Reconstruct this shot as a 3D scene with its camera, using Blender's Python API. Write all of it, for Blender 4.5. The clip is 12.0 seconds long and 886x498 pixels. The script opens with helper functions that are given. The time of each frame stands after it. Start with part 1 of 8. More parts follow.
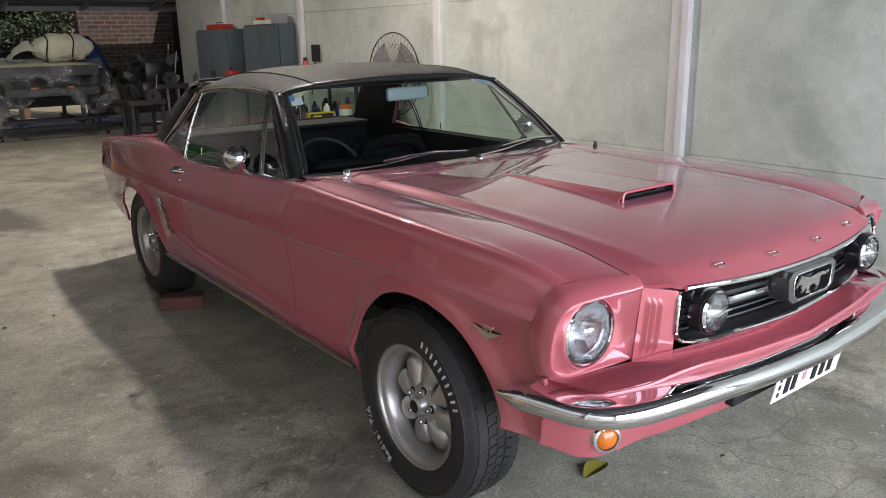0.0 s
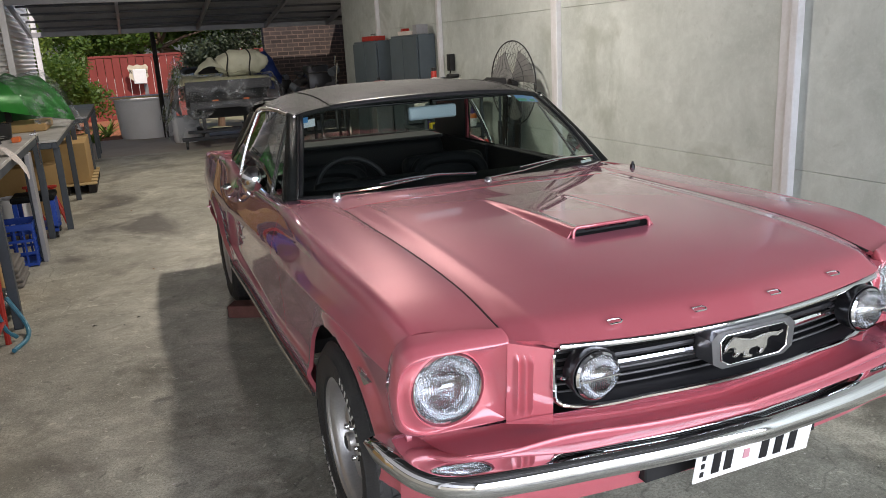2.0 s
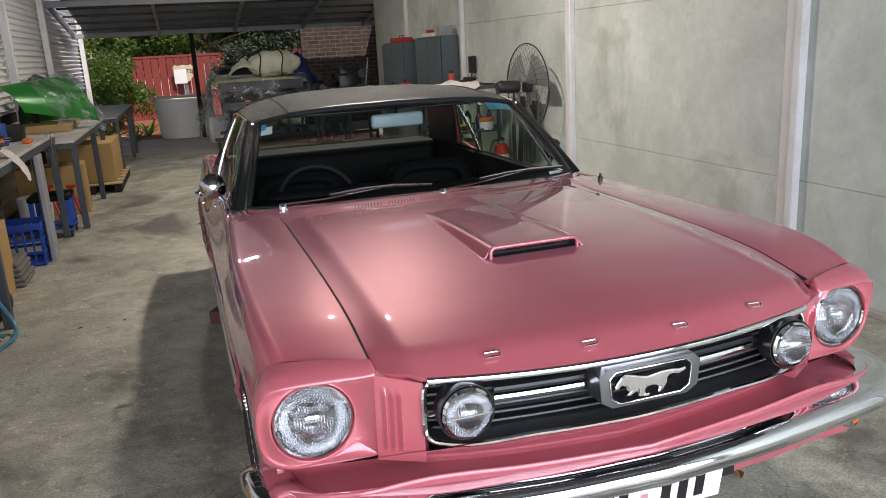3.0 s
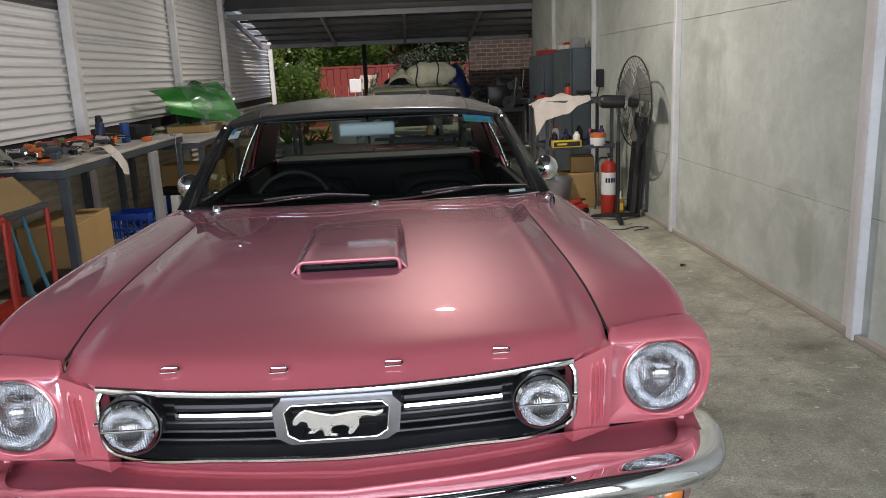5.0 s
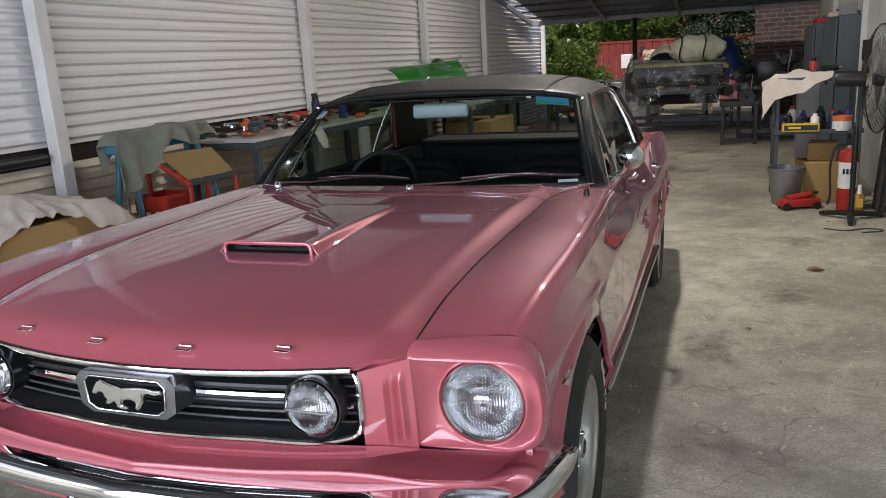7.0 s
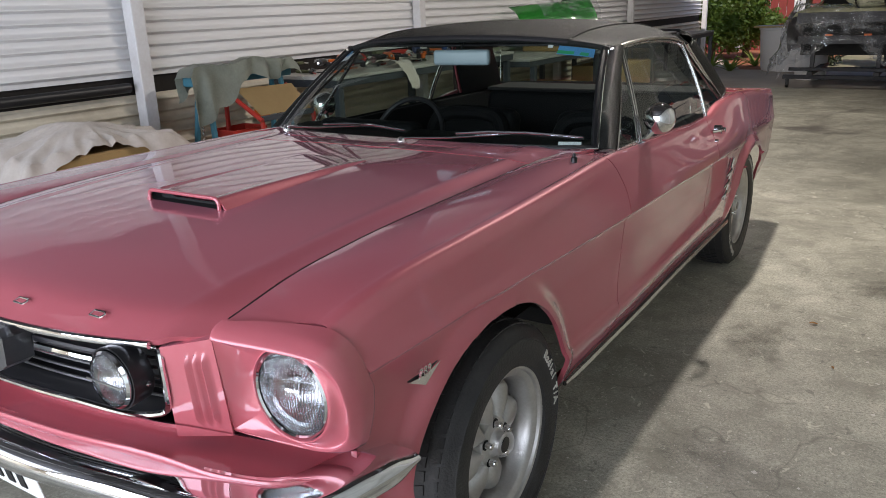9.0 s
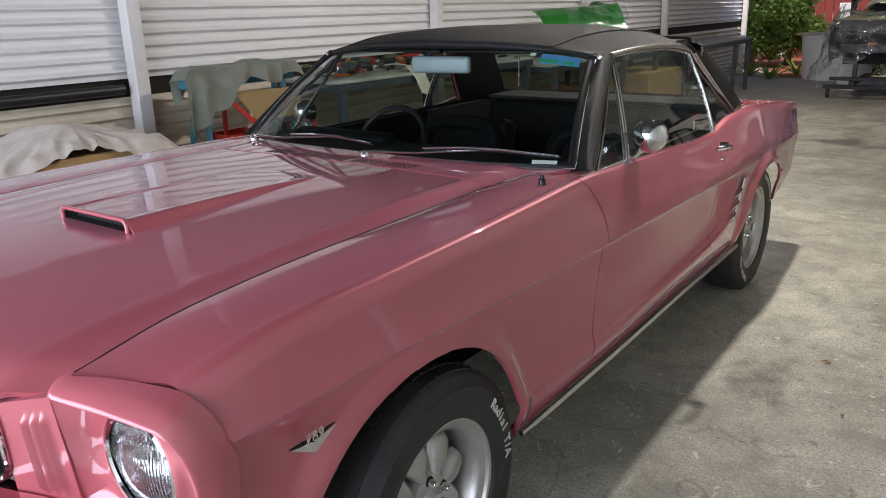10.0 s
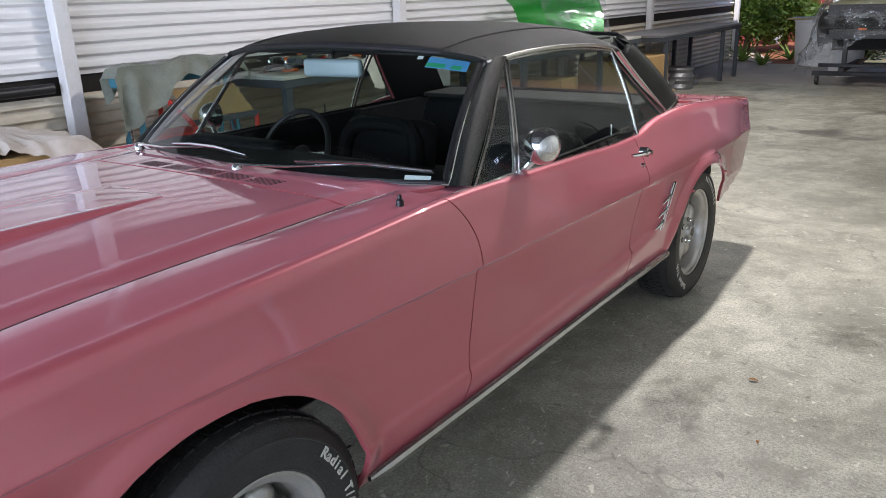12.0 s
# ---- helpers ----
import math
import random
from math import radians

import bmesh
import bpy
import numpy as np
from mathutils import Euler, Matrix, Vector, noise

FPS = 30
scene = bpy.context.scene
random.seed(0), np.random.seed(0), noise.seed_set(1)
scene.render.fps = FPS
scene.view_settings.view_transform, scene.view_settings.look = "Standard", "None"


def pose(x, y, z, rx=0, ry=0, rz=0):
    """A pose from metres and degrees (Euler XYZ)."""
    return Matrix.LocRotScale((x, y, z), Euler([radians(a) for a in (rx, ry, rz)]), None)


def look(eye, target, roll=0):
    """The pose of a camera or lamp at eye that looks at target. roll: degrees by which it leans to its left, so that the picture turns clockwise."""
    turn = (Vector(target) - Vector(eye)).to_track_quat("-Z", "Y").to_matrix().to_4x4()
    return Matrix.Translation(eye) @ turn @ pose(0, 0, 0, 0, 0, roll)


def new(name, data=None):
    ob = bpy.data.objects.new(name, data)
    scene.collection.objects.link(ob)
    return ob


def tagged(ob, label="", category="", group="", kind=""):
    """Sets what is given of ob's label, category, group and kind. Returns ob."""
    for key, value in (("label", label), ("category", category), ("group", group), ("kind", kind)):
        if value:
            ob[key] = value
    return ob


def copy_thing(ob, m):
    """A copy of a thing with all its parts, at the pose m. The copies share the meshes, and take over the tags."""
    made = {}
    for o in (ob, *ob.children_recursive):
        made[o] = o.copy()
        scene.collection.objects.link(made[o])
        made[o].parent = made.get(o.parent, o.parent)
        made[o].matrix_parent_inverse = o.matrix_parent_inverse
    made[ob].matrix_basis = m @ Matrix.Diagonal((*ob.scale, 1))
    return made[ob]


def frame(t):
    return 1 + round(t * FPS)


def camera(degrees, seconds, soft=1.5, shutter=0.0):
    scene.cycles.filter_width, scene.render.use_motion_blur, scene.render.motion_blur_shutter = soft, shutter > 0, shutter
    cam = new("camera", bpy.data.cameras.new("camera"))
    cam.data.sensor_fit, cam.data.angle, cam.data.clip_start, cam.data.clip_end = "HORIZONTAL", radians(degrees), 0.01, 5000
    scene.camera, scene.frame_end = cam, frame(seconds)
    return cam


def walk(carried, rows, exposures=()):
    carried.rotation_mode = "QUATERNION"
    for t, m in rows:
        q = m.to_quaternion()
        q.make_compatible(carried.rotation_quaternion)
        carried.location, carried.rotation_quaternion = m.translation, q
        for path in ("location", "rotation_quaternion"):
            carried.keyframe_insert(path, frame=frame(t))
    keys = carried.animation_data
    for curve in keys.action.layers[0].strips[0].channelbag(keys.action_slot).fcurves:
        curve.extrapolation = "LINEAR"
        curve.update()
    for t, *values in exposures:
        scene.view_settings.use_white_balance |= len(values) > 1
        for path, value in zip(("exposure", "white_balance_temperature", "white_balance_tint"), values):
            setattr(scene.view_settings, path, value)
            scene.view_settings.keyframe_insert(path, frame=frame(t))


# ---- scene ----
cam = camera(60.2, 12.0, soft=0.9)
METRES, EYE, TILT, LEAN, TURN = 8.0, 1.5, 0.0, 0.0, -35.0
PATH = [
    (0, (-2.078, -1.881, 1.487), (-0.927, -0.337, 0.947), -1.1),
    (0.5, (-1.977, -1.993, 1.52), (-0.9, -0.396, 0.98), -1.6),
    (1, (-1.722, -2.114, 1.521), (-0.77, -0.436, 0.992), -2.1),
    (1.5, (-1.521, -2.166, 1.52), (-0.713, -0.412, 0.998), -2.8),
    (2, (-1.3, -2.167, 1.525), (-0.589, -0.371, 1.007), -3.2),
    (2.5, (-1.074, -2.169, 1.529), (-0.407, -0.355, 1.014), -3.0),
    (3, (-0.882, -2.201, 1.532), (-0.296, -0.359, 1.02), -3.2),
    (3.5, (-0.595, -2.303, 1.543), (-0.157, -0.417, 1.041), -3.3),
    (3.7, (-0.495, -2.336, 1.538), (-0.118, -0.435, 1.046), -3.4),
    (5.3, (0.385, -2.266, 1.457), (0.361, -0.318, 1.005), -2.8),
    (5.5, (0.521, -2.272, 1.465), (0.412, -0.33, 1.001), -3.3),
    (6, (0.772, -2.257, 1.443), (0.452, -0.34, 0.969), -3.9),
    (6.5, (1.019, -2.149, 1.428), (0.494, -0.274, 0.969), -3.3),
    (7, (1.198, -2.006, 1.431), (0.508, -0.19, 0.955), -3.4),
    (7.5, (1.319, -1.904, 1.417), (0.538, -0.145, 0.875), -3.6),
    (7.7, (1.378, -1.851, 1.406), (0.56, -0.115, 0.843), -3.9),
    (9.3, (1.701, -1.44, 1.428), (0.623, 0.132, 0.823), -1.7),
    (9.5, (1.706, -1.364, 1.421), (0.612, 0.199, 0.819), -1.6),
    (10, (1.745, -1.199, 1.42), (0.618, 0.341, 0.822), -1.5),
    (10.5, (1.799, -1.107, 1.425), (0.662, 0.426, 0.828), -1.7),
    (11, (1.828, -1.064, 1.45), (0.692, 0.467, 0.846), -1.8),
    (11.5, (1.905, -0.923, 1.452), (0.77, 0.603, 0.833), -1.9),
    (12, (1.957, -0.799, 1.456), (0.819, 0.719, 0.823), -2.0),
]
walk(cam, [(t, look(eye, target, roll)) for t, eye, target, roll in PATH],
     [(0.0, 0.12, 6750, 18), (3.5, 0.04, 6750, 17), (5.5, -0.18, 6700, 16), (7.0, -0.16, 6660, 17), (7.5, -0.14, 6650, 17), (10.0, 0.15, 6550, 18), (11.0, 0.26, 6400, 18), (12.0, 0.54, 6100, 18)])


# ---------------------------------------------------------------- world, sun, large lights
world = bpy.data.worlds.new("world")
scene.world = world
world.use_nodes = True
wn = world.node_tree
sky = wn.nodes.new("ShaderNodeTexSky")
sky.sky_type = "NISHITA"
sky.sun_disc = False
sky.sun_elevation = radians(53)
sky.sun_rotation = radians(155.6)
wn.nodes["Background"].inputs[1].default_value = 0.15
wn.links.new(sky.outputs[0], wn.nodes["Background"].inputs[0])

sun_data = bpy.data.lights.new("sun", "SUN")
sun_data.energy, sun_data.angle, sun_data.color = 4.6, radians(0.5), (1.0, 0.95, 0.87)
sun = new("sun", sun_data)
sun.matrix_world = look((3.0, 4.5, 16), (-2, 15.5, 0))


def area(name, eye, target, sx, sy, watts, colour=(1, 1, 1)):
    d = bpy.data.lights.new(name, "AREA")
    d.shape, d.size, d.size_y, d.energy, d.color = "RECTANGLE", sx, sy, watts, colour
    ob = new(name, d)
    ob.matrix_world = look(eye, target)
    return ob


# the open front of the shed, behind the camera
area("daylight_front", (-0.15, -3.9, 1.55), (-0.15, 5.0, 1.25), 5.0, 2.6, 265, (0.78, 0.88, 1.0))
# second lamp is added out of view, set to brighten the far left wall
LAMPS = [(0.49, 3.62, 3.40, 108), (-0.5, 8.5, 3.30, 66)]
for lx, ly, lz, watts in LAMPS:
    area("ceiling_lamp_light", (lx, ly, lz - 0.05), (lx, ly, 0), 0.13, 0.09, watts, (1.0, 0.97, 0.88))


# ---------------------------------------------------------------- materials
def mat(name, colour, rough=0.6, metal=0.0, vary=0.0, scale=6.0, bump=0.0, bump_scale=60.0, coat=0.0,
        colour2=None, spec=0.5, detail=6.0, stretch=(1, 1, 1), rough_vary=0.0, trans=0.0, alpha=1.0, ior=1.45, sheen=0.0, island=0.0):
    """A Principled material whose colour drifts between two tones at two scales, with a fine relief."""
    m = bpy.data.materials.new(name)
    m.use_nodes = True
    nt = m.node_tree
    b = nt.nodes["Principled BSDF"]
    b.inputs["Base Color"].default_value = (*colour, 1)
    b.inputs["Roughness"].default_value = rough
    b.inputs["Metallic"].default_value = metal
    b.inputs["Coat Weight"].default_value = coat
    b.inputs["Coat Roughness"].default_value = 0.015
    b.inputs["Specular IOR Level"].default_value = spec
    b.inputs["Transmission Weight"].default_value = trans
    b.inputs["Alpha"].default_value = alpha
    b.inputs["IOR"].default_value = ior
    b.inputs["Sheen Weight"].default_value = sheen
    tc = nt.nodes.new("ShaderNodeTexCoord")
    mp = nt.nodes.new("ShaderNodeMapping")
    mp.inputs["Scale"].default_value = stretch
    nt.links.new(tc.outputs["Object"], mp.inputs[0])
    if vary > 0:
        c2 = colour2 or tuple(c * 0.55 for c in colour)
        n1 = nt.nodes.new("ShaderNodeTexNoise")
        n1.inputs["Scale"].default_value, n1.inputs["Detail"].default_value = scale, detail
        n2 = nt.nodes.new("ShaderNodeTexNoise")
        n2.inputs["Scale"].default_value, n2.inputs["Detail"].default_value = scale * 9, 4
        for n in (n1, n2):
            nt.links.new(mp.outputs[0], n.inputs["Vector"])
        add = nt.nodes.new("ShaderNodeMix")
        add.inputs["Factor"].default_value = 0.3
        nt.links.new(n1.outputs[0], add.inputs["A"])
        nt.links.new(n2.outputs[0], add.inputs["B"])
        ramp = nt.nodes.new("ShaderNodeMapRange")
        ramp.inputs["From Min"].default_value, ramp.inputs["From Max"].default_value = 0.36, 0.64
        ramp.inputs["To Max"].default_value = vary
        nt.links.new(add.outputs[0], ramp.inputs["Value"])
        mix = nt.nodes.new("ShaderNodeMix")
        mix.data_type = "RGBA"
        mix.inputs["A"].default_value, mix.inputs["B"].default_value = (*colour, 1), (*c2, 1)
        nt.links.new(ramp.outputs[0], mix.inputs["Factor"])
        nt.links.new(mix.outputs["Result"], b.inputs["Base Color"])
        if rough_vary:
            rr = nt.nodes.new("ShaderNodeMapRange")
            rr.inputs["To Min"].default_value, rr.inputs["To Max"].default_value = rough - rough_vary, rough + rough_vary
            nt.links.new(n1.outputs[0], rr.inputs["Value"])
            nt.links.new(rr.outputs[0], b.inputs["Roughness"])
    if bump > 0:
        nb = nt.nodes.new("ShaderNodeTexNoise")
        nb.inputs["Scale"].default_value, nb.inputs["Detail"].default_value = bump_scale, 4
        nt.links.new(mp.outputs[0], nb.inputs["Vector"])
        bp = nt.nodes.new("ShaderNodeBump")
        bp.inputs["Strength"].default_value, bp.inputs["Distance"].default_value = bump, 0.01
        nt.links.new(nb.outputs[0], bp.inputs["Height"])
        nt.links.new(bp.outputs[0], b.inputs["Normal"])
    return m


PAINT = mat("rose_metallic_paint", (0.46, 0.086, 0.104), 0.44, 0.22, 0.4, 900, colour2=(0.54, 0.21, 0.245), spec=0.3, sheen=0.20)
PAINT.node_tree.nodes["Principled BSDF"].inputs["Sheen Tint"].default_value = (0.85, 0.62, 0.86, 1)
PAINT.node_tree.nodes["Principled BSDF"].inputs["Sheen Roughness"].default_value = 0.35


def lacquer(m, low, high):
    """A clear lacquer over a material: a sharp mirror sheen that grows towards grazing angles."""
    nt = m.node_tree
    gloss, mix, fr, mr = (nt.nodes.new(k) for k in ("ShaderNodeBsdfGlossy", "ShaderNodeMixShader", "ShaderNodeLayerWeight", "ShaderNodeMapRange"))
    gloss.inputs["Roughness"].default_value = 0.012
    gloss.inputs[0].default_value = (0.97, 0.98, 1.0, 1)
    fr.inputs[0].default_value = 0.5
    mr.interpolation_type = "SMOOTHSTEP"
    mr.inputs["From Min"].default_value, mr.inputs["From Max"].default_value = 0.65, 0.87
    mr.inputs["To Min"].default_value, mr.inputs["To Max"].default_value = low, high
    nt.links.new(fr.outputs["Facing"], mr.inputs["Value"])
    nt.links.new(mr.outputs[0], mix.inputs[0])
    nt.links.new(nt.nodes["Principled BSDF"].outputs[0], mix.inputs[1])
    nt.links.new(gloss.outputs[0], mix.inputs[2])
    nt.links.new(mix.outputs[0], nt.nodes["Material Output"].inputs[0])


lacquer(PAINT, 0.065, 0.70)
VINYL = mat("black_vinyl", (0.008, 0.009, 0.008), 0.44, 0, 0.6, 5, 0.6, 420, colour2=(0.016, 0.018, 0.015), spec=0.28)
CHROME = mat("chrome", (0.80, 0.81, 0.83), 0.045, 1.0, 0.2, 12, colour2=(0.66, 0.66, 0.67))
BRIGHT = mat("polished_trim", (0.92, 0.92, 0.93), 0.2, 1.0, 0.2, 30)
STEEL_TRIM = mat("brushed_trim", (0.62, 0.61, 0.59), 0.24, 1.0, 0.3, 30)
ALLOY = mat("cast_alloy", (0.56, 0.55, 0.54), 0.36, 0.8, 0.6, 14, 0.1, 200, colour2=(0.36, 0.345, 0.33))
RUBBER = mat("tyre_rubber", (0.019, 0.019, 0.020), 0.52, 0, 0.6, 9, 0.25, 150, colour2=(0.042, 0.040, 0.038), spec=0.45)
BLACK = mat("satin_black", (0.012, 0.012, 0.013), 0.45, 0, 0.4, 20)
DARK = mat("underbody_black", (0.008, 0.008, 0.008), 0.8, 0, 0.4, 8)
BAR_GREY = mat("dull_grille_bar", (0.26, 0.26, 0.265), 0.35, 0.8, 0.3, 20)
GRILLE_BLACK = mat("grille_black", (0.02, 0.02, 0.022), 0.3, 0.4, 0.3, 20)
SEAT_VINYL = mat("black_seat_vinyl", (0.007, 0.008, 0.0085), 0.6, 0, 0.4, 6, 0.25, 300, spec=0.12)
LETTER_WHITE = mat("raised_white_rubber", (0.62, 0.61, 0.56), 0.6, 0, 0.5, 40)
AMBER = mat("amber_lens", (0.60, 0.15, 0.012), 0.12, 0, 0.2, 60, coat=1.0)


def layered(name, dark, light, rough, stains, flecks, cracks, scale=1.0, stretch=(1, 1, 1), relief=0.25, grit=0.0):
    """A worn surface: cloudy tones at three scales, darker stains, pale flecks and fine cracks."""
    m = bpy.data.materials.new(name)
    m.use_nodes = True
    nt = m.node_tree
    b = nt.nodes["Principled BSDF"]
    tc, mp = nt.nodes.new("ShaderNodeTexCoord"), nt.nodes.new("ShaderNodeMapping")
    mp.inputs["Scale"].default_value = stretch
    nt.links.new(tc.outputs["Object"], mp.inputs[0])

    def tex(sc, detail=8, rgh=0.6, dist=0.0):
        n = nt.nodes.new("ShaderNodeTexNoise")
        n.inputs["Scale"].default_value, n.inputs["Detail"].default_value = sc * scale, detail
        n.inputs["Roughness"].default_value, n.inputs["Distortion"].default_value = rgh, dist
        nt.links.new(mp.outputs[0], n.inputs["Vector"])
        return n.outputs[0]

    def rng(src, a0, a1, b0, b1):
        n = nt.nodes.new("ShaderNodeMapRange")
        for k, v in zip(("From Min", "From Max", "To Min", "To Max"), (a0, a1, b0, b1)):
            n.inputs[k].default_value = v
        nt.links.new(src, n.inputs["Value"])
        return n.outputs[0]

    def mix(fac, c0, c1):
        n = nt.nodes.new("ShaderNodeMix")
        n.data_type = "RGBA"
        nt.links.new(fac, n.inputs["Factor"])
        for key, v in (("A", c0), ("B", c1)):
            if isinstance(v, tuple):
                n.inputs[key].default_value = (*v, 1)
            else:
                nt.links.new(v, n.inputs[key])
        return n.outputs["Result"]

    col = mix(rng(tex(1.3, 12, 0.68, 0.4), 0.34, 0.66, 0, 1), dark, light)
    col = mix(rng(tex(9, 6, 0.7), 0.40, 0.70, 0, 0.45), col, dark)
    col = mix(rng(tex(34, 4, 0.7), 0.50, 0.72, 0, 0.35), col, light)
    if grit:
        col = mix(rng(tex(95, 5, 0.75), 0.44, 0.66, 0, grit), col, tuple(x * 0.45 for x in dark))
        col = mix(rng(tex(150, 4, 0.75), 0.56, 0.72, 0, grit), col, tuple(min(1, x * 1.35) for x in light))
        col = mix(rng(tex(4.5, 10, 0.8, 0.6), 0.48, 0.62, 0, grit), col, dark)
        col = mix(rng(tex(17, 3, 0.5, 1.5), 0.665, 0.70, 0, grit * 0.6), col, tuple(min(1, x * 1.3) for x in light))
        col = mix(rng(tex(13.3, 3, 0.5, 1.0), 0.68, 0.71, 0, grit * 0.7), col, tuple(x * 0.4 for x in dark))
    col = mix(rng(tex(0.55, 6, 0.6, 1.2), 0.55, 0.66, 0, stains[1]), col, stains[0])
    col = mix(rng(tex(2.6, 9, 0.75, 2.0), 0.60, 0.70, 0, stains[1] * 0.8), col, stains[0])
    v = nt.nodes.new("ShaderNodeTexVoronoi")
    v.inputs["Scale"].default_value = 26 * scale
    nt.links.new(mp.outputs[0], v.inputs["Vector"])
    col = mix(rng(v.outputs["Distance"], 0.05, 0.11, flecks[1], 0), col, flecks[0])
    if cracks:
        e = nt.nodes.new("ShaderNodeTexVoronoi")
        e.feature = "DISTANCE_TO_EDGE"
        e.inputs["Scale"].default_value = 0.42 * scale
        w = nt.nodes.new("ShaderNodeTexNoise")
        w.inputs["Scale"].default_value = 2.2
        vm = nt.nodes.new("ShaderNodeVectorMath")
        vm.operation = "MULTIPLY_ADD"
        vm.inputs[1].default_value = (0.7, 0.7, 0.7)
        nt.links.new(mp.outputs[0], w.inputs["Vector"])
        nt.links.new(w.outputs["Color"], vm.inputs[0])
        nt.links.new(mp.outputs[0], vm.inputs[2])
        nt.links.new(vm.outputs[0], e.inputs["Vector"])
        col = mix(rng(e.outputs["Distance"], 0.0005, 0.0030, cracks, 0), col, tuple(x * 0.35 for x in dark))
    nt.links.new(col, b.inputs["Base Color"])
    nt.links.new(rng(tex(2.2, 8), 0.3, 0.7, rough - 0.16, rough + 0.14), b.inputs["Roughness"])
    bp = nt.nodes.new("ShaderNodeBump")
    bp.inputs["Strength"].default_value, bp.inputs["Distance"].default_value = relief, 0.006
    nt.links.new(tex(42, 8, 0.7), bp.inputs["Height"])
    nt.links.new(bp.outputs[0], b.inputs["Normal"])
    return m


CONCRETE = layered("floor_concrete", (0.22, 0.212, 0.168), (0.62, 0.60, 0.49), 0.60, ((0.10, 0.088, 0.075), 0.85), ((0.62, 0.60, 0.55), 0.60), 0.35, relief=0.4, grit=0.70)
WALL_WHITE = layered("white_wall_sheet", (0.42, 0.45, 0.41), (0.62, 0.655, 0.61), 0.68, ((0.33, 0.35, 0.30), 0.75), ((0.74, 0.74, 0.73), 0.35), 0.0, 1.5, (1, 1, 1), 0.15, 0.16)
POST_WHITE = mat("white_steel_post", (0.70, 0.70, 0.71), 0.5, 0, 0.6, 5, 0.1, 40, colour2=(0.52, 0.50, 0.48))
IRON_WHITE = mat("white_corrugated_iron", (0.76, 0.765, 0.775), 0.34, 0.0, 0.5, 2.2, 0.05, 30, colour2=(0.68, 0.66, 0.63), stretch=(1, .3, 1))
IRON_CREAM = mat("cream_corrugated_iron", (0.62, 0.57, 0.46), 0.5, 0.0, 0.7, 2.2, 0.05, 30, colour2=(0.40, 0.35, 0.27))
IRON_GREY = mat("galvanised_iron", (0.30, 0.30, 0.31), 0.45, 0.6, 0.6, 3, 0.05, 30, colour2=(0.16, 0.155, 0.15))
IRON_DARK = mat("dark_steel", (0.045, 0.045, 0.048), 0.5, 0.3, 0.6, 5, 0.05, 40)
POST_GREY = mat("grey_primed_steel", (0.30, 0.30, 0.31), 0.5, 0.0, 0.5, 5, 0.05, 40)
IRON_DULL = mat("dull_dark_iron", (0.13, 0.13, 0.135), 0.55, 0.4, 0.6, 3, 0.05, 30, colour2=(0.08, 0.077, 0.074))
IRON_ROOF = mat("dark_roof_iron", (0.07, 0.07, 0.072), 0.6, 0.3, 0.6, 3, 0.05, 30, colour2=(0.04, 0.038, 0.036))
STEEL_GREY = mat("grey_painted_steel", (0.055, 0.065, 0.075), 0.5, 0.0, 0.5, 7, 0.05, 60)
CABINET_GREY = mat("blue_grey_cabinet_paint", (0.085, 0.11, 0.125), 0.42, 0, 0.4, 4, 0.03, 60)
CARD = mat("cardboard", (0.42, 0.27, 0.11), 0.8, 0, 0.5, 3, 0.08, 80, colour2=(0.33, 0.2, 0.08))
FENCE_RED = mat("red_steel_fence", (0.22, 0.036, 0.026), 0.6, 0, 0.5, 3, colour2=(0.14, 0.025, 0.02))
IRON_LEAN = mat("galvanised_lean_to_iron", (0.30, 0.30, 0.30), 0.45, 0.4, 0.6, 3, 0.05, 30, colour2=(0.18, 0.17, 0.16))
# hedge green darkened, so that its shade is in the leaf colour
LEAF_SHADED = mat("shaded_hedge_leaves", (0.040, 0.055, 0.022), 0.55, 0, 0.9, 2.5, colour2=(0.018, 0.026, 0.012))
LEAF = mat("green_leaves", (0.10, 0.17, 0.03), 0.55, 0, 0.9, 2.5, colour2=(0.02, 0.05, 0.012))
LEAF_LIGHT = mat("light_green_leaves", (0.20, 0.27, 0.05), 0.5, 0, 0.9, 3, colour2=(0.07, 0.12, 0.025))
for leaf in (LEAF, LEAF_LIGHT):
    nt = leaf.node_tree
    thru, blend = nt.nodes.new("ShaderNodeBsdfTranslucent"), nt.nodes.new("ShaderNodeMixShader")
    thru.inputs[0].default_value = (0.22, 0.32, 0.05, 1)
    blend.inputs[0].default_value = 0.4
    nt.links.new(nt.nodes["Principled BSDF"].outputs[0], blend.inputs[1])
    nt.links.new(thru.outputs[0], blend.inputs[2])
    nt.links.new(blend.outputs[0], nt.nodes["Material Output"].inputs[0])
BARK = mat("bark", (0.13, 0.08, 0.05), 0.9, 0, 0.7, 9, 0.6, 40)
YARD = mat("yard_concrete", (0.42, 0.38, 0.33), 0.75, 0, 0.7, 1.3, 0.2, 60, colour2=(0.30, 0.26, 0.22))
MULCH = mat("red_mulch", (0.30, 0.11, 0.045), 0.95, 0, 0.9, 14, 0.9, 60, colour2=(0.13, 0.05, 0.025))
EARTH = mat("ground_earth", (0.22, 0.19, 0.13), 0.95, 0, 0.8, 1.5, 0.6, 30, colour2=(0.10, 0.12, 0.05))
PLASTIC_WHITE = mat("white_plastic", (0.84, 0.84, 0.84), 0.45, 0, 0.5, 3, colour2=(0.72, 0.70, 0.68))
RED_PAINT = mat("red_tool_paint", (0.42, 0.03, 0.018), 0.4, 0, 0.4, 8, colour2=(0.27, 0.025, 0.018))
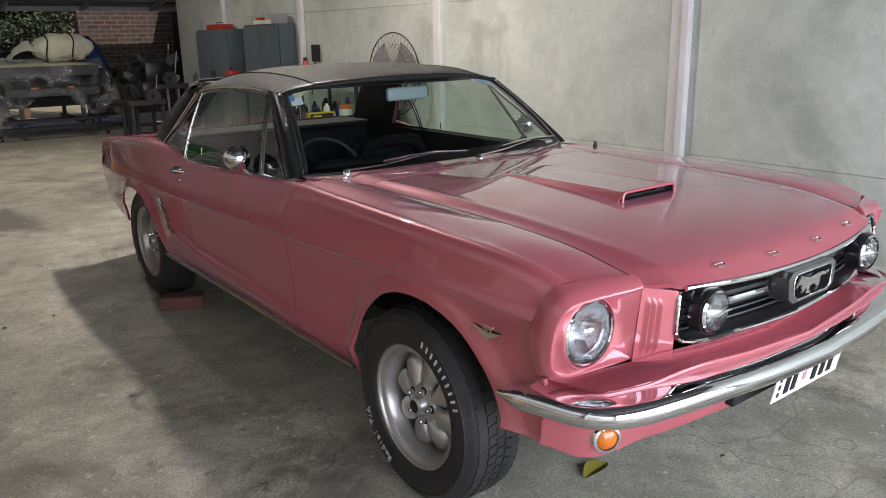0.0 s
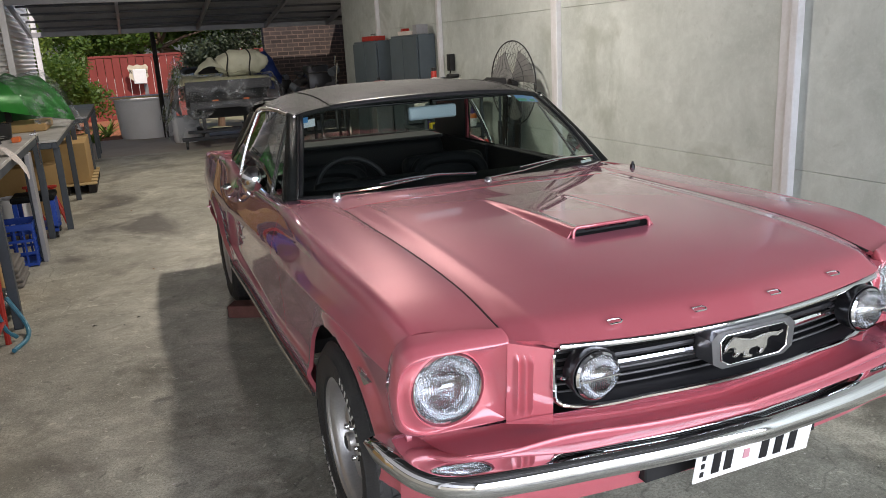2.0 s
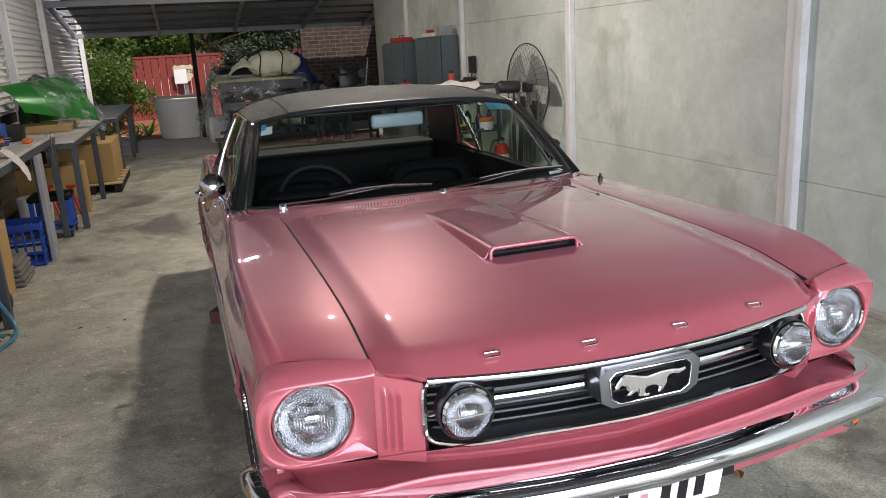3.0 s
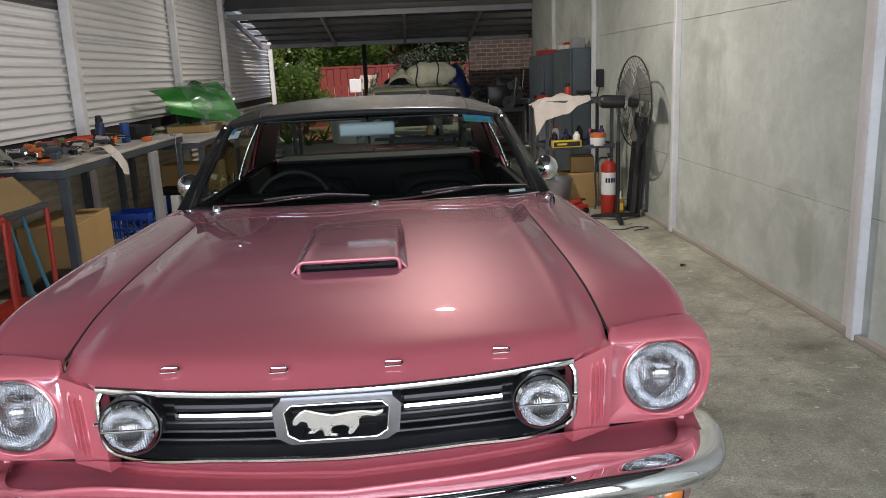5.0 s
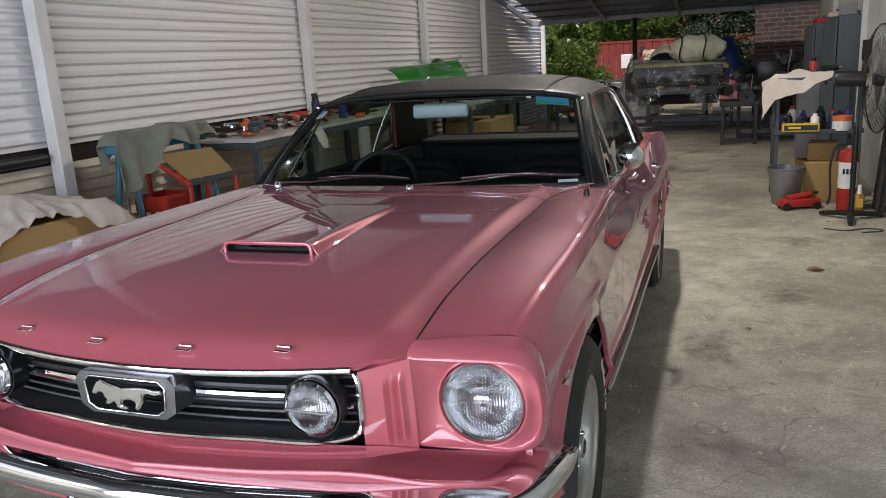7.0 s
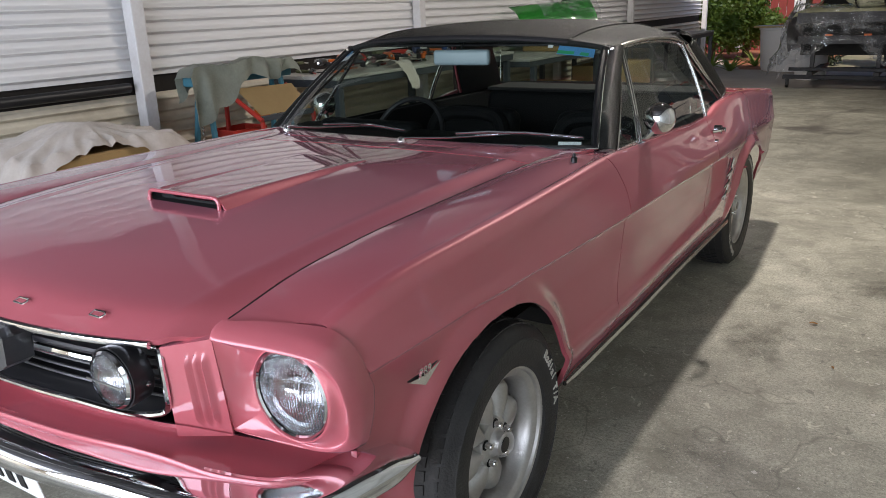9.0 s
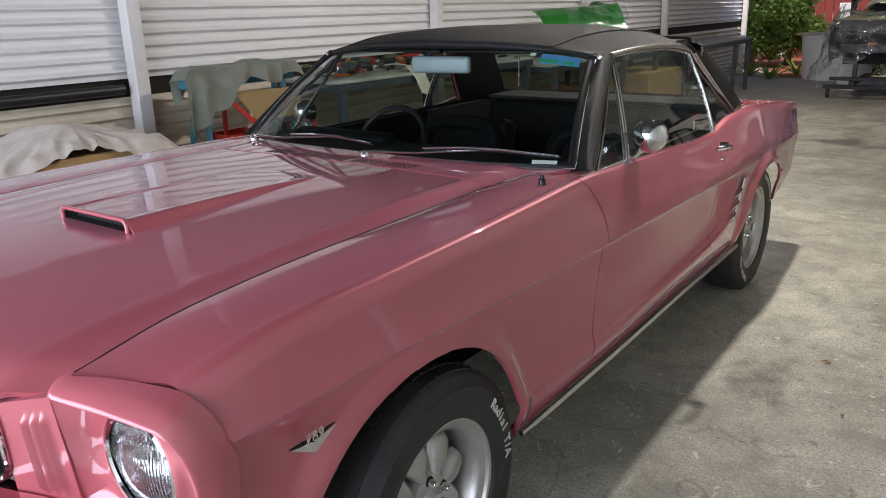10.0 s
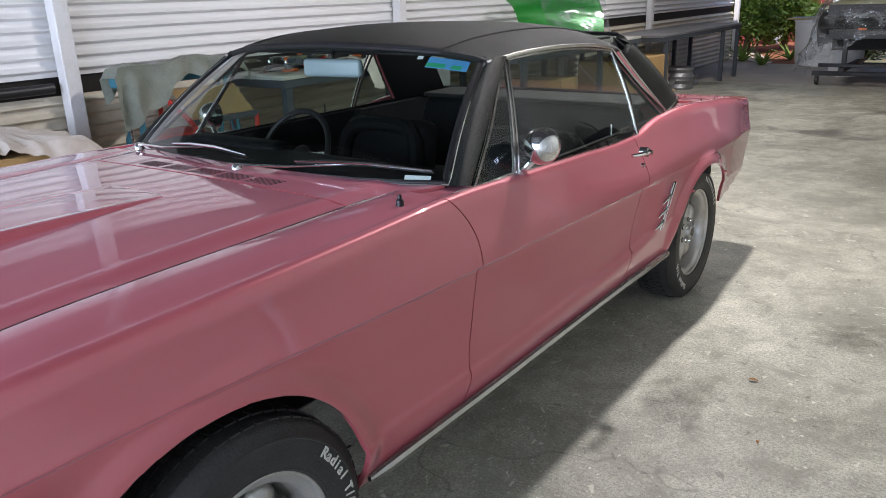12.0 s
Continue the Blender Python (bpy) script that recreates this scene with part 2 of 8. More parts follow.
BLUE_PLASTIC = mat("blue_plastic", (0.012, 0.06, 0.36), 0.4, 0, 0.4, 8)
NAVY = mat("navy_plastic", (0.012, 0.022, 0.07), 0.35, 0, 0.4, 10)
TEAL = mat("teal_paint", (0.05, 0.2, 0.27), 0.45, 0, 0.5, 8)
CLOTH_WHITE = mat("white_cotton_cloth", (0.62, 0.56, 0.50), 0.95, 0, 0.6, 9, 0.4, 500, colour2=(0.44, 0.38, 0.33), sheen=0.3)
CLOTH_GREEN = mat("grey_green_towel", (0.40, 0.43, 0.36), 0.95, 0, 0.7, 9, 0.5, 350, colour2=(0.25, 0.28, 0.23), sheen=0.3)
BLACK_PLASTIC = mat("black_plastic", (0.015, 0.015, 0.016), 0.45, 0, 0.5, 10)
PLY = mat("pale_board", (0.50, 0.36, 0.17), 0.6, 0, 0.4, 4, colour2=(0.4, 0.28, 0.13))
BRICK_DARK = mat("dark_old_brick", (0.07, 0.05, 0.042), 0.9, 0, 0.8, 6, 0.5, 30, colour2=(0.04, 0.032, 0.028))
bt_ = BRICK_DARK.node_tree
courses, b_map, b_mix = bt_.nodes.new("ShaderNodeTexBrick"), bt_.nodes.new("ShaderNodeMapping"), bt_.nodes.new("ShaderNodeMix")
b_map.inputs["Rotation"].default_value = (radians(-90), 0, 0)
courses.inputs["Scale"].default_value = 1.0
courses.inputs["Brick Width"].default_value, courses.inputs["Row Height"].default_value, courses.inputs["Mortar Size"].default_value = 0.24, 0.086, 0.010
courses.inputs["Color1"].default_value, courses.inputs["Color2"].default_value, courses.inputs["Mortar"].default_value = (1, 1, 1, 1), (0.5, 0.5, 0.5, 1), (1.9, 1.8, 1.7, 1)
b_mix.data_type, b_mix.blend_type, b_mix.inputs["Factor"].default_value = "RGBA", "MULTIPLY", 1.0
bt_.links.new(bt_.nodes["Texture Coordinate"].outputs["Object"], b_map.inputs[0])
bt_.links.new(b_map.outputs[0], courses.inputs["Vector"])
bt_.links.new(bt_.nodes["Principled BSDF"].inputs["Base Color"].links[0].from_socket, b_mix.inputs["A"])
bt_.links.new(courses.outputs["Color"], b_mix.inputs["B"])
bt_.links.new(b_mix.outputs["Result"], bt_.nodes["Principled BSDF"].inputs["Base Color"])
TIMBER_DARK = mat("dark_timber", (0.018, 0.014, 0.011), 0.8, 0, 0.7, 6, 0.3, 30, stretch=(1, 1, .2))
RED_BRICK = mat("red_brick", (0.15, 0.062, 0.050), 0.85, 0, 0.7, 10, 0.4, 60)


def glass_mat(name, tint, rough=0.0, amount=0.92):
    """Thin glass: mostly clear, with a mirror sheen that grows at grazing angles."""
    m = bpy.data.materials.new(name)
    m.use_nodes = True
    nt = m.node_tree
    nt.nodes.remove(nt.nodes["Principled BSDF"])
    clear, gloss, mix, fr = (nt.nodes.new(k) for k in ("ShaderNodeBsdfTransparent", "ShaderNodeBsdfGlossy", "ShaderNodeMixShader", "ShaderNodeLayerWeight"))
    clear.inputs[0].default_value = (*tint, 1)
    gloss.inputs["Roughness"].default_value = rough
    fr.inputs[0].default_value = 0.5
    pw, mr = nt.nodes.new("ShaderNodeMath"), nt.nodes.new("ShaderNodeMapRange")
    pw.operation, pw.inputs[1].default_value = "POWER", 4.2
    mr.inputs["To Min"].default_value = 0.03
    nt.links.new(fr.outputs["Facing"], pw.inputs[0])
    nt.links.new(pw.outputs[0], mr.inputs["Value"])
    nt.links.new(mr.outputs[0], mix.inputs[0])
    nt.links.new(clear.outputs[0], mix.inputs[1])
    nt.links.new(gloss.outputs[0], mix.inputs[2])
    nt.links.new(mix.outputs[0], nt.nodes["Material Output"].inputs[0])
    return m


GLASS = glass_mat("window_glass", (0.72, 0.80, 0.76))
GLASS_REAR = glass_mat("tinted_rear_glass", (0.62, 0.70, 0.66))
FILM = glass_mat("clear_plastic_sheet", (0.90, 0.91, 0.92), 0.10)
fm = FILM.node_tree
milk, lit, both_, fmix, fnoise, frng = (fm.nodes.new(k) for k in ("ShaderNodeBsdfDiffuse", "ShaderNodeBsdfTranslucent", "ShaderNodeMixShader", "ShaderNodeMixShader", "ShaderNodeTexNoise", "ShaderNodeMapRange"))
milk.inputs[0].default_value = lit.inputs[0].default_value = (0.72, 0.76, 0.80, 1)
fnoise.inputs["Scale"].default_value, fnoise.inputs["Detail"].default_value = 7, 9
frng.inputs["From Min"].default_value, frng.inputs["From Max"].default_value = 0.48, 0.66
frng.inputs["To Min"].default_value, frng.inputs["To Max"].default_value = 0.03, 0.36
fm.links.new(fnoise.outputs[0], frng.inputs["Value"])
both_.inputs[0].default_value = 0.5
fm.links.new(milk.outputs[0], both_.inputs[1])
fm.links.new(lit.outputs[0], both_.inputs[2])
fm.links.new(frng.outputs[0], fmix.inputs[0])
fm.links.new(fm.nodes["Mix Shader"].outputs[0], fmix.inputs[1])
fm.links.new(both_.outputs[0], fmix.inputs[2])
fm.links.new(fmix.outputs[0], fm.nodes["Material Output"].inputs[0])


# ---------------------------------------------------------------- mesh helpers
def mesh_ob(name, verts, faces, material, parent=None, label="", sharp=35):
    me = bpy.data.meshes.new(name)
    me.from_pydata([tuple(map(float, v)) for v in verts], [], faces)
    me.validate()
    me.polygons.foreach_set("use_smooth", [True] * len(me.polygons))
    me.set_sharp_from_angle(angle=radians(sharp))
    me.materials.append(material)
    ob = new(name, me)
    if parent:
        ob.parent = parent
    if label:
        ob["label"] = label
    return ob


def part(name, bm, material, parent=None, label="", sharp=35):
    me = bpy.data.meshes.new(name)
    bmesh.ops.recalc_face_normals(bm, faces=bm.faces)
    bm.to_mesh(me)
    bm.free()
    me.polygons.foreach_set("use_smooth", [True] * len(me.polygons))
    me.set_sharp_from_angle(angle=radians(sharp))
    me.materials.append(material)
    ob = new(name, me)
    if parent:
        ob.parent = parent
    if label:
        ob["label"] = label
    return ob


def empty(name, m=None, label="", category="", group="", kind=""):
    ob = new(name)
    ob.empty_display_size = 0.1
    if m is not None:
        ob.matrix_world = m
    return tagged(ob, label, category, group, kind)


def box_bm(size, at=(0, 0, 0), bevel=0.004, bm=None, rot=None, seg=1):
    """A bevelled box of the size, centred at at; rot: Euler degrees."""
    own = bmesh.new()
    bmesh.ops.create_cube(own, size=1)
    bmesh.ops.scale(own, vec=size, verts=own.verts)
    if bevel > 0:
        bmesh.ops.bevel(own, geom=own.edges[:], offset=min(bevel, min(size) * 0.45), segments=seg, affect="EDGES", profile=0.5)
    m = Matrix.Translation(at)
    if rot:
        m = m @ Euler([radians(a) for a in rot]).to_matrix().to_4x4()
    bmesh.ops.transform(own, matrix=m, verts=own.verts)
    if bm is None:
        return own
    return merge(bm, own)


def merge(bm, other):
    tmp = bpy.data.meshes.new("tmp")
    other.to_mesh(tmp)
    other.free()
    bm.from_mesh(tmp)
    bpy.data.meshes.remove(tmp)
    return bm


def box(name, size, at, material, parent=None, label="", bevel=0.004, rot=None, seg=1):
    return part(name, box_bm(size, at, bevel, rot=rot, seg=seg), material, parent, label)


def tube_bm(points, radius, sides=10, bm=None, closed=False, flat=1.0, cap=True):
    """A tube along points; radius may be a list; flat squashes it along its second axis."""
    bm = bm or bmesh.new()
    pts = [Vector(p) for p in points]
    n = len(pts)
    rad = radius if isinstance(radius, (list, tuple)) else [radius] * n
    rings, up = [], None
    for i, p in enumerate(pts):
        a, b = (pts[i - 1], pts[(i + 1) % n]) if closed else (pts[max(i - 1, 0)], pts[min(i + 1, n - 1)])
        d = (b - a).normalized()
        if up is None:
            up = Vector((0, 0, 1)) if abs(d.z) < 0.9 else Vector((1, 0, 0))
        side = d.cross(up).normalized()
        up = side.cross(d).normalized()
        rings.append([bm.verts.new(p + rad[i] * (math.cos(k * math.tau / sides) * side + flat * math.sin(k * math.tau / sides) * up)) for k in range(sides)])
    for i in range(n if closed else n - 1):
        r0, r1 = rings[i], rings[(i + 1) % n]
        for k in range(sides):
            bm.faces.new((r0[k], r0[(k + 1) % sides], r1[(k + 1) % sides], r1[k]))
    if cap and not closed:
        bm.faces.new(rings[0][::-1])
        bm.faces.new(rings[-1])
    return bm


def tube(name, points, radius, material, parent=None, label="", sides=10, closed=False, flat=1.0):
    return part(name, tube_bm(points, radius, sides, closed=closed, flat=flat), material, parent, label)


def lathe_bm(profile, steps=32, axis="z", at=(0, 0, 0), bm=None, arc=math.tau):
    """Turns (radius, height) pairs round an axis."""
    bm = bm or bmesh.new()
    rings = []
    full = arc >= math.tau - 1e-6
    for k in range(steps if full else steps + 1):
        a = arc * k / steps
        ring = []
        for r, h in profile:
            c, s = r * math.cos(a), r * math.sin(a)
            v = {"z": (c, s, h), "x": (h, c, s), "y": (c, h, s)}[axis]
            ring.append(bm.verts.new(Vector(v) + Vector(at)))
        rings.append(ring)
    for k in range(steps):
        r0, r1 = rings[k], rings[(k + 1) % len(rings)]
        for j in range(len(profile) - 1):
            bm.faces.new((r0[j], r1[j], r1[j + 1], r0[j + 1]))
    bmesh.ops.remove_doubles(bm, verts=bm.verts, dist=1e-5)
    return bm


def sm(xs, ys):
    """A smooth curve through the pairs."""
    xs, ys = np.array(xs, float), np.array(ys, float)
    d = np.gradient(ys, xs) if len(xs) > 2 else np.full(len(xs), (ys[-1] - ys[0]) / (xs[-1] - xs[0]))

    def f(x):
        x = np.clip(x, xs[0], xs[-1])
        i = np.clip(np.searchsorted(xs, x) - 1, 0, len(xs) - 2)
        h = xs[i + 1] - xs[i]
        t = (x - xs[i]) / h
        return ((2 * t**3 - 3 * t**2 + 1) * ys[i] + (t**3 - 2 * t**2 + t) * h * d[i] + (-2 * t**3 + 3 * t**2) * ys[i + 1] + (t**3 - t**2) * h * d[i + 1])
    return f


def step(a, b, x):
    t = np.clip((x - a) / (b - a), 0, 1)
    return t * t * (3 - 2 * t)


def grid_faces(n, m, flip=False):
    out = []
    for i in range(n - 1):
        for j in range(m - 1):
            q = (i * m + j, (i + 1) * m + j, (i + 1) * m + j + 1, i * m + j + 1)
            out.append(q[::-1] if flip else q)
    return out


def skin(name, pts, material, parent, label="", keep=None, core=True):
    """A panel from a grid of points [i][j], facing away from the middle of the car."""
    P = np.array(pts, float)
    n, m = P.shape[:2]
    faces = grid_faces(n, m)
    if keep is not None:
        faces = [f for f in faces if keep(np.mean([P.reshape(-1, 3)[k] for k in f], axis=0))]
    bm = bmesh.new()
    vs = [bm.verts.new(v) for v in P.reshape(-1, 3)]
    for f in faces:
        try:
            bm.faces.new([vs[k] for k in f])
        except ValueError:
            pass
    bmesh.ops.delete(bm, geom=[v for v in bm.verts if not v.link_faces], context="VERTS")
    bmesh.ops.remove_doubles(bm, verts=bm.verts, dist=1e-5)
    bm.normal_update()
    if core:
        total = 0.0
        for f in bm.faces:
            c = f.calc_center_median()
            total += f.calc_area() * f.normal.dot(c - Vector((0, min(max(c.y, -0.2), 3.0), 0.55)))
        if total < 0:
            bmesh.ops.reverse_faces(bm, faces=bm.faces)
            bm.normal_update()
    return bm


def hem(bm, depth=0.012):
    """Turns the free edges of a sheet inwards, against the face normals."""
    bm.normal_update()
    edges = [e for e in bm.edges if len(e.link_faces) == 1]
    normals = {}
    for e in edges:
        for v in e.verts:
            normals[v] = v.normal.copy()
    res = bmesh.ops.extrude_edge_only(bm, edges=edges)
    fresh = [g for g in res["geom"] if isinstance(g, bmesh.types.BMVert)]
    old = list(normals)
    for v in fresh:
        best = min(old, key=lambda o: (o.co - v.co).length_squared)
        v.co = v.co - normals[best] * depth
    return bm


def finish(name, bm, material, parent, label="", sharp=30):
    """As part(), but keeps the face directions."""
    me = bpy.data.meshes.new(name)
    bm.to_mesh(me)
    bm.free()
    me.polygons.foreach_set("use_smooth", [True] * len(me.polygons))
    me.set_sharp_from_angle(angle=radians(sharp))
    me.materials.append(material)
    ob = new(name, me)
    ob.parent = parent
    if label:
        ob["label"] = label
    return ob


def both_sides(name, bm, material, parent, label="", sharp=30):
    """The panel and its mirror image, as two parts."""
    other = bm.copy()
    bmesh.ops.scale(other, vec=(-1, 1, 1), verts=other.verts)
    bmesh.ops.reverse_faces(other, faces=other.faces)
    return finish(name, bm, material, parent, label, sharp), finish(name, other, material, parent, label, sharp)


# ---------------------------------------------------------------- the shed
floor = box("floor", (7.0, 17.2, 0.2), (-0.2, 3.1, -0.1), CONCRETE, bevel=0.006)
tagged(floor, "worn grey concrete slab with stains and scuffs", "floor", kind="structure")
ground = mesh_ob("ground", [(-80, -60, -0.09), (80, -60, -0.09), (80, 140, -0.09), (-80, 140, -0.09)], [(0, 1, 2, 3)], EARTH)
tagged(ground, "bare earth and grass round the shed", "ground", kind="structure")
yard = box("pavement_yard", (9.0, 3.2, 0.1), (0.0, 13.31, -0.06), YARD, bevel=0.004)
tagged(yard, "pale sunlit concrete path behind the shed", "pavement", kind="structure")


RIB = ((0.0, 0.0), (0.20, 0.0), (0.36, 0.03), (0.42, 0.18), (0.48, 0.56), (0.53, 0.88), (0.58, 1.0), (0.66, 0.97), (0.76, 0.72), (0.88, 0.28), (0.95, 0.07))


def corrugated(name, y0, y1, z0, z1, x, material, pitch=0.078, depth=0.031):
    """A ribbed iron sheet in the plane x: flat pans under rounded ribs that run along y, with slight dents."""
    zs = [(z0 + (k + f) * pitch, d * depth) for k in range(int((z1 - z0) / pitch) + 1) for f, d in RIB if z0 + (k + f) * pitch < z1 - 0.004]
    zs.append((z1, zs[-1][1]))
    P = [[(x + d + 0.004 * noise.noise((y * 0.9, z * 1.3, x * 7)), y, z) for z, d in zs] for y in np.linspace(y0, y1, 14)]
    return skin(name, P, material, None)


# white wall with steel posts
wall_right = box("wall_right", (0.12, 16.6, 3.5), (2.575, 3.4, 1.75), WALL_WHITE, bevel=0.003)
SHEET_Y = (-4.9, -4.02, -1.27, 1.54, 4.32, 7.18, 9.68, 11.7)
sheet_rng = random.Random(4)
for ya, yb_ in zip(SHEET_Y[:-1], SHEET_Y[1:]):
    for za, zb_ in ((0.0, 0.65), (0.65, 1.78), (1.78, 3.5)):
        box("sheet", (0.02, yb_ - ya - 0.002, zb_ - za - 0.0025), (2.508 + sheet_rng.uniform(-0.0015, 0.0015), (ya + yb_) / 2, (za + zb_) / 2), WALL_WHITE, wall_right, bevel=0.0015)
tagged(wall_right, "white painted sheet wall with scuffs and stains", "wall", kind="structure")
for py in (-4.1, -1.35, 1.46, 4.24, 7.1, 9.6):
    p = part("post", box_bm((0.055, 0.06, 3.5), (2.472, py - 0.040, 1.75), 0.006), POST_WHITE, wall_right)
    p2 = part("post_flange", box_bm((0.014, 0.11, 3.5), (2.491, py + 0.045, 1.75), 0.004), POST_WHITE, wall_right)
base_r = box("baseboard_right", (0.045, 16.0, 0.035), (2.48, 3.4, 0.0175), YARD, bevel=0.004)
tagged(base_r, "rough cement fillet along the wall foot", "baseboard", kind="structure")

# corrugated wall
wall_left = empty("wall_left", None, "white corrugated iron wall with ribs running sideways", "wall", kind="structure")
# the bay before -1.55 is unseen, added to keep the sun out
COLS = (-4.9, -1.55, 1.72, 4.97, 8.22, 11.06, 15.6)
for a, b in zip(COLS[:-1], COLS[1:]):
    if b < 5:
        # near bays: sheets above 2.1 m, out of view, made darker than the white
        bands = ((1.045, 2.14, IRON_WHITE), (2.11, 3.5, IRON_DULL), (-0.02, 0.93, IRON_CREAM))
    else:
        bands = ((1.045, 1.93, IRON_WHITE), (1.90, 2.75, IRON_WHITE), (2.72, 3.5, IRON_WHITE), (-0.02, 0.93, IRON_CREAM))
    for z0, z1, mt in bands:
        off = 0.0 if z0 < 1.5 else 0.016 if z0 < 2.5 else 0.030
        finish("iron_sheet", corrugated("s", a - 0.02, b + 0.02, z0, z1, -2.86 + off, mt), mt, wall_left)
for c in COLS:
    box("column", (0.09, 0.10, 3.5), (-2.775, c, 1.75), POST_WHITE, wall_left, bevel=0.006)
for a, b in zip(COLS[:-1], COLS[1:]):
    box("girt", (0.05, b - a, 0.20), (-2.91, (a + b) / 2, 0.985), TIMBER_DARK, wall_left)

# out of view: encloses the shed, blocks the sun, coloured dark to cut bounce
ceiling = empty("ceiling", None, "dark grey corrugated shed roof, out of view", "ceiling", kind="structure")
roofP = [[(x, y, 3.5 + 0.012 * math.sin(math.tau * x / 0.15)) for x in np.linspace(-3.0, 2.7, 230)] for y in (-5.0, 3.0, 11.6)]
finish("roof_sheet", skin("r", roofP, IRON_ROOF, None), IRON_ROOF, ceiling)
for y in (-4.5, -2.2, 0.1, 2.4, 4.7, 7.0, 9.3, 11.5):
    box("purlin", (5.6, 0.06, 0.12), (-0.15, y, 3.42), IRON_GREY, ceiling)

# ---------------------------------------------------------------- the camera's car
CAR = pose(0.012, 0, 0, 0, 0, 0.50)
car = empty("coupe", CAR, "rose metallic classic two-door coupe with a black vinyl roof", "car")

# plan and height of the main lines of the body, along its length
Y_R = [-0.64, -0.58, -0.50, -0.40, -0.20, 0.10, 0.40, 0.80, 1.20, 1.60, 1.98, 2.12, 2.28, 2.60, 3.00, 3.40, 3.64]
ridge_z = sm(Y_R, [0.874, 0.897, 0.916, 0.928, 0.934, 0.938, 0.939, 0.940, 0.922, 0.905, 0.889, 0.893, 0.924, 0.942, 0.918, 0.882, 0.855])
ridge_x = sm(Y_R, [0.796, 0.806, 0.816, 0.822, 0.827, 0.827, 0.818, 0.803, 0.797, 0.795, 0.790, 0.789, 0.791, 0.800, 0.803, 0.800, 0.788])
crease_z = sm([-0.64, -0.40, -0.20, 0.0, 0.25, 0.50, 0.80, 1.20, 2.05, 2.3, 3.0, 3.64], [0.784, 0.786, 0.786, 0.780, 0.768, 0.757, 0.745, 0.733, 0.709, 0.704, 0.69, 0.68])
crease_x = sm([-0.64, -0.55, -0.40, -0.10, 0.40, 0.90, 1.60, 2.30, 2.80, 3.30, 3.64], [0.840, 0.847, 0.855, 0.861, 0.862, 0.860, 0.860, 0.866, 0.866, 0.852, 0.826])
low_z = sm([-0.64, 0.3, 0.9, 1.4, 1.9, 2.15, 3.64], [0.45, 0.445, 0.445, 0.452, 0.470, 0.50, 0.50])


def section(y):
    """Points (x, z) of the body side at y, from just inside the upper edge down to the sill."""
    zr, xr, zc, xc, zl = ridge_z(y), ridge_x(y), crease_z(y), crease_x(y), low_z(y)
    front = 1 - step(-0.62, -0.2, y)
    cove = 0.013 * step(0.5, 1.95, y) * (1 - step(2.02, 2.20, y))
    fold = 0.016 * (1 - step(2.0, 2.2, y)) + 0.0015
    tuck = 0.016 * (1 - step(0.35, 1.0, y))
    return [
        (xr - 0.034, zr + 0.004), (xr - 0.020, zr + 0.0045), (xr - 0.006, zr + 0.0005), (xr + 0.003, zr - 0.010),
        (xr + 0.012, zr - 0.030), (xr + 0.45 * (xc - xr), zc + 0.62 * (zr - zc)), (xc - 0.010, zc + 0.28 * (zr - zc)),
        (xc, zc + 0.010), (xc - 0.001, zc + 0.002), (xc - fold * 0.7, zc - 0.007), (xc - fold - cove * 0.6 - 0.2 * tuck, zc - 0.022),
        (xc - fold - cove - 0.9 * tuck, zc - 0.10), *[(xc - fold - cove - (0.9 + 0.1 * q) * tuck, zc - 0.10 + (zl + 0.15 - zc) * q) for q in (0.25, 0.5, 0.75)], (xc - 0.9 * fold - cove - tuck, zl + 0.05), (xc - 0.7 * fold - 0.9 * cove - 0.95 * tuck, zl + 0.016),
        (xc - 0.35 * fold - 0.2 * cove - 0.8 * tuck, zl - 0.004), (xc - 0.006 - 0.9 * tuck, zl - 0.030), (xc - 0.020 - 0.6 * tuck, 0.372), (xc - 0.026 - 0.5 * tuck, 0.352), (xc - 0.060, 0.300), (xc - 0.11, 0.275),
    ]


def dense(row, per=4):
    """Runs a smooth curve through a row of points."""
    A = np.array(row, float)
    k = np.arange(len(A))
    fs = [sm(k, A[:, c]) for c in range(A.shape[1])]
    t = np.linspace(0, len(A) - 1, (len(A) - 1) * per + 1)
    return np.stack([f(t) for f in fs], axis=1)


ARCHES = ((-0.066, 0.36, 0.400, 0.366), (2.735, 0.325, 0.402, 0.335))


def arch_r(y, z, k):
    yc, zc, ry, rz = ARCHES[k]
    return math.hypot((y - yc) / ry, (z - zc) / rz) if z > zc - 0.02 else abs(y - yc) / ry


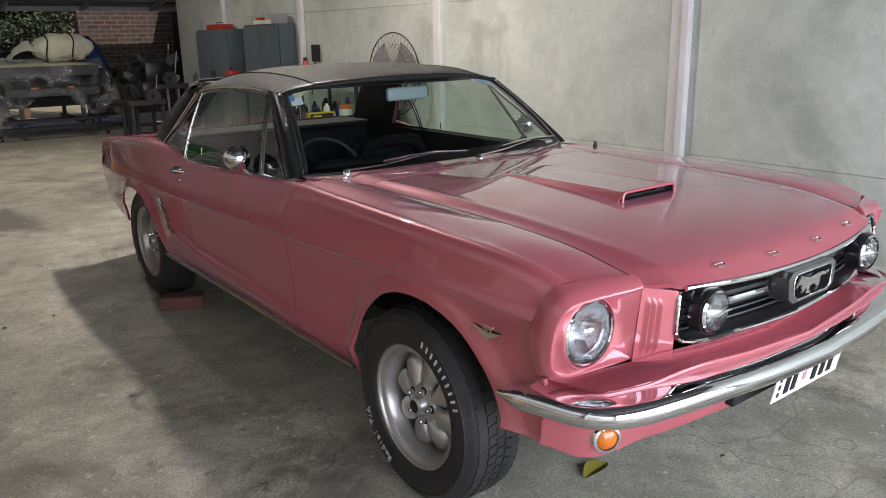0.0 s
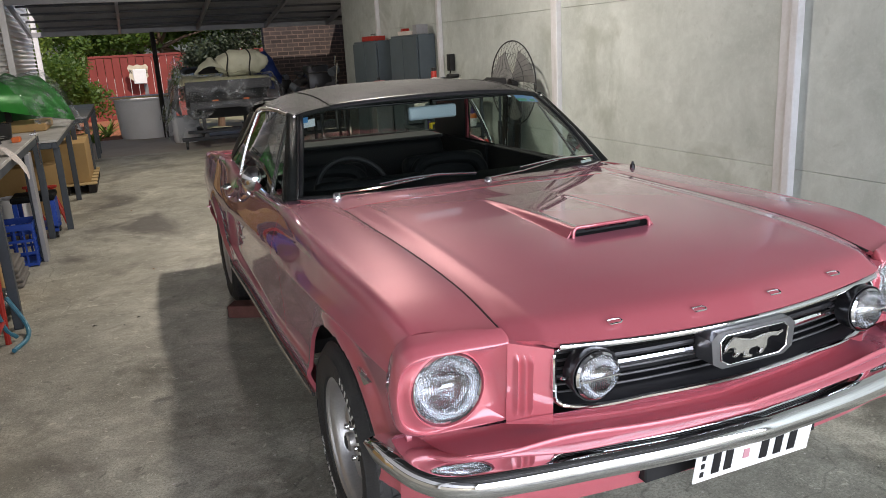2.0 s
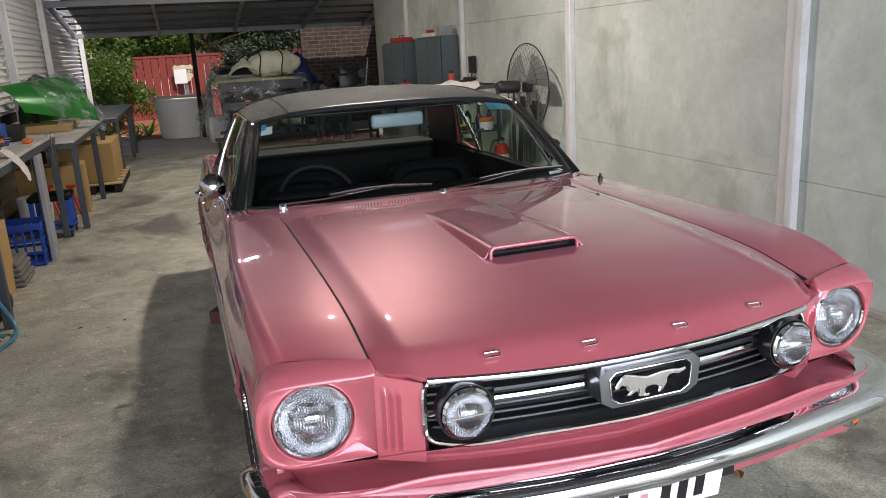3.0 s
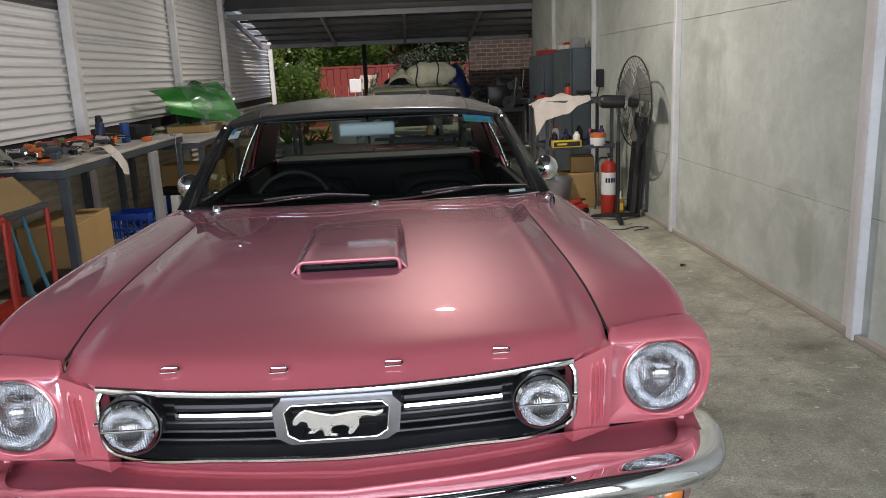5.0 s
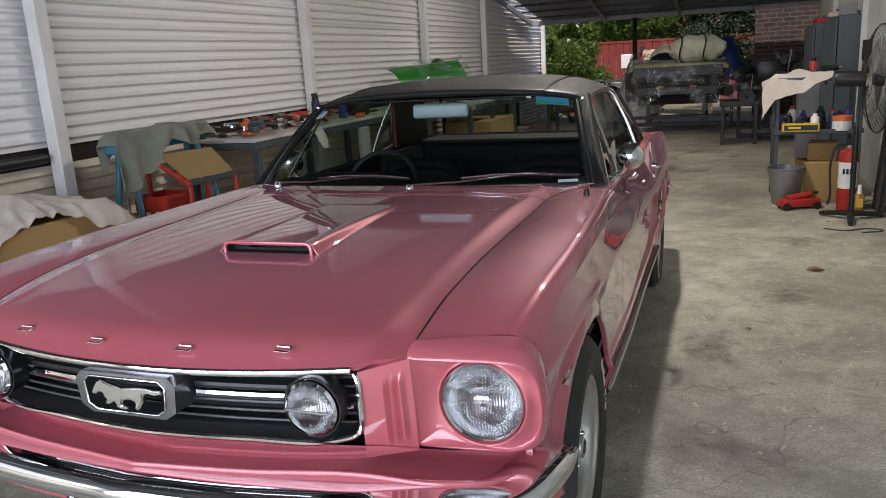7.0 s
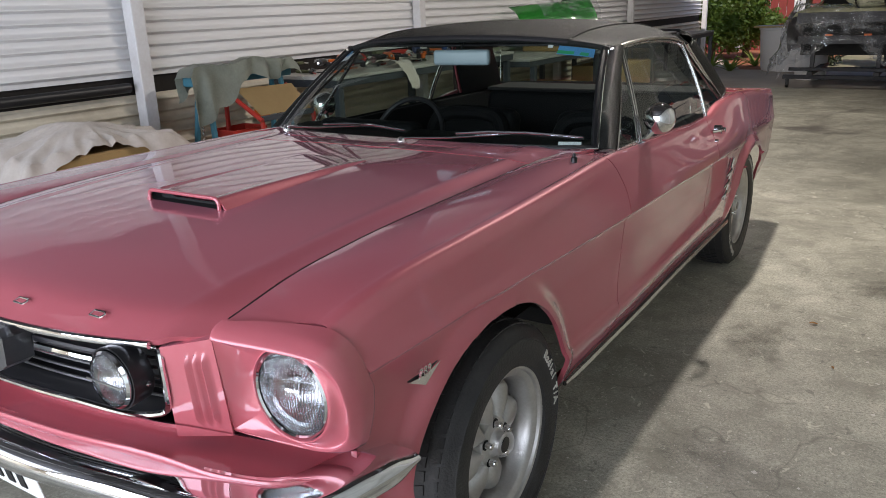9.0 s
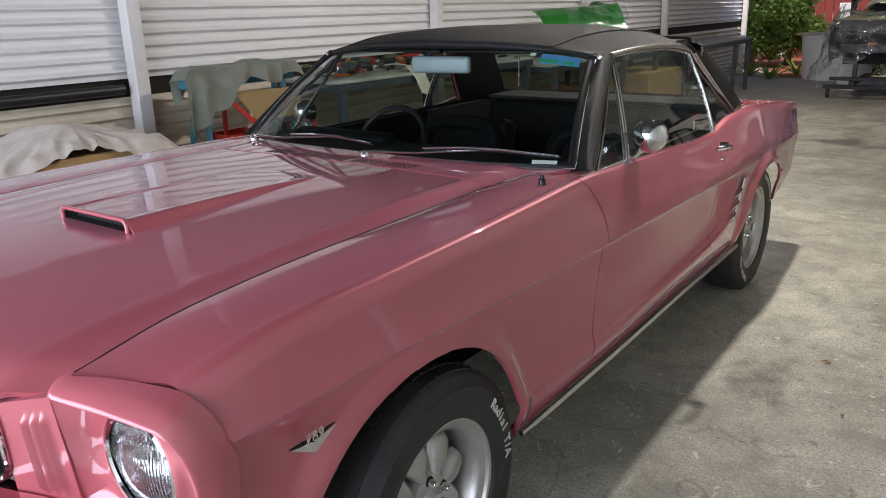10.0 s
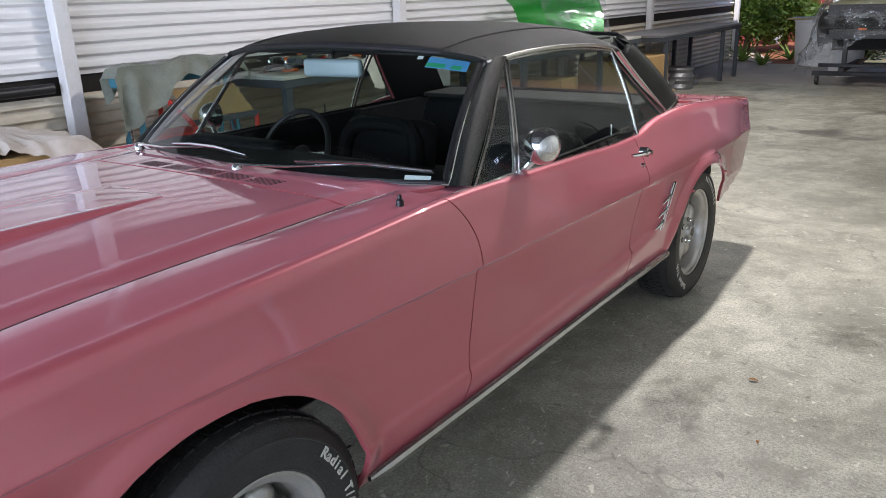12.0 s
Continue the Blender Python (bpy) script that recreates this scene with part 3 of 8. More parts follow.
def side_panel(y_front, y_rear, cols, top=None, arch=None):
    """The body side between two edges y(z), with its wheel arch cut out and its lip flared."""
    rows = []
    for i in range(cols + 1):
        s = i / cols
        row = []
        y_mid = y_front(0.7) + s * (y_rear(0.7) - y_front(0.7))
        for j, (x, z) in enumerate(dense(section(y_mid), 5)):
            y = y_front(z) + s * (y_rear(z) - y_front(z))
            x2, z2 = dense(section(y), 5)[j]
            row.append([x2, y, z2])
        if top:
            row = [list(p) for p in top(row[0])] + row
        rows.append(row)
    P = np.array(rows)
    keep = None
    if arch is not None:
        yc, zc, ry, rz = ARCHES[arch]
        for row in P:
            for p in row:
                if p[2] < 0.93 and p[0] > 0.70:
                    r = arch_r(p[1], p[2], arch)
                    if r < 1.25:
                        p[0] += 0.021 * (1 - step(1.02, 1.19, r)) * (step(0.30, 0.46, p[2]) if arch == 0 or p[1] < yc else step(0.42, 0.62, p[2]))
                    if arch == 1:
                        # the lower quarter draws in behind the wheel
                        p[0] -= 0.05 * step(2.85, 3.12, p[1]) * max(0.0, 0.68 - p[2])
        keep = lambda c: not (c[0] > 0.6 and c[2] < 0.85 and arch_r(c[1], c[2], arch) < 1.0) and not (arch == 0 and c[1] < 0 and c[2] < 0.440 - 0.02 * c[1]) and not (arch == 1 and c[1] > 3.0 and c[2] < 0.37 + 0.22 * (c[1] - 3.05))
    bm = skin("panel", P, None, None, keep=keep)
    if arch is not None:
        yc, zc, ry, rz = ARCHES[arch]
        for v in bm.verts:
            if any(len(e.link_faces) == 1 for e in v.link_edges) and v.co.z < 0.85:
                r = arch_r(v.co.y, v.co.z, arch)
                if 0.9 < r < 1.09 and v.co.z > 0.30:
                    if v.co.z > zc:
                        v.co.y, v.co.z = yc + (v.co.y - yc) / r, zc + (v.co.z - zc) / r
                    else:
                        v.co.y = yc + (v.co.y - yc) / r
    hem(bm, 0.014)
    return bm


# edges of the panels, as y at height z
fender_front = sm([0.27, 0.45, 0.62, 0.70, 0.757, 0.806, 0.845, 0.875, 0.95], [-0.60, -0.585, -0.579, -0.559, -0.5545, -0.571, -0.587, -0.604, -0.612])
door_front = sm([0.27, 0.40, 0.506, 0.638, 0.77, 0.84, 0.88, 0.925, 0.97], [0.752, 0.768, 0.785, 0.812, 0.832, 0.828, 0.810, 0.775, 0.735])
door_rear = sm([0.27, 0.40, 0.48, 0.60, 0.71, 0.80, 0.97], [1.86, 1.875, 1.905, 1.975, 2.03, 2.045, 2.05])
GAP = 0.0025


hood_gap_x = sm([-0.70, -0.55, -0.30, 0.10, 0.60, 0.90], [0.596, 0.598, 0.601, 0.605, 0.611, 0.62])
hood_mid_z = sm([-0.86, -0.80, -0.74, -0.62, -0.45, -0.20, 0.10, 0.35, 0.62], [0.850, 0.872, 0.894, 0.917, 0.933, 0.947, 0.957, 0.961, 0.960])
hood_edge_z = sm([-0.72, -0.62, -0.50, -0.30, 0.0, 0.30, 0.62, 0.90], [0.874, 0.892, 0.914, 0.931, 0.940, 0.943, 0.947, 0.949])


def fender_top(p):
    """The top of the wing, from the bonnet's gap out to the ridge."""
    x1, y, z1 = p
    pull = 0.072 * step(-0.30, -0.60, y)
    x0, z0 = hood_gap_x(y - pull) + 0.003, float(hood_edge_z(y - pull))
    z1 = float(z1)
    lift = 0.0045 * (1 - 0.7 * step(-0.45, -0.60, y))
    return [(x0 + (x1 - x0) * t, y - pull * (1 - t), z0 + (z1 - z0) * t + lift * math.sin(math.pi * t ** 0.8)) for t in np.linspace(0, 1, 9)[:-1]]


fender = side_panel(fender_front, lambda z: door_front(z) - GAP, 120, fender_top, 0)
both_sides("front_wing", fender, PAINT, car)
door = side_panel(lambda z: door_front(z) + GAP, lambda z: door_rear(z) - GAP, 60)
doors = both_sides("door", door, PAINT, car)
quarter = side_panel(lambda z: door_rear(z) + GAP, lambda z: 3.60 + 0.10 * (z - 0.5) - 0.38 * max(0.0, 0.70 - z), 110, None, 1)
both_sides("rear_quarter", quarter, PAINT, car)


# bonnet
def hood_front(x):
    return -0.815 + 0.052 * (abs(x) / 0.50) ** 2 + 0.70 * max(0.0, abs(x) - 0.515)


def hood_z(x, y):
    g = hood_gap_x(y)
    u = min(abs(x) / g, 1.0)
    w = step(0.85, 1.0, u)
    crown = hood_mid_z(y) - 0.008 * u * u
    roll = step(0.83, 0.88, u) - step(0.88, 0.95, u)
    return float(crown * (1 - w) + hood_edge_z(y) * w + 0.002 * roll)


rows = []
for s in np.linspace(0, 1, 61):
    row = []
    for u in np.linspace(-1, 1, 97):
        x_f = u * 0.596
        yf = hood_front(x_f)
        y = yf + (0.572 - yf) * s
        x = u * (hood_gap_x(y) - 0.003)
        z = hood_z(x, y)
        lead = 1 - step(0, 0.09, y - yf)
        z -= 0.020 * lead ** 2
        row.append((x, y, z))
    rows.append(row)
hood_bm = skin("bonnet", rows, PAINT, car)
hem(hood_bm, 0.016)
bonnet = finish("bonnet", hood_bm, PAINT, car)
for sx in (-1, 1):
    # black tube in the gap beside the wing, put in for its shade
    tube("gap_shade", [(sx * (hood_gap_x(y) + 0.0002), y, float(hood_edge_z(y)) - 0.0030) for y in np.linspace(-0.66, 0.57, 40)], 0.0034, DARK, car, "black line put in as the shade of the gap", 6)
# bright strip under the bonnet's leading edge
strip = [(x, hood_front(x) - 0.003, hood_z(x, hood_front(x)) - 0.029) for x in np.linspace(-0.497, 0.497, 41)]
tube("bonnet_edge_trim", strip, 0.0055, CHROME, car, "thin chrome strip", 8, flat=1.4)

# bonnet scoop
SC_Y, SC_W, SC_H = -0.252, 0.138, 0.028
rows = []
for s in np.linspace(0, 1, 34):
    y = SC_Y + 0.64 * s
    hgt = SC_H * (1 - s) ** 0.9
    half = SC_W - 0.006 * s
    row = []
    for u in np.linspace(-1, 1, 57):
        x = u * (half + 0.026)
        k = step(half + 0.024, half - 0.004, abs(x))
        edge = 0.003 * math.exp(-((abs(x) - half + 0.012) / 0.012) ** 2) * (1 - s)
        row.append((x, y, hood_z(x, y) - 0.001 + (hgt + edge) * k))
    rows.append(row)
sc = skin("bonnet_scoop", rows, PAINT, car)
hem(sc, 0.005)
scoop = finish("bonnet_scoop", sc, PAINT, car)


def mouth_loop(half, low, high, r, y):
    """A flat rounded opening in the plane y."""
    out = []
    for cx, cz, a0 in ((half - r, high - r, 0), (-half + r, high - r, 90), (-half + r, low + r, 180), (half - r, low + r, 270)):
        out += [(cx + r * math.cos(radians(a0 + a)), y, cz + r * math.sin(radians(a0 + a))) for a in (0, 18, 36, 54, 72, 90)]
    return out


zb = hood_z(0, SC_Y)
arch = mouth_loop(SC_W - 0.001, zb - 0.004, zb + SC_H + 0.001, 0.0160, SC_Y - 0.003)
tube("scoop_lip", [(SC_W - 0.001, SC_Y - 0.003, zb - 0.004)] + arch[:12] + [(-SC_W + 0.001, SC_Y - 0.003, zb - 0.004)], 0.0058, PAINT, scoop, "", 10)
# painted throat of the scoop, its shade put into a black colour
throat = [mouth_loop(SC_W - 0.003, zb + 0.001, zb + SC_H - 0.001, 0.0128, SC_Y + d) for d in (-0.001, 0.004)] + [mouth_loop(SC_W - 0.012, zb + 0.002, zb + SC_H - 0.009, 0.008, SC_Y + 0.026), mouth_loop(SC_W - 0.06, zb + 0.008, zb + 0.013, 0.002, SC_Y + 0.028)]
finish("scoop_mouth", skin("t", [r + r[:1] for r in throat], DARK, car, core=False), DARK, scoop, "open mouth coloured black for its shade")

# cowl panel with its vents
cowl_front = 0.580
ws_base_y = sm([0, 0.30, 0.55, 0.68, 0.74], [0.735, 0.752, 0.800, 0.850, 0.885])
rows = []
for u in np.linspace(-1, 1, 41):
    row = []
    for s in np.linspace(0, 1, 8):
        xx = abs(u) * (0.612 + 0.10 * step(0.3, 1, s))
        y1 = ws_base_y(xx)
        y = cowl_front + s * (y1 - cowl_front)
        row.append((math.copysign(xx, u), y, hood_z(min(xx, 0.6), 0.58) + 0.004 * s + (0.0)))
    rows.append(row)
cw = skin("cowl", rows, PAINT, car)
hem(cw, 0.01)
cowl = finish("cowl", cw, PAINT, car)
for k in range(5):
    for i in range(9):
        x = -0.33 + k * 0.132 + i * 0.0125
        box("vent_slot", (0.0034, 0.056, 0.0008), (x, 0.622 + 0.04 * (x * x), hood_z(x, 0.58) + 0.0014), DARK, cowl, bevel=0, rot=(1.4, 0, -14))

# painted corners between cowl and front pillars
rows = [[(x, y, 0.9405 - 0.010 * (x - 0.62)) for y in np.linspace(0.70, 0.93, 6)] for x in np.linspace(0.60, 0.778, 6)]
both_sides("cowl_corner", skin("cc", rows, PAINT, car), PAINT, cowl)

# windscreen, roof and rear window
hdr_y = sm([0, 0.30, 0.50, 0.62], [1.165, 1.180, 1.225, 1.265])
hdr_z = sm([0, 0.30, 0.50, 0.62], [1.300, 1.292, 1.275, 1.254])


def screen_point(u, s, out=0.0):
    xb, xt = 0.722 * u, 0.604 * u
    b = Vector((xb, float(ws_base_y(abs(xb))), 0.952 - 0.004 * abs(u)))
    t = Vector((xt, float(hdr_y(abs(xt))), float(hdr_z(abs(xt)))))
    p = b.lerp(t, s)
    bulge = 0.020 * math.sin(math.pi * s)
    return p + Vector((0, -0.8, 0.6)) * (bulge + out)


rows = [[screen_point(u, s) for s in np.linspace(0, 1, 13)] for u in np.linspace(-1, 1, 25)]
ws = skin("windscreen", rows, GLASS, car)
windscreen = finish("windscreen", ws, GLASS, car, "clear laminated glass")
windscreen.visible_shadow = False
frame_pts = [screen_point(u, 0, 0.004) for u in np.linspace(-1, 1, 25)] + [screen_point(1, s, 0.004) for s in np.linspace(0.05, 0.95, 10)] \
    + [screen_point(u, 1, 0.004) for u in np.linspace(1, -1, 25)] + [screen_point(-1, s, 0.004) for s in np.linspace(0.95, 0.05, 10)]
tube("windscreen_trim", frame_pts, 0.0065, CHROME, car, "bright windscreen surround", 8, closed=True, flat=0.6)
inner_pts = [Vector(p) + Vector((-0.014 * (1 if p[0] > 0 else -1) if abs(p[0]) > .5 else 0, 0.006, -0.002)) for p in frame_pts]
tube("windscreen_seal", inner_pts, 0.013, BLACK, car, "", 8, closed=True)

gut_y = [1.22, 1.40, 1.70, 2.00, 2.20, 2.35, 2.50, 2.70, 2.90, 3.08]
gut_x = sm(gut_y, [0.618, 0.634, 0.641, 0.640, 0.634, 0.632, 0.640, 0.665, 0.695, 0.715])
gut_z = sm(gut_y, [1.252, 1.268, 1.270, 1.250, 1.218, 1.180, 1.115, 1.035, 0.975, 0.945])
top_z = sm([1.165, 1.30, 1.50, 1.80, 2.10, 2.30, 2.45], [1.302, 1.326, 1.344, 1.350, 1.334, 1.306, 1.270])


def roof_row(s):
    """From the middle line out to the gutter, at fraction s of the roof's length."""
    yg = 1.245 + s * (2.26 - 1.245)
    ym = 1.160 + s * (2.42 - 1.160)
    xg, zg, zm = float(gut_x(yg)), float(gut_z(yg)), float(top_z(ym))
    row = []
    for u in np.linspace(0, 1, 17):
        k = u ** 2.2
        y = ym + (yg - ym) * k
        z = zg + (zm - zg) * (1 - u ** 3.0) ** 0.75
        row.append((xg * u, y, z))
    return row


rows = []
for s in np.linspace(0, 1, 41):
    r = roof_row(s)
    rows.append([(-x, y, z) for x, y, z in r[:0:-1]] + r)
rf = skin("roof", rows, VINYL, car)
hem(rf, 0.02)
roof = finish("roof", rf, VINYL, car, "black grained vinyl covering")
for sx in (-1, 1):
    seam = [(sx * r[12][0], r[12][1], r[12][2] + 0.002) for r in (roof_row(s) for s in np.linspace(0.0, 0.98, 30))]
    tube("roof_seam", seam, 0.0035, VINYL, roof, "", 6)
    gutter = [(sx * (gut_x(y) + 0.004), y, gut_z(y) - 0.004) for y in np.linspace(1.24, 2.13, 30)] + [(sx * (0.634 + 0.126 * s + 0.006), 2.155 + 0.285 * s ** 1.1, 1.210 - 0.285 * s) for s in np.linspace(0.02, 1, 16)]
    tube("drip_rail", gutter, 0.0065, STEEL_TRIM, car, "thin chrome drip rail", 8)

# rear pillars: vinyl sail, then a painted strip beside the quarter window
sail_front = lambda s: Vector((0.632 + 0.118 * s, 2.215 + 0.275 * s ** 1.1, 1.212 - 0.285 * s))
sail_rear = lambda s: Vector((0.555 + 0.135 * s, 2.385 + 0.41 * s, 1.268 - 0.318 * s + 0.03 * math.sin(math.pi * s)))
rows = []
for s in np.linspace(0, 1, 25):
    f0, r0 = sail_front(s), sail_rear(s)
    if s == 0:
        f0 = Vector((float(gut_x(2.26)), 2.26, float(gut_z(2.26))))
    row = []
    for u in np.linspace(0, 1, 11):
        p = f0.lerp(r0, u)
        row.append(p + Vector((0.030, 0.0, 0.012)) * math.sin(math.pi * u) * (1 - 0.4 * s))
    rows.append(row)
cp = skin("rear_pillar", rows, VINYL, car)
hem(cp, 0.02)
both_sides("rear_pillar", cp, VINYL, car, "black grained vinyl rear pillar")
rows = []
for s in np.linspace(0, 1, 25):
    f0 = sail_front(s) + Vector((0.001, 0.004, 0))
    w0 = Vector((0.634 + 0.126 * s, 2.155 + 0.285 * s ** 1.1, 1.205 - 0.282 * s))
    rows.append([w0.lerp(f0, u) + Vector((0.006 * math.sin(math.pi * u), 0, 0)) for u in np.linspace(0, 1, 7)])
qp = skin("quarter_pillar", rows, PAINT, car)
hem(qp, 0.01)
both_sides("quarter_pillar", qp, PAINT, car)
for sx in (-1, 1):
    for k, fn in enumerate((sail_front,)):
        tube("pillar_moulding", [Vector((sx * (fn(s).x + 0.004), fn(s).y, fn(s).z)) for s in np.linspace(0, 1, 20)], 0.005, STEEL_TRIM, car, "", 6)
    tube("belt_moulding", [(sx * 0.752, 2.49, 0.930), (sx * 0.738, 2.60, 0.950), (sx * 0.715, 2.70, 0.956), (sx * 0.69, 2.80, 0.955)], 0.006, STEEL_TRIM, car, "", 6)

rows = []
for u in np.linspace(-1, 1, 21):
    row = []
    for s in np.linspace(0, 1, 10):
        r0 = sail_rear(s)
        row.append((u * (r0.x - 0.008), r0.y + 0.045 * (1 - u * u), r0.z + 0.006 * (1 - u * u)))
    rows.append(row)
rg = skin("rear_window", rows, GLASS, car)
rear_window = finish("rear_window", rg, GLASS_REAR, car)
rear_window.visible_shadow = False
edge = [rows[i][0] for i in range(21)] + [rows[20][j] for j in range(1, 10)] + [rows[i][9] for i in range(19, -1, -1)] + [rows[0][j] for j in range(8, 0, -1)]
tube("rear_window_trim", edge, 0.008, BLACK, car, "", 8, closed=True)

# deck beside the rear window
rows = [[(x, y, float(ridge_z(y)) - 0.003 + 0.003 * (y - 2.44)) for y in np.linspace(2.52, 2.83, 8)] for x in np.linspace(0.695, 0.768, 6)]
both_sides("rear_deck_side", skin("ds", rows, PAINT, car), PAINT, car)

# boot lid and tail
rows = []
for s in np.linspace(0, 1, 17):
    y = 2.80 + s * 0.85
    zr, xr = float(ridge_z(y)), float(ridge_x(y)) - 0.03
    rows.append([(u * xr, y, zr + 0.002 + 0.012 * (1 - u * u) * (1 - s)) for u in np.linspace(-1, 1, 21)])
bl = skin("boot_lid", rows, PAINT, car)
hem(bl, 0.012)
finish("boot_lid", bl, PAINT, car)
rows = [[(u * (0.786 + 0.03 * math.sin(math.pi * t)), 3.645 - 0.07 * t, 0.855 - 0.34 * t) for u in np.linspace(-1, 1, 15)] for t in np.linspace(0, 1, 9)]
tl = skin("tail_panel", rows, PAINT, car)
finish("tail_panel", tl, PAINT, car)
tube("rear_bumper", [(u * 0.62, 3.69 - 0.06 * abs(u) ** 6, 0.60) for u in np.linspace(-1, 1, 31)], 0.035, CHROME, car, "", 12)

# front pillars, vinyl covered
for sx in (-1, 1):
    rows = []
    for s in np.linspace(0, 1, 13):
        a = screen_point(sx, s)
        b_ = Vector((sx * (0.775 + (0.638 - 0.775) * s), 0.905 + (1.33 - 0.905) * s, 0.945 + (1.262 - 0.945) * s))
        m_ = (a + b_) / 2 + Vector((sx * 0.016, -0.022, 0.006))
        rows.append([a, a.lerp(m_, 0.6) + Vector((sx * .004, -.006, 0)), m_, b_.lerp(m_, 0.5) + Vector((sx * .006, 0, 0)), b_])
    ap = skin("front_pillar", rows, VINYL, car)
    finish("front_pillar", ap, VINYL, car, "black vinyl covered pillar", sharp=60)


# side glass: quarter light, door window, rear quarter window
def side_glass(sx, y, t):
    """A point of the side glazing: t 0 at the belt, 1 at the roof."""
    zb0 = 0.925 - 0.04 * float(step(1.1, 2.0, y)) + 0.035 * float(step(2.12, 2.40, y))
    zt = float(gut_z(min(max(y, 1.24), 2.3))) - 0.016
    xb0, xt = 0.772, float(gut_x(min(max(y, 1.24), 2.3))) - 0.004
    return Vector((sx * (xb0 + (xt - xb0) * t + 0.012 * math.sin(math.pi * t)), y, zb0 + (zt - zb0) * t))


for sx in (-1, 1):
    rows = []
    for s in np.linspace(0, 1, 13):
        row = []
        for t in np.linspace(0, 1, 9):
            y0 = 1.165 + (1.345 - 1.165) * t
            y1 = 2.105 + (2.135 - 2.105) * t
            row.append(side_glass(sx, y0 + (y1 - y0) * s, t))
        rows.append(row)
    g = finish("door_window", skin("g", rows, GLASS, car), GLASS, doors[0 if sx > 0 else 1])
    g.visible_shadow = False
    loop = [rows[0][j] for j in range(9)] + [rows[i][8] for i in range(1, 13)] + [rows[12][j] for j in range(7, -1, -1)]
    tube("window_frame", [Vector(p) + Vector((sx * 0.003, 0, 0)) for p in loop], 0.0055, STEEL_TRIM, doors[0 if sx > 0 else 1], "chrome window frame", 8)
    rows = []
    for s in np.linspace(0, 1, 7):
        row = []
        for t in np.linspace(0, 1, 7):
            y0 = 0.925 + (1.325 - 0.925) * t
            y1 = 1.15 + (1.332 - 1.15) * t
            row.append(side_glass(sx, y0 + (y1 - y0) * s, t * 0.97 + 0.02))
        rows.append(row)
    g = finish("quarter_light", skin("g", rows, GLASS, car), GLASS, doors[0 if sx > 0 else 1])
    g.visible_shadow = False
    loop = [rows[0][j] for j in range(7)] + [rows[6][j] for j in range(6, -1, -1)] + [rows[i][0] for i in range(5, 0, -1)]
    tube("quarter_light_frame", loop, 0.006, STEEL_TRIM, doors[0 if sx > 0 else 1], "", 8, closed=True)
    rows = []
    for s in np.linspace(0, 1, 7):
        row = []
        for t in np.linspace(0, 1, 7):
            y0 = 2.125 + (2.16 - 2.125) * t
            y1 = 2.44 + (2.175 - 2.44) * t ** 1.0
            row.append(side_glass(sx, y0 + (y1 - y0) * s, t * 0.95 + 0.02))
        rows.append(row)
    g = finish("rear_quarter_window", skin("g", rows, GLASS_REAR, car), GLASS_REAR, car)
    g.visible_shadow = False
    loop = [rows[0][j] for j in range(7)] + [rows[6][j] for j in range(6, -1, -1)] + [rows[i][0] for i in range(5, 0, -1)]
    tube("rear_quarter_frame", loop, 0.005, BLACK, car, "", 8, closed=True)
    # sill moulding
    tube("sill_moulding", [(sx * (crease_x(y) - 0.010 - 0.008 * (1 - float(step(0.35, 1.0, y)))), y, 0.350) for y in np.linspace(0.338, 2.30, 30)], [0.007, 0.013] + [0.014] * 28, STEEL_TRIM, car, "bright sill moulding", 8, flat=1.1)

# ---- nose
yG = lambda x: -0.800 + 0.055 * (abs(x) / 0.5) ** 2
grille_low = sm([0, 0.25, 0.45, 0.505], [0.681, 0.686, 0.690, 0.705])
# headlamp surrounds
HX, HZ, HY = 0.728, 0.755, -0.640


# stations round the housing: sharp front lip, then the edge that meets the wing
LIP = [(0.849, -0.640, 0.752), (0.843, -0.652, 0.806), (0.822, -0.668, 0.842), (0.778, -0.682, 0.856), (0.690, -0.694, 0.858), (0.620, -0.707, 0.861), (0.598, -0.710, 0.861),
       (0.5965, -0.706, 0.845), (0.5965, -0.692, 0.755), (0.5965, -0.683, 0.672), (0.598, -0.681, 0.660), (0.630, -0.676, 0.657), (0.710, -0.660, 0.652), (0.786, -0.640, 0.648), (0.826, -0.630, 0.668), (0.844, -0.634, 0.705), (0.849, -0.640, 0.752)]
BACK = [(0.8465, -0.5585, 0.757), (0.837, -0.583, 0.832), (0.818, -0.606, 0.874), (0.786, -0.620, 0.889), (0.690, -0.650, 0.892), (0.620, -0.676, 0.889), (0.598, -0.684, 0.888),
        (0.5975, -0.670, 0.848), (0.5975, -0.662, 0.755), (0.5975, -0.654, 0.668), (0.599, -0.652, 0.652), (0.640, -0.640, 0.648), (0.712, -0.620, 0.642), (0.790, -0.596, 0.636), (0.834, -0.582, 0.645), (0.8445, -0.5630, 0.700), (0.8465, -0.5585, 0.757)]
BACK = [(x + 0.001, y + 0.0035, z) for x, y, z in BACK]
rows = []
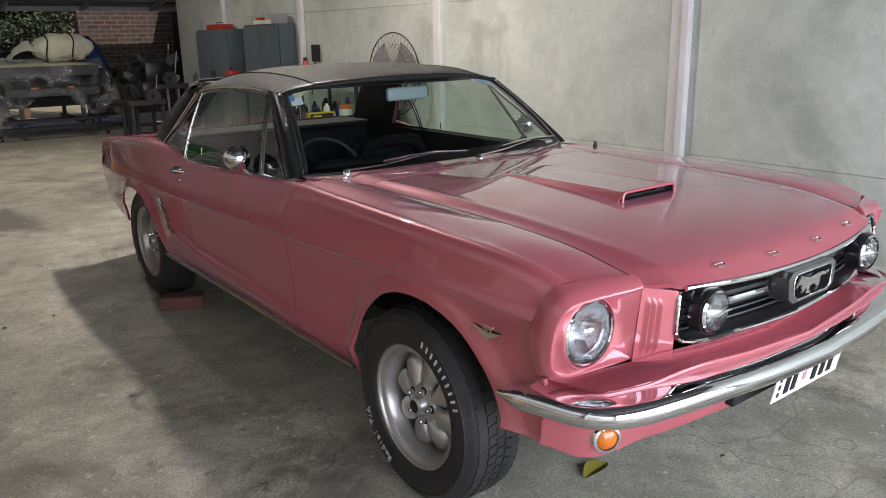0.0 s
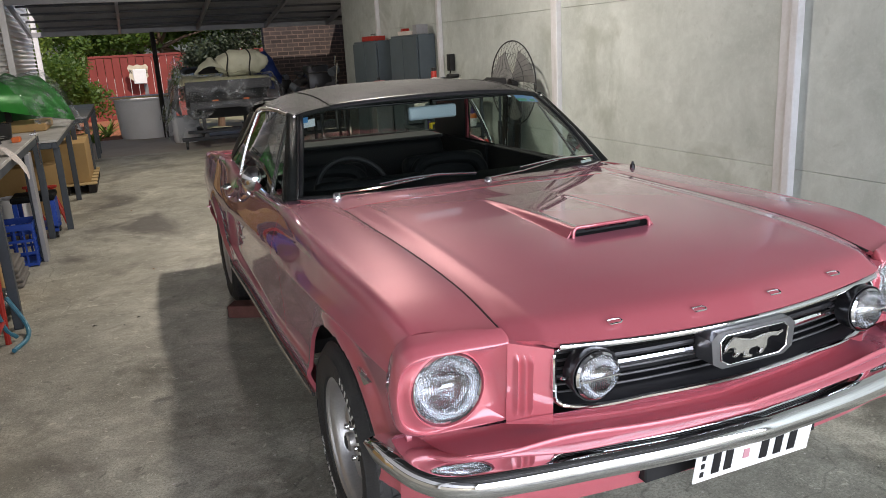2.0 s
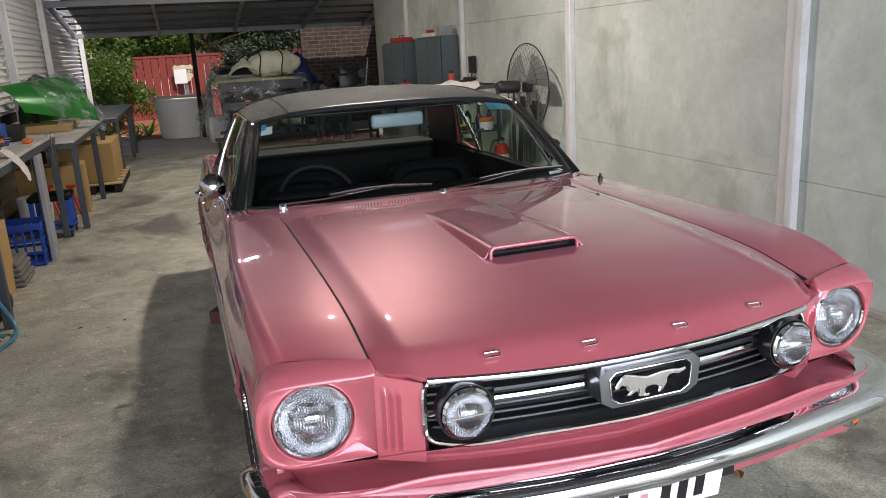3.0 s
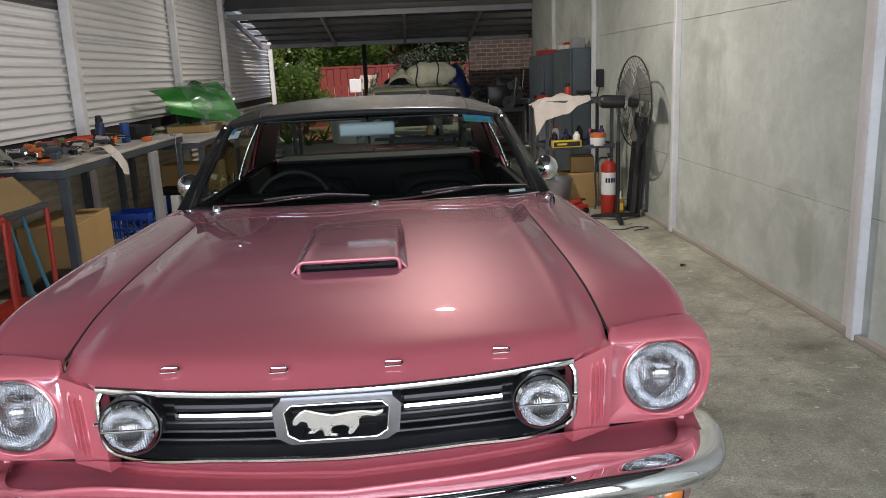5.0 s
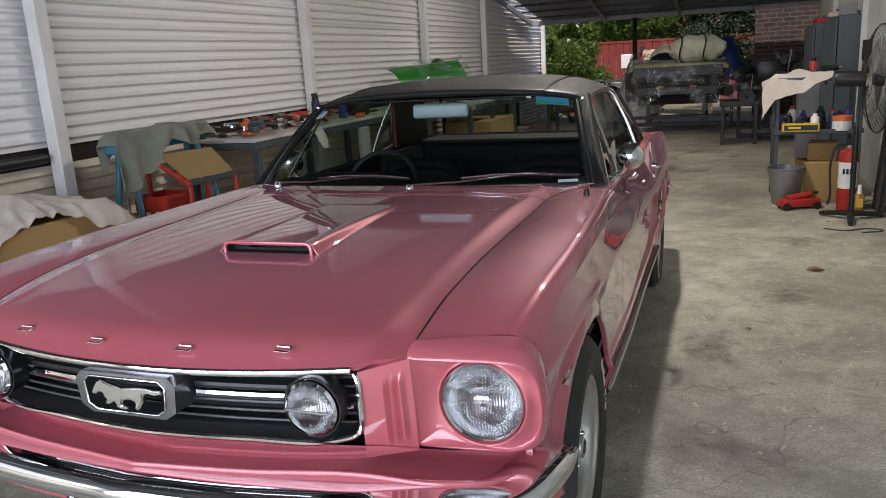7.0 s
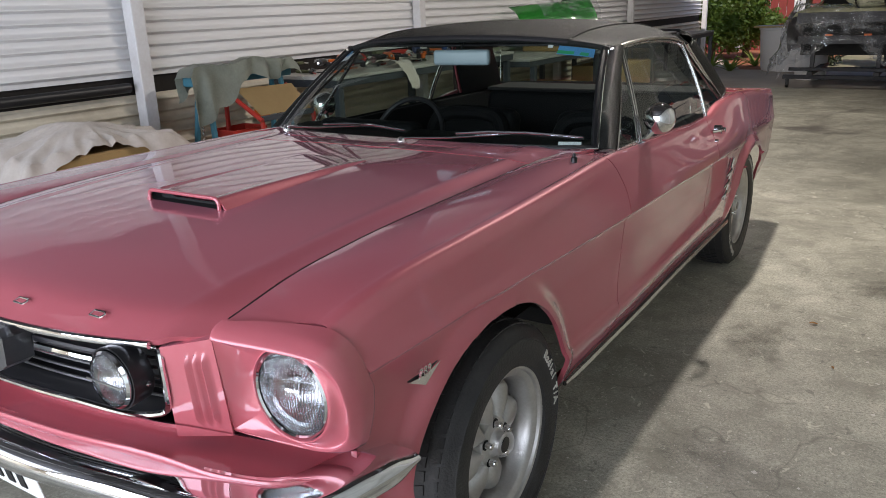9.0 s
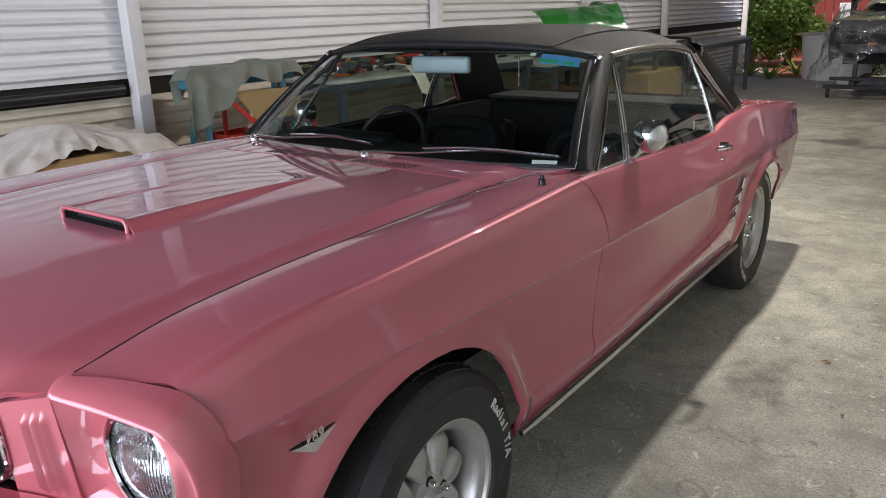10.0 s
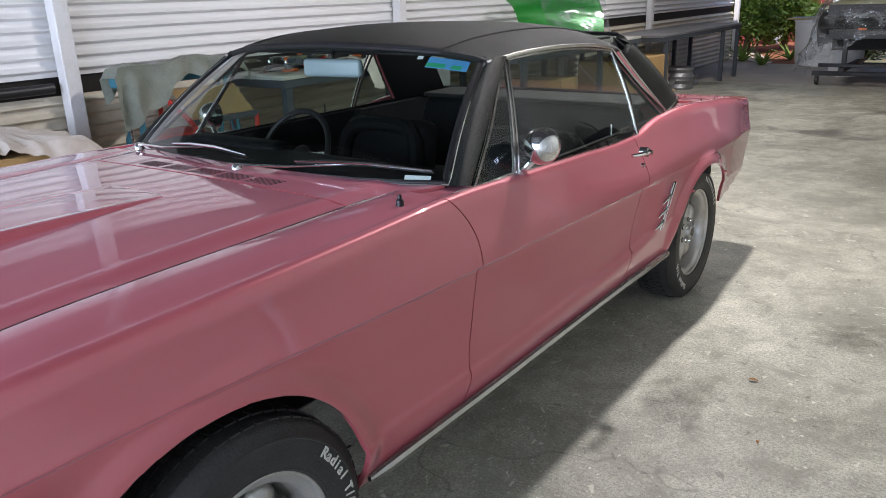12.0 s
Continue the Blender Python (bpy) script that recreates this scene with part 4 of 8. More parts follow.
for lp, bk in zip(dense(LIP, 6), dense(BACK, 6)):
    lp, bk = Vector(lp), Vector(bk)
    a = math.atan2(lp.z - HZ, lp.x - HX)
    c, s_ = math.cos(a), math.sin(a)
    outer = step(-0.1, 0.6, c)
    ring = lambda r, y: Vector((HX + r * c, y, HZ + r * s_))
    inn = Vector((-c, 0, -s_))
    face = HY - 0.014
    near = lp + inn * 0.004 + Vector((0, 0.004, 0))
    mid = ring(0.0965, face).lerp(near, 0.5) + Vector((0, 0.004, 0))
    out = Vector((c, -0.3, s_)).normalized()
    row = [ring(0.090, -0.57), ring(0.0905, face + 0.006), ring(0.0935, face), ring(0.0965, face), mid, near, lp, lp.lerp(bk, 0.12) + out * 0.004, lp.lerp(bk, 0.45) + out * (0.006 + 0.002 * outer), lp.lerp(bk, 0.75) + out * 0.004, bk]
    row = list(dense(row, 3)) + [bk - out * 0.006 + Vector((0, 0.004, 0)), bk - out * 0.020 + Vector((0, 0.006, 0))]
    rows.append(row)
hs = skin("headlamp_surround", rows, PAINT, car)
both_sides("headlamp_surround", hs, PAINT, car, sharp=42)

# gilled panels between grille and headlamp
rows = []
for s in np.linspace(0, 1, 41):
    x = 0.503 + (0.5985 - 0.503) * s
    y0 = yG(0.503) + 0.004
    row = []
    for t in np.linspace(0, 1, 25):
        z = 0.650 + (0.842 + 0.020 * s - 0.650) * t
        y = y0 + (-0.686 - y0) * s
        gill = 0
        for gx in (0.545, 0.560, 0.575):
            gill += (step(gx, gx + 0.003, x) * (1 - step(gx + 0.003, gx + 0.013, x))) * step(0.10, 0.22, t) * (1 - step(0.80, 0.88, t))
        row.append((x, y - 0.010 * gill - 0.010 * t * (1 - s) - 0.022 * t * s, z))
    rows.append(row)
gp = skin("gilled_panel", rows, PAINT, car)
hem(gp, 0.03)
both_sides("gilled_panel", gp, PAINT, car)

# grille: dark box, bars, emblem ring, fog lamps
rows = [[(x, yG(x) + 0.085, z) for z in np.linspace(0.62, 0.87, 5)] for x in np.linspace(-0.53, 0.53, 31)]
gb = skin("grille_back", rows, DARK, car)
finish("grille_back", gb, DARK, car)
for z in np.linspace(0.695, 0.835, 8):
    bar = [(x, yG(x) + 0.035, z) for x in np.linspace(-0.50, 0.50, 33) if z > grille_low(abs(x)) + 0.004]
    tube("grille_bar", bar, 0.0042, BAR_GREY, car, "", 6, flat=0.7)
loop = [(x, yG(x) + 0.002, 0.838) for x in np.linspace(-0.49, 0.49, 31)] + [(0.4975, -0.748, 0.833), (0.5025, -0.751, 0.822), (0.504, -0.752, 0.80), (0.504, -0.750, 0.755), (0.5025, -0.748, 0.725), (0.497, -0.747, 0.711), (0.488, -0.747, 0.703)] \
    + [(x, yG(x), float(grille_low(abs(x)))) for x in np.linspace(0.48, -0.48, 41)] + [(-0.488, -0.747, 0.703), (-0.497, -0.747, 0.711), (-0.5025, -0.748, 0.725), (-0.504, -0.750, 0.755), (-0.504, -0.752, 0.80), (-0.5025, -0.751, 0.822), (-0.4975, -0.748, 0.833)]
tube("grille_surround", loop, 0.0065, CHROME, car, "chrome grille surround", 8, closed=True)
rows = [[(x, yG(x) + 0.002 + d, float(grille_low(abs(x))) + h) for d, h in ((0.0, 0.004), (0.05, 0.030), (0.085, 0.032))] for x in np.linspace(-0.50, 0.50, 31)]
gl = skin("grille_sill", rows, GRILLE_BLACK, car)
finish("grille_sill", gl, GRILLE_BLACK, car)

# under the grille: recessed ledge, lip, and the panel behind the bumper
nose_y = sm([0, 0.30, 0.55, 0.68, 0.78, 0.845], [-0.855, -0.838, -0.808, -0.775, -0.715, -0.625])
lip_z = sm([0, 0.30, 0.52, 0.66, 0.76, 0.845], [0.636, 0.648, 0.658, 0.640, 0.628, 0.612])
under_y = sm([0, 0.30, 0.50, 0.60, 0.72, 0.845], [-0.800, -0.782, -0.748, -0.690, -0.648, -0.610])
under_z = sm([0, 0.25, 0.45, 0.52, 0.60, 0.845], [0.676, 0.681, 0.684, 0.676, 0.655, 0.648])
rows = []
for u in np.linspace(-1, 1, 91):
    x = abs(u) * 0.845
    yn, zl_, yu, zu = float(nose_y(x)), float(lip_z(x)), float(under_y(x)), float(under_z(x))
    e = float(step(0.58, 0.80, x))
    prof = [(yu - 0.002, zu + 0.002), (yu + 0.018, zu - 0.010), (yu + 0.070, zl_ - 0.020), (yu + 0.066, zl_ - 0.038), (yn + 0.020, zl_ - 0.014), (yn + 0.006, zl_ - 0.001), (yn, zl_ - 0.006),
            (yn + 0.004, zl_ - 0.018), (yn + 0.022 - 0.012 * e, zl_ - 0.045), (yn + 0.048 - 0.034 * e, zl_ - 0.075), (yn + 0.056 - 0.037 * e, 0.53), (yn + 0.062 - 0.041 * e, 0.485), (yn + 0.078 - 0.050 * e, 0.438 + 0.022 * float(step(0.78, 0.845, x)))]
    rows.append([(math.copysign(x, u) + 0, y, z) for y, z in dense(prof, 3)])
np_ = skin("front_valance", rows, PAINT, car)
finish("front_valance", np_, PAINT, car)

# bumper
bp_x = [0, 0.25, 0.50, 0.64, 0.74, 0.81, 0.855, 0.882, 0.892, 0.892]
bp_y = [-0.925, -0.915, -0.892, -0.870, -0.838, -0.790, -0.725, -0.640, -0.560, -0.485]
bz = [0.600, 0.604, 0.612, 0.612, 0.606, 0.600, 0.598, 0.598, 0.590, 0.582]
path = dense(list(zip(bp_x, bp_y, bz)), 6)
path = np.concatenate([path[:0:-1] * np.array([-1, 1, 1]), path])
prof = dense([(-0.105, 0.020), (-0.055, 0.022), (-0.020, 0.020), (-0.004, 0.011), (0.003, -0.006), (-0.003, -0.028), (-0.020, -0.041), (-0.05, -0.044)], 3)
rows = []
for i, p in enumerate(path):
    a, b_ = path[max(i - 1, 0)], path[min(i + 1, len(path) - 1)]
    d = Vector((b_[0] - a[0], b_[1] - a[1], 0)).normalized()
    out = Vector((d.y, -d.x, 0))
    fade = 1 - 0.55 * step(0.86, 1.0, abs(2 * i / (len(path) - 1) - 1)) ** 2
    rows.append([Vector(p) + out * o + Vector((0, 0, h * fade)) for o, h in prof])
bu = skin("front_bumper", rows, CHROME, car)
hem(bu, 0.006)
finish("front_bumper", bu, CHROME, car, "curved chrome bumper")

# inner dark shell added out of sight, so that gaps read as shaded
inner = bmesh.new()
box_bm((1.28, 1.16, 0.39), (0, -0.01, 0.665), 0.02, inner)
part("inner_dark_box", inner, DARK, car)
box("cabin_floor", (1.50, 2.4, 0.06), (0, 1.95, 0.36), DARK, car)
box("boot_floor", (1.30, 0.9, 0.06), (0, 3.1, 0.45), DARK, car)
for sx in (-1, 1):
    box("door_card", (0.03, 1.32, 0.50), (sx * 0.735, 1.46, 0.665), SEAT_VINYL, doors[0 if sx > 0 else 1])
    box("quarter_card", (0.04, 0.95, 0.50), (sx * 0.72, 2.55, 0.665), SEAT_VINYL, car)

# ---- wheels
def wheel(x, y, sx, steer=0.0):
    w = new("wheel")
    w.parent = car
    w.matrix_local = pose(x, y, 0.322, 0, 0, steer + (0 if sx > 0 else 180))
    return w


R = 0.327
prof = [(0.196, 0.080), (0.207, 0.090), (0.214, 0.098), (0.216, 0.1005), (0.219, 0.1005), (0.222, 0.1015), (0.240, 0.1065), (0.255, 0.108), (0.283, 0.106), (0.285, 0.1085), (0.289, 0.1075), (0.291, 0.104), (0.309, 0.094), (0.320, 0.082), (0.3255, 0.07), (R, 0.04), (R + 0.001, 0.0),
        (R, -0.04), (0.3255, -0.07), (0.320, -0.082), (0.309, -0.092), (0.288, -0.104), (0.255, -0.108), (0.225, -0.103), (0.205, -0.092), (0.196, -0.080)]
tyre_bm = lathe_bm(prof, 72, "x")
tread = bmesh.new()
for row_, (xa, xb) in enumerate(((-0.080, -0.052), (-0.046, -0.018), (-0.013, 0.013), (0.018, 0.046), (0.052, 0.080))):
    n = 60
    for k in range(n):
        a0 = math.tau * (k + 0.5 * (row_ % 2)) / n
        a1 = a0 + math.tau / n * 0.74
        r0, r1 = R - 0.008, R + 0.004
        skew = 0.02 * (1 if row_ < 2 else -1 if row_ > 2 else 0)
        drop = 0.006 if row_ in (0, 4) else 0
        vs = []
        for r in (r0, r1 - drop):
            for (xx, sk) in ((xa, 0), (xb, skew)):
                for aa in (a0, a1):
                    vs.append(tread.verts.new((xx, (r) * math.cos(aa + sk), (r) * math.sin(aa + sk))))
        for f in ((4, 5, 7, 6), (0, 4, 6, 2), (1, 3, 7, 5), (0, 1, 5, 4), (2, 6, 7, 3)):
            tread.faces.new([vs[i] for i in f])
barrel = [(0.214, 0.084), (0.213, 0.092), (0.208, 0.095), (0.202, 0.092), (0.198, 0.084), (0.186, 0.078), (0.180, 0.072), (0.177, 0.055), (0.173, 0.045), (0.171, 0.020), (0.168, -0.02), (0.160, -0.08), (0.20, -0.085)]
disc = [(0.0, 0.000), (0.05, 0.000), (0.085, -0.010), (0.11, -0.018), (0.150, -0.030), (0.172, -0.035)]


def petal_bm(k):
    """One of the eight rounded spokes: narrow at the hub, bean-shaped at its outer end."""
    bm = bmesh.new()
    a = math.tau * k / 8 + 0.2
    rows_ = []
    for s in np.linspace(0, 1, 15):
        r = 0.048 + 0.121 * math.sin(s * math.pi / 2)
        half = 0.015 + 0.027 * float(step(0.05, 0.115, r)) if r < 0.128 else 0.042 * math.sqrt(max(0.0, 1 - ((r - 0.128) / 0.0415) ** 2)) + 0.0005
        h = 0.034 - 0.012 * float(step(0.10, 0.17, r))
        ring = []
        for t in np.linspace(-1, 1, 11):
            bulge = math.sqrt(max(0.0, 1 - 0.98 * t * t))
            xx = 0.022 + h - 0.030 * (1 - bulge) - (0.022 * max(0.0, (r - 0.150) / 0.019) ** 2)
            yy, zz = r * math.cos(a) - half * t * math.sin(a), r * math.sin(a) + half * t * math.cos(a)
            ring.append(bm.verts.new((xx, yy, zz)))
        rows_.append(ring)
    for i in range(14):
        for j in range(10):
            bm.faces.new((rows_[i][j], rows_[i + 1][j], rows_[i + 1][j + 1], rows_[i][j + 1]))
    return bm


# plain raised bars stand for the maker's lettering
letters = bmesh.new()
for k in range(10):
    bar = box_bm((0.0022, 0.023, 0.0085), (0, 0, 0), 0.0008)
    bmesh.ops.transform(bar, matrix=Matrix.Rotation(3.15 + 0.098 * k, 4, "X") @ Matrix.Translation((0.1082, 0.263, 0)), verts=bar.verts)
    merge(letters, bar)

for k, ch in enumerate("Radial T/A"):
    if ch == " ":
        continue
    tx = bpy.data.curves.new("letter", "FONT")
    tx.body, tx.size, tx.extrude, tx.offset, tx.align_x = ch, 0.036, 0.0012, 0.0006, "CENTER"
    to = bpy.data.objects.new("tmp", tx)
    scene.collection.objects.link(to)
    me = bpy.data.meshes.new_from_object(to.evaluated_get(bpy.context.evaluated_depsgraph_get()))
    a = 0.73 - 0.076 * k
    c, s_ = math.cos(a), math.sin(a)
    me.transform(Matrix(((0, 0, 1, 0.1085), (s_, c, 0, 0.257 * c), (-c, s_, 0, 0.257 * s_), (0, 0, 0, 1))))
    letters.from_mesh(me)
    bpy.data.objects.remove(to)
    bpy.data.meshes.remove(me)

master = wheel(0.738, 0.0, 1)
tyre = part("tyre", tyre_bm, RUBBER, master)
part("tread", tread, RUBBER, tyre)
part("sidewall_lettering", letters, LETTER_WHITE, tyre, "raised white sidewall lettering")["kind"] = "stuff"
rim = part("rim", lathe_bm(barrel, 64, "x"), ALLOY, master, "polished alloy rim")
part("disc", lathe_bm([(a, b + 0.012) for a, b in disc], 48, "x"), ALLOY, master)
for k in range(8):
    part("spoke", petal_bm(k), ALLOY, master)
part("hub", lathe_bm([(0.0, 0.086), (0.024, 0.085), (0.030, 0.080), (0.033, 0.066), (0.040, 0.058), (0.058, 0.056), (0.066, 0.052), (0.071, 0.040), (0.073, 0.010)], 40, "x"), ALLOY, master)
part("hub_cap", lathe_bm([(0.0, 0.0875), (0.021, 0.0870), (0.022, 0.084)], 32, "x"), GRILLE_BLACK, master)
for k in range(5):
    a = math.tau * k / 5 + 0.3
    c, s_ = 0.054 * math.cos(a), 0.054 * math.sin(a)
    part("lug_recess", lathe_bm([(0.0, 0.0572), (0.0140, 0.0572), (0.0145, 0.055)], 16, "x", (0, c, s_)), DARK, master)
    part("lug_nut", lathe_bm([(0, 0.076), (0.007, 0.076), (0.009, 0.072), (0.010, 0.040)], 12, "x", (0, c, s_)), CHROME, master)
part("brake_drum", lathe_bm([(0.0, -0.04), (0.13, -0.04), (0.14, -0.05), (0.14, -0.09), (0, -0.09)], 32, "x"), DARK, master)
for x, y, sx in ((-0.738, 0.0, -1), (0.735, 2.743, 1), (-0.735, 2.743, -1)):
    c = copy_thing(master, pose(x, y, 0.322, 35 + 60 * y + (165 if y < 1 else 0), 0, 0 if sx > 0 else 180))

# ---- lamps, badges and bright work
def reflector_mat():
    m = mat("silvered_reflector", (0.52, 0.525, 0.53), 0.16, 1.0)
    nt = m.node_tree
    v = nt.nodes.new("ShaderNodeTexVoronoi")
    v.inputs["Scale"].default_value = 55
    bp = nt.nodes.new("ShaderNodeBump")
    bp.inputs["Strength"].default_value = 0.5
    nt.links.new(nt.nodes["Texture Coordinate"].outputs["Object"], v.inputs["Vector"])
    nt.links.new(v.outputs["Distance"], bp.inputs["Height"])
    nt.links.new(bp.outputs[0], nt.nodes["Principled BSDF"].inputs["Normal"])
    return m


REFLECTOR = reflector_mat()
FLUTED = mat("fluted_lamp_glass", (0.95, 0.96, 0.97), 0.02, 0.0, ior=1.45, trans=1.0)
fn_ = FLUTED.node_tree
flutes, fbump = fn_.nodes.new("ShaderNodeTexWave"), fn_.nodes.new("ShaderNodeBump")
flutes.inputs["Scale"].default_value = 52
fbump.inputs["Strength"].default_value, fbump.inputs["Distance"].default_value = 0.7, 0.003
fn_.links.new(fn_.nodes["Texture Coordinate"].outputs["Object"], flutes.inputs["Vector"])
fn_.links.new(flutes.outputs["Fac"], fbump.inputs["Height"])
fn_.links.new(fbump.outputs[0], fn_.nodes["Principled BSDF"].inputs["Normal"])


def lens_bm(r, dome, flute, at):
    bm = bmesh.new()
    n = 40
    grid = {}
    for i in range(n + 1):
        for j in range(n + 1):
            u, v = 2 * i / n - 1, 2 * j / n - 1
            # square to disc
            x, z = u * math.sqrt(1 - v * v / 2), v * math.sqrt(1 - u * u / 2)
            rr = x * x + z * z
            y = -dome * (1 - rr) - flute * math.cos(u * 46) * (1 - rr) * (1 if abs(v) > 0.28 or abs(u) > 0.3 else 0.2)
            grid[i, j] = bm.verts.new((at[0] + r * x, at[1] + y, at[2] + r * z))
    for i in range(n):
        for j in range(n):
            bm.faces.new((grid[i, j], grid[i + 1, j], grid[i + 1, j + 1], grid[i, j + 1]))
    return bm


for sx in (-1, 1):
    hl = new("headlamp")
    hl.parent = car
    hl.location = (sx * HX, HY, HZ)
    part("reflector", lathe_bm([(0.012, 0.065), (0.035, 0.058), (0.060, 0.040), (0.080, 0.012), (0.085, -0.006)], 40, "y"), REFLECTOR, hl)
    ln = part("lens", lens_bm(0.0845, 0.020, 0.0, (0, -0.006, 0)), FLUTED, hl, "fluted glass lens", sharp=80)
    ln.visible_shadow = False
    part("bulb_shield", lathe_bm([(0, -0.004), (0.012, 0.0), (0.016, 0.012), (0.014, 0.05)], 20, "y"), CHROME, hl)
    part("retaining_ring", lathe_bm([(0.0815, -0.012), (0.0845, -0.016), (0.0885, -0.012), (0.0895, 0.0), (0.089, 0.02)], 48, "y"), CHROME, hl, "thin chrome ring")
    fg = new("fog_lamp")
    fg.parent = car
    fg.location = (sx * 0.424, -0.800, 0.782)
    fg.scale = (0.86, 0.86, 0.86)
    part("shell", lathe_bm([(0.0, 0.060), (0.040, 0.055), (0.062, 0.035), (0.068, 0.006), (0.0675, -0.010), (0.062, -0.016)], 40, "y"), CHROME, fg, "round chrome shell")
    part("reflector", lathe_bm([(0.008, 0.03), (0.035, 0.022), (0.056, -0.004), (0.060, -0.012)], 32, "y"), REFLECTOR, fg)
    ln = part("lens", lens_bm(0.0605, 0.012, 0.0, (0, -0.014, 0)), FLUTED, fg, "fluted glass lens", sharp=80)
    ln.visible_shadow = False
    box("cross_bar", (0.122, 0.004, 0.006), (0, -0.026, 0), CHROME, fg, bevel=0.002)
    # black ring stands for the shadow round the fog lamp
    part("shadow_ring", lathe_bm([(0.070, 0.05), (0.074, 0.0), (0.074, -0.004), (0.070, -0.004)], 40, "y"), GRILLE_BLACK, fg)
    box("bracket", (0.03, 0.012, 0.010), (sx * 0.080, 0.02, 0.0), CHROME, fg)
    # twin bars from the emblem ring to the fog lamp
    for z, mt, hgt in ((0.798, GRILLE_BLACK, 0.016), (0.778, CHROME, 0.017)):
        rows = []
        for x in np.linspace(0.135, 0.345, 9):
            rows.append([(sx * x, yG(x) + 0.028, z + hgt / 2), (sx * x, yG(x) + 0.012, z + hgt * 0.42), (sx * x, yG(x) + 0.010, z), (sx * x, yG(x) + 0.012, z - hgt * 0.42), (sx * x, yG(x) + 0.028, z - hgt / 2)])
        finish("grille_crossbar", skin("bar", rows, mt, car), mt, car, "bright bar" if mt is CHROME else "")
    # side indicator under the bumper
    ind = new("front_indicator")
    ind.parent = car
    ind.matrix_local = pose(sx * 0.733, -0.722, 0.492, 0, 0, sx * 22)
    part("bezel", lathe_bm([(0.030, -0.012), (0.038, -0.010), (0.042, 0.0), (0.043, 0.03)], 32, "y"), CHROME, ind, "chrome bezel")
    part("lens", lathe_bm([(0.0, -0.020), (0.012, -0.019), (0.024, -0.014), (0.031, -0.006), (0.031, 0.01)], 32, "y"), AMBER, ind, "amber lens")
    # engine badge: a V under three figures
    bd = new("wing_badge")
    bd.parent = car
    bd.matrix_local = pose(sx * 0.8535, -0.405, 0.712, 90, 0, sx * 90)
    bm = bmesh.new()
    outer = [(-0.058, 0.012), (0.0, -0.018), (0.058, 0.012), (0.012, 0.006), (0.0, 0.002), (-0.012, 0.006)]
    vs = [bm.verts.new((x, z, 0.0)) for x, z in outer]
    f = bm.faces.new(vs)
    ext = bmesh.ops.extrude_face_region(bm, geom=[f])
    bmesh.ops.translate(bm, vec=(0, 0, 0.006), verts=[g for g in ext["geom"] if isinstance(g, bmesh.types.BMVert)])
    part("v_bar", bm, BRIGHT, bd)
    plate_bm = bmesh.new()
    f = plate_bm.faces.new([plate_bm.verts.new((x * 1.0, z * 1.0 + 0.0015, 0.0)) for x, z in ((-0.058, 0.012), (0.0, -0.018), (0.058, 0.012), (0.0, 0.010))])
    bmesh.ops.solidify(plate_bm, geom=[f], thickness=0.003)
    part("enamel_back", plate_bm, BLACK, bd, "black enamel backing")
    tx = bpy.data.curves.new("figures", "FONT")
    tx.body, tx.size, tx.extrude, tx.align_x = "289", 0.030, 0.003, "CENTER"
    to = bpy.data.objects.new("tmp", tx)
    scene.collection.objects.link(to)
    me = bpy.data.meshes.new_from_object(to.evaluated_get(bpy.context.evaluated_depsgraph_get()))
    bpy.data.objects.remove(to)
    me.transform(Matrix.Translation((0, 0.004, 0.004)))
    me.materials.clear()
    me.materials.append(BRIGHT)
    fig = new("figures", me)
    fig.parent = bd
    # quarter vent: bright frame with three spears
    qv = new("side_ornament")
    qv.parent = car
    top_, bot_ = Vector((sx * 0.868, 2.285, 0.670)), Vector((sx * 0.862, 2.165, 0.492))
    part("frame", tube_bm([top_, bot_], 0.010, 8, flat=0.6), CHROME, qv)
    part("frame_rear", tube_bm([top_ + Vector((0, 0.042, -0.004)), bot_ + Vector((0, 0.042, 0.0))], 0.005, 8, flat=0.5), CHROME, qv)
    bm = bmesh.new()
    quad = [top_ + Vector((0, 0.003, 0)), bot_ + Vector((0, 0.003, 0)), bot_ + Vector((0, 0.041, 0)), top_ + Vector((0, 0.041, -0.003))]
    bm.faces.new([bm.verts.new(p - Vector((sx * 0.002, 0, 0))) for p in quad])
    part("dark_slot", bm, DARK, qv)
    for k in range(3):
        p = top_.lerp(bot_, 0.27 + 0.27 * k)
        part("spear", tube_bm([p + Vector((0, 0.022, 0.006)), p + Vector((sx * 0.008, -0.01, -0.002)), p + Vector((sx * 0.002, -0.075, -0.022))], [0.006, 0.010, 0.002], 8), BRIGHT, qv)
    # door handle
    dh = new("door_handle")
    dh.parent = doors[0 if sx > 0 else 1]
    part("grip", tube_bm([(sx * 0.868, 1.83, 0.868), (sx * 0.884, 1.86, 0.868), (sx * 0.886, 1.93, 0.864), (sx * 0.876, 1.965, 0.862)], [0.008, 0.009, 0.010, 0.012], 10, flat=0.8), CHROME, dh)
    part("escutcheon", tube_bm([(sx * 0.850, 1.955, 0.860), (sx * 0.880, 1.955, 0.860)], 0.019, 16), CHROME, dh)
    part("button", tube_bm([(sx * 0.878, 1.957, 0.860), (sx * 0.896, 1.957, 0.860)], 0.010, 14), CHROME, dh)
    part("lock", tube_bm([(sx * 0.855, 1.962, 0.806), (sx * 0.867, 1.962, 0.806)], 0.009, 14), CHROME, dh)
    # bullet mirror
    mr = new("door_mirror")
    mr.parent = doors[0 if sx > 0 else 1]
    mr.location = (-0.049, 0.115, -0.020) if sx > 0 else (0.048, 0.175, -0.036)
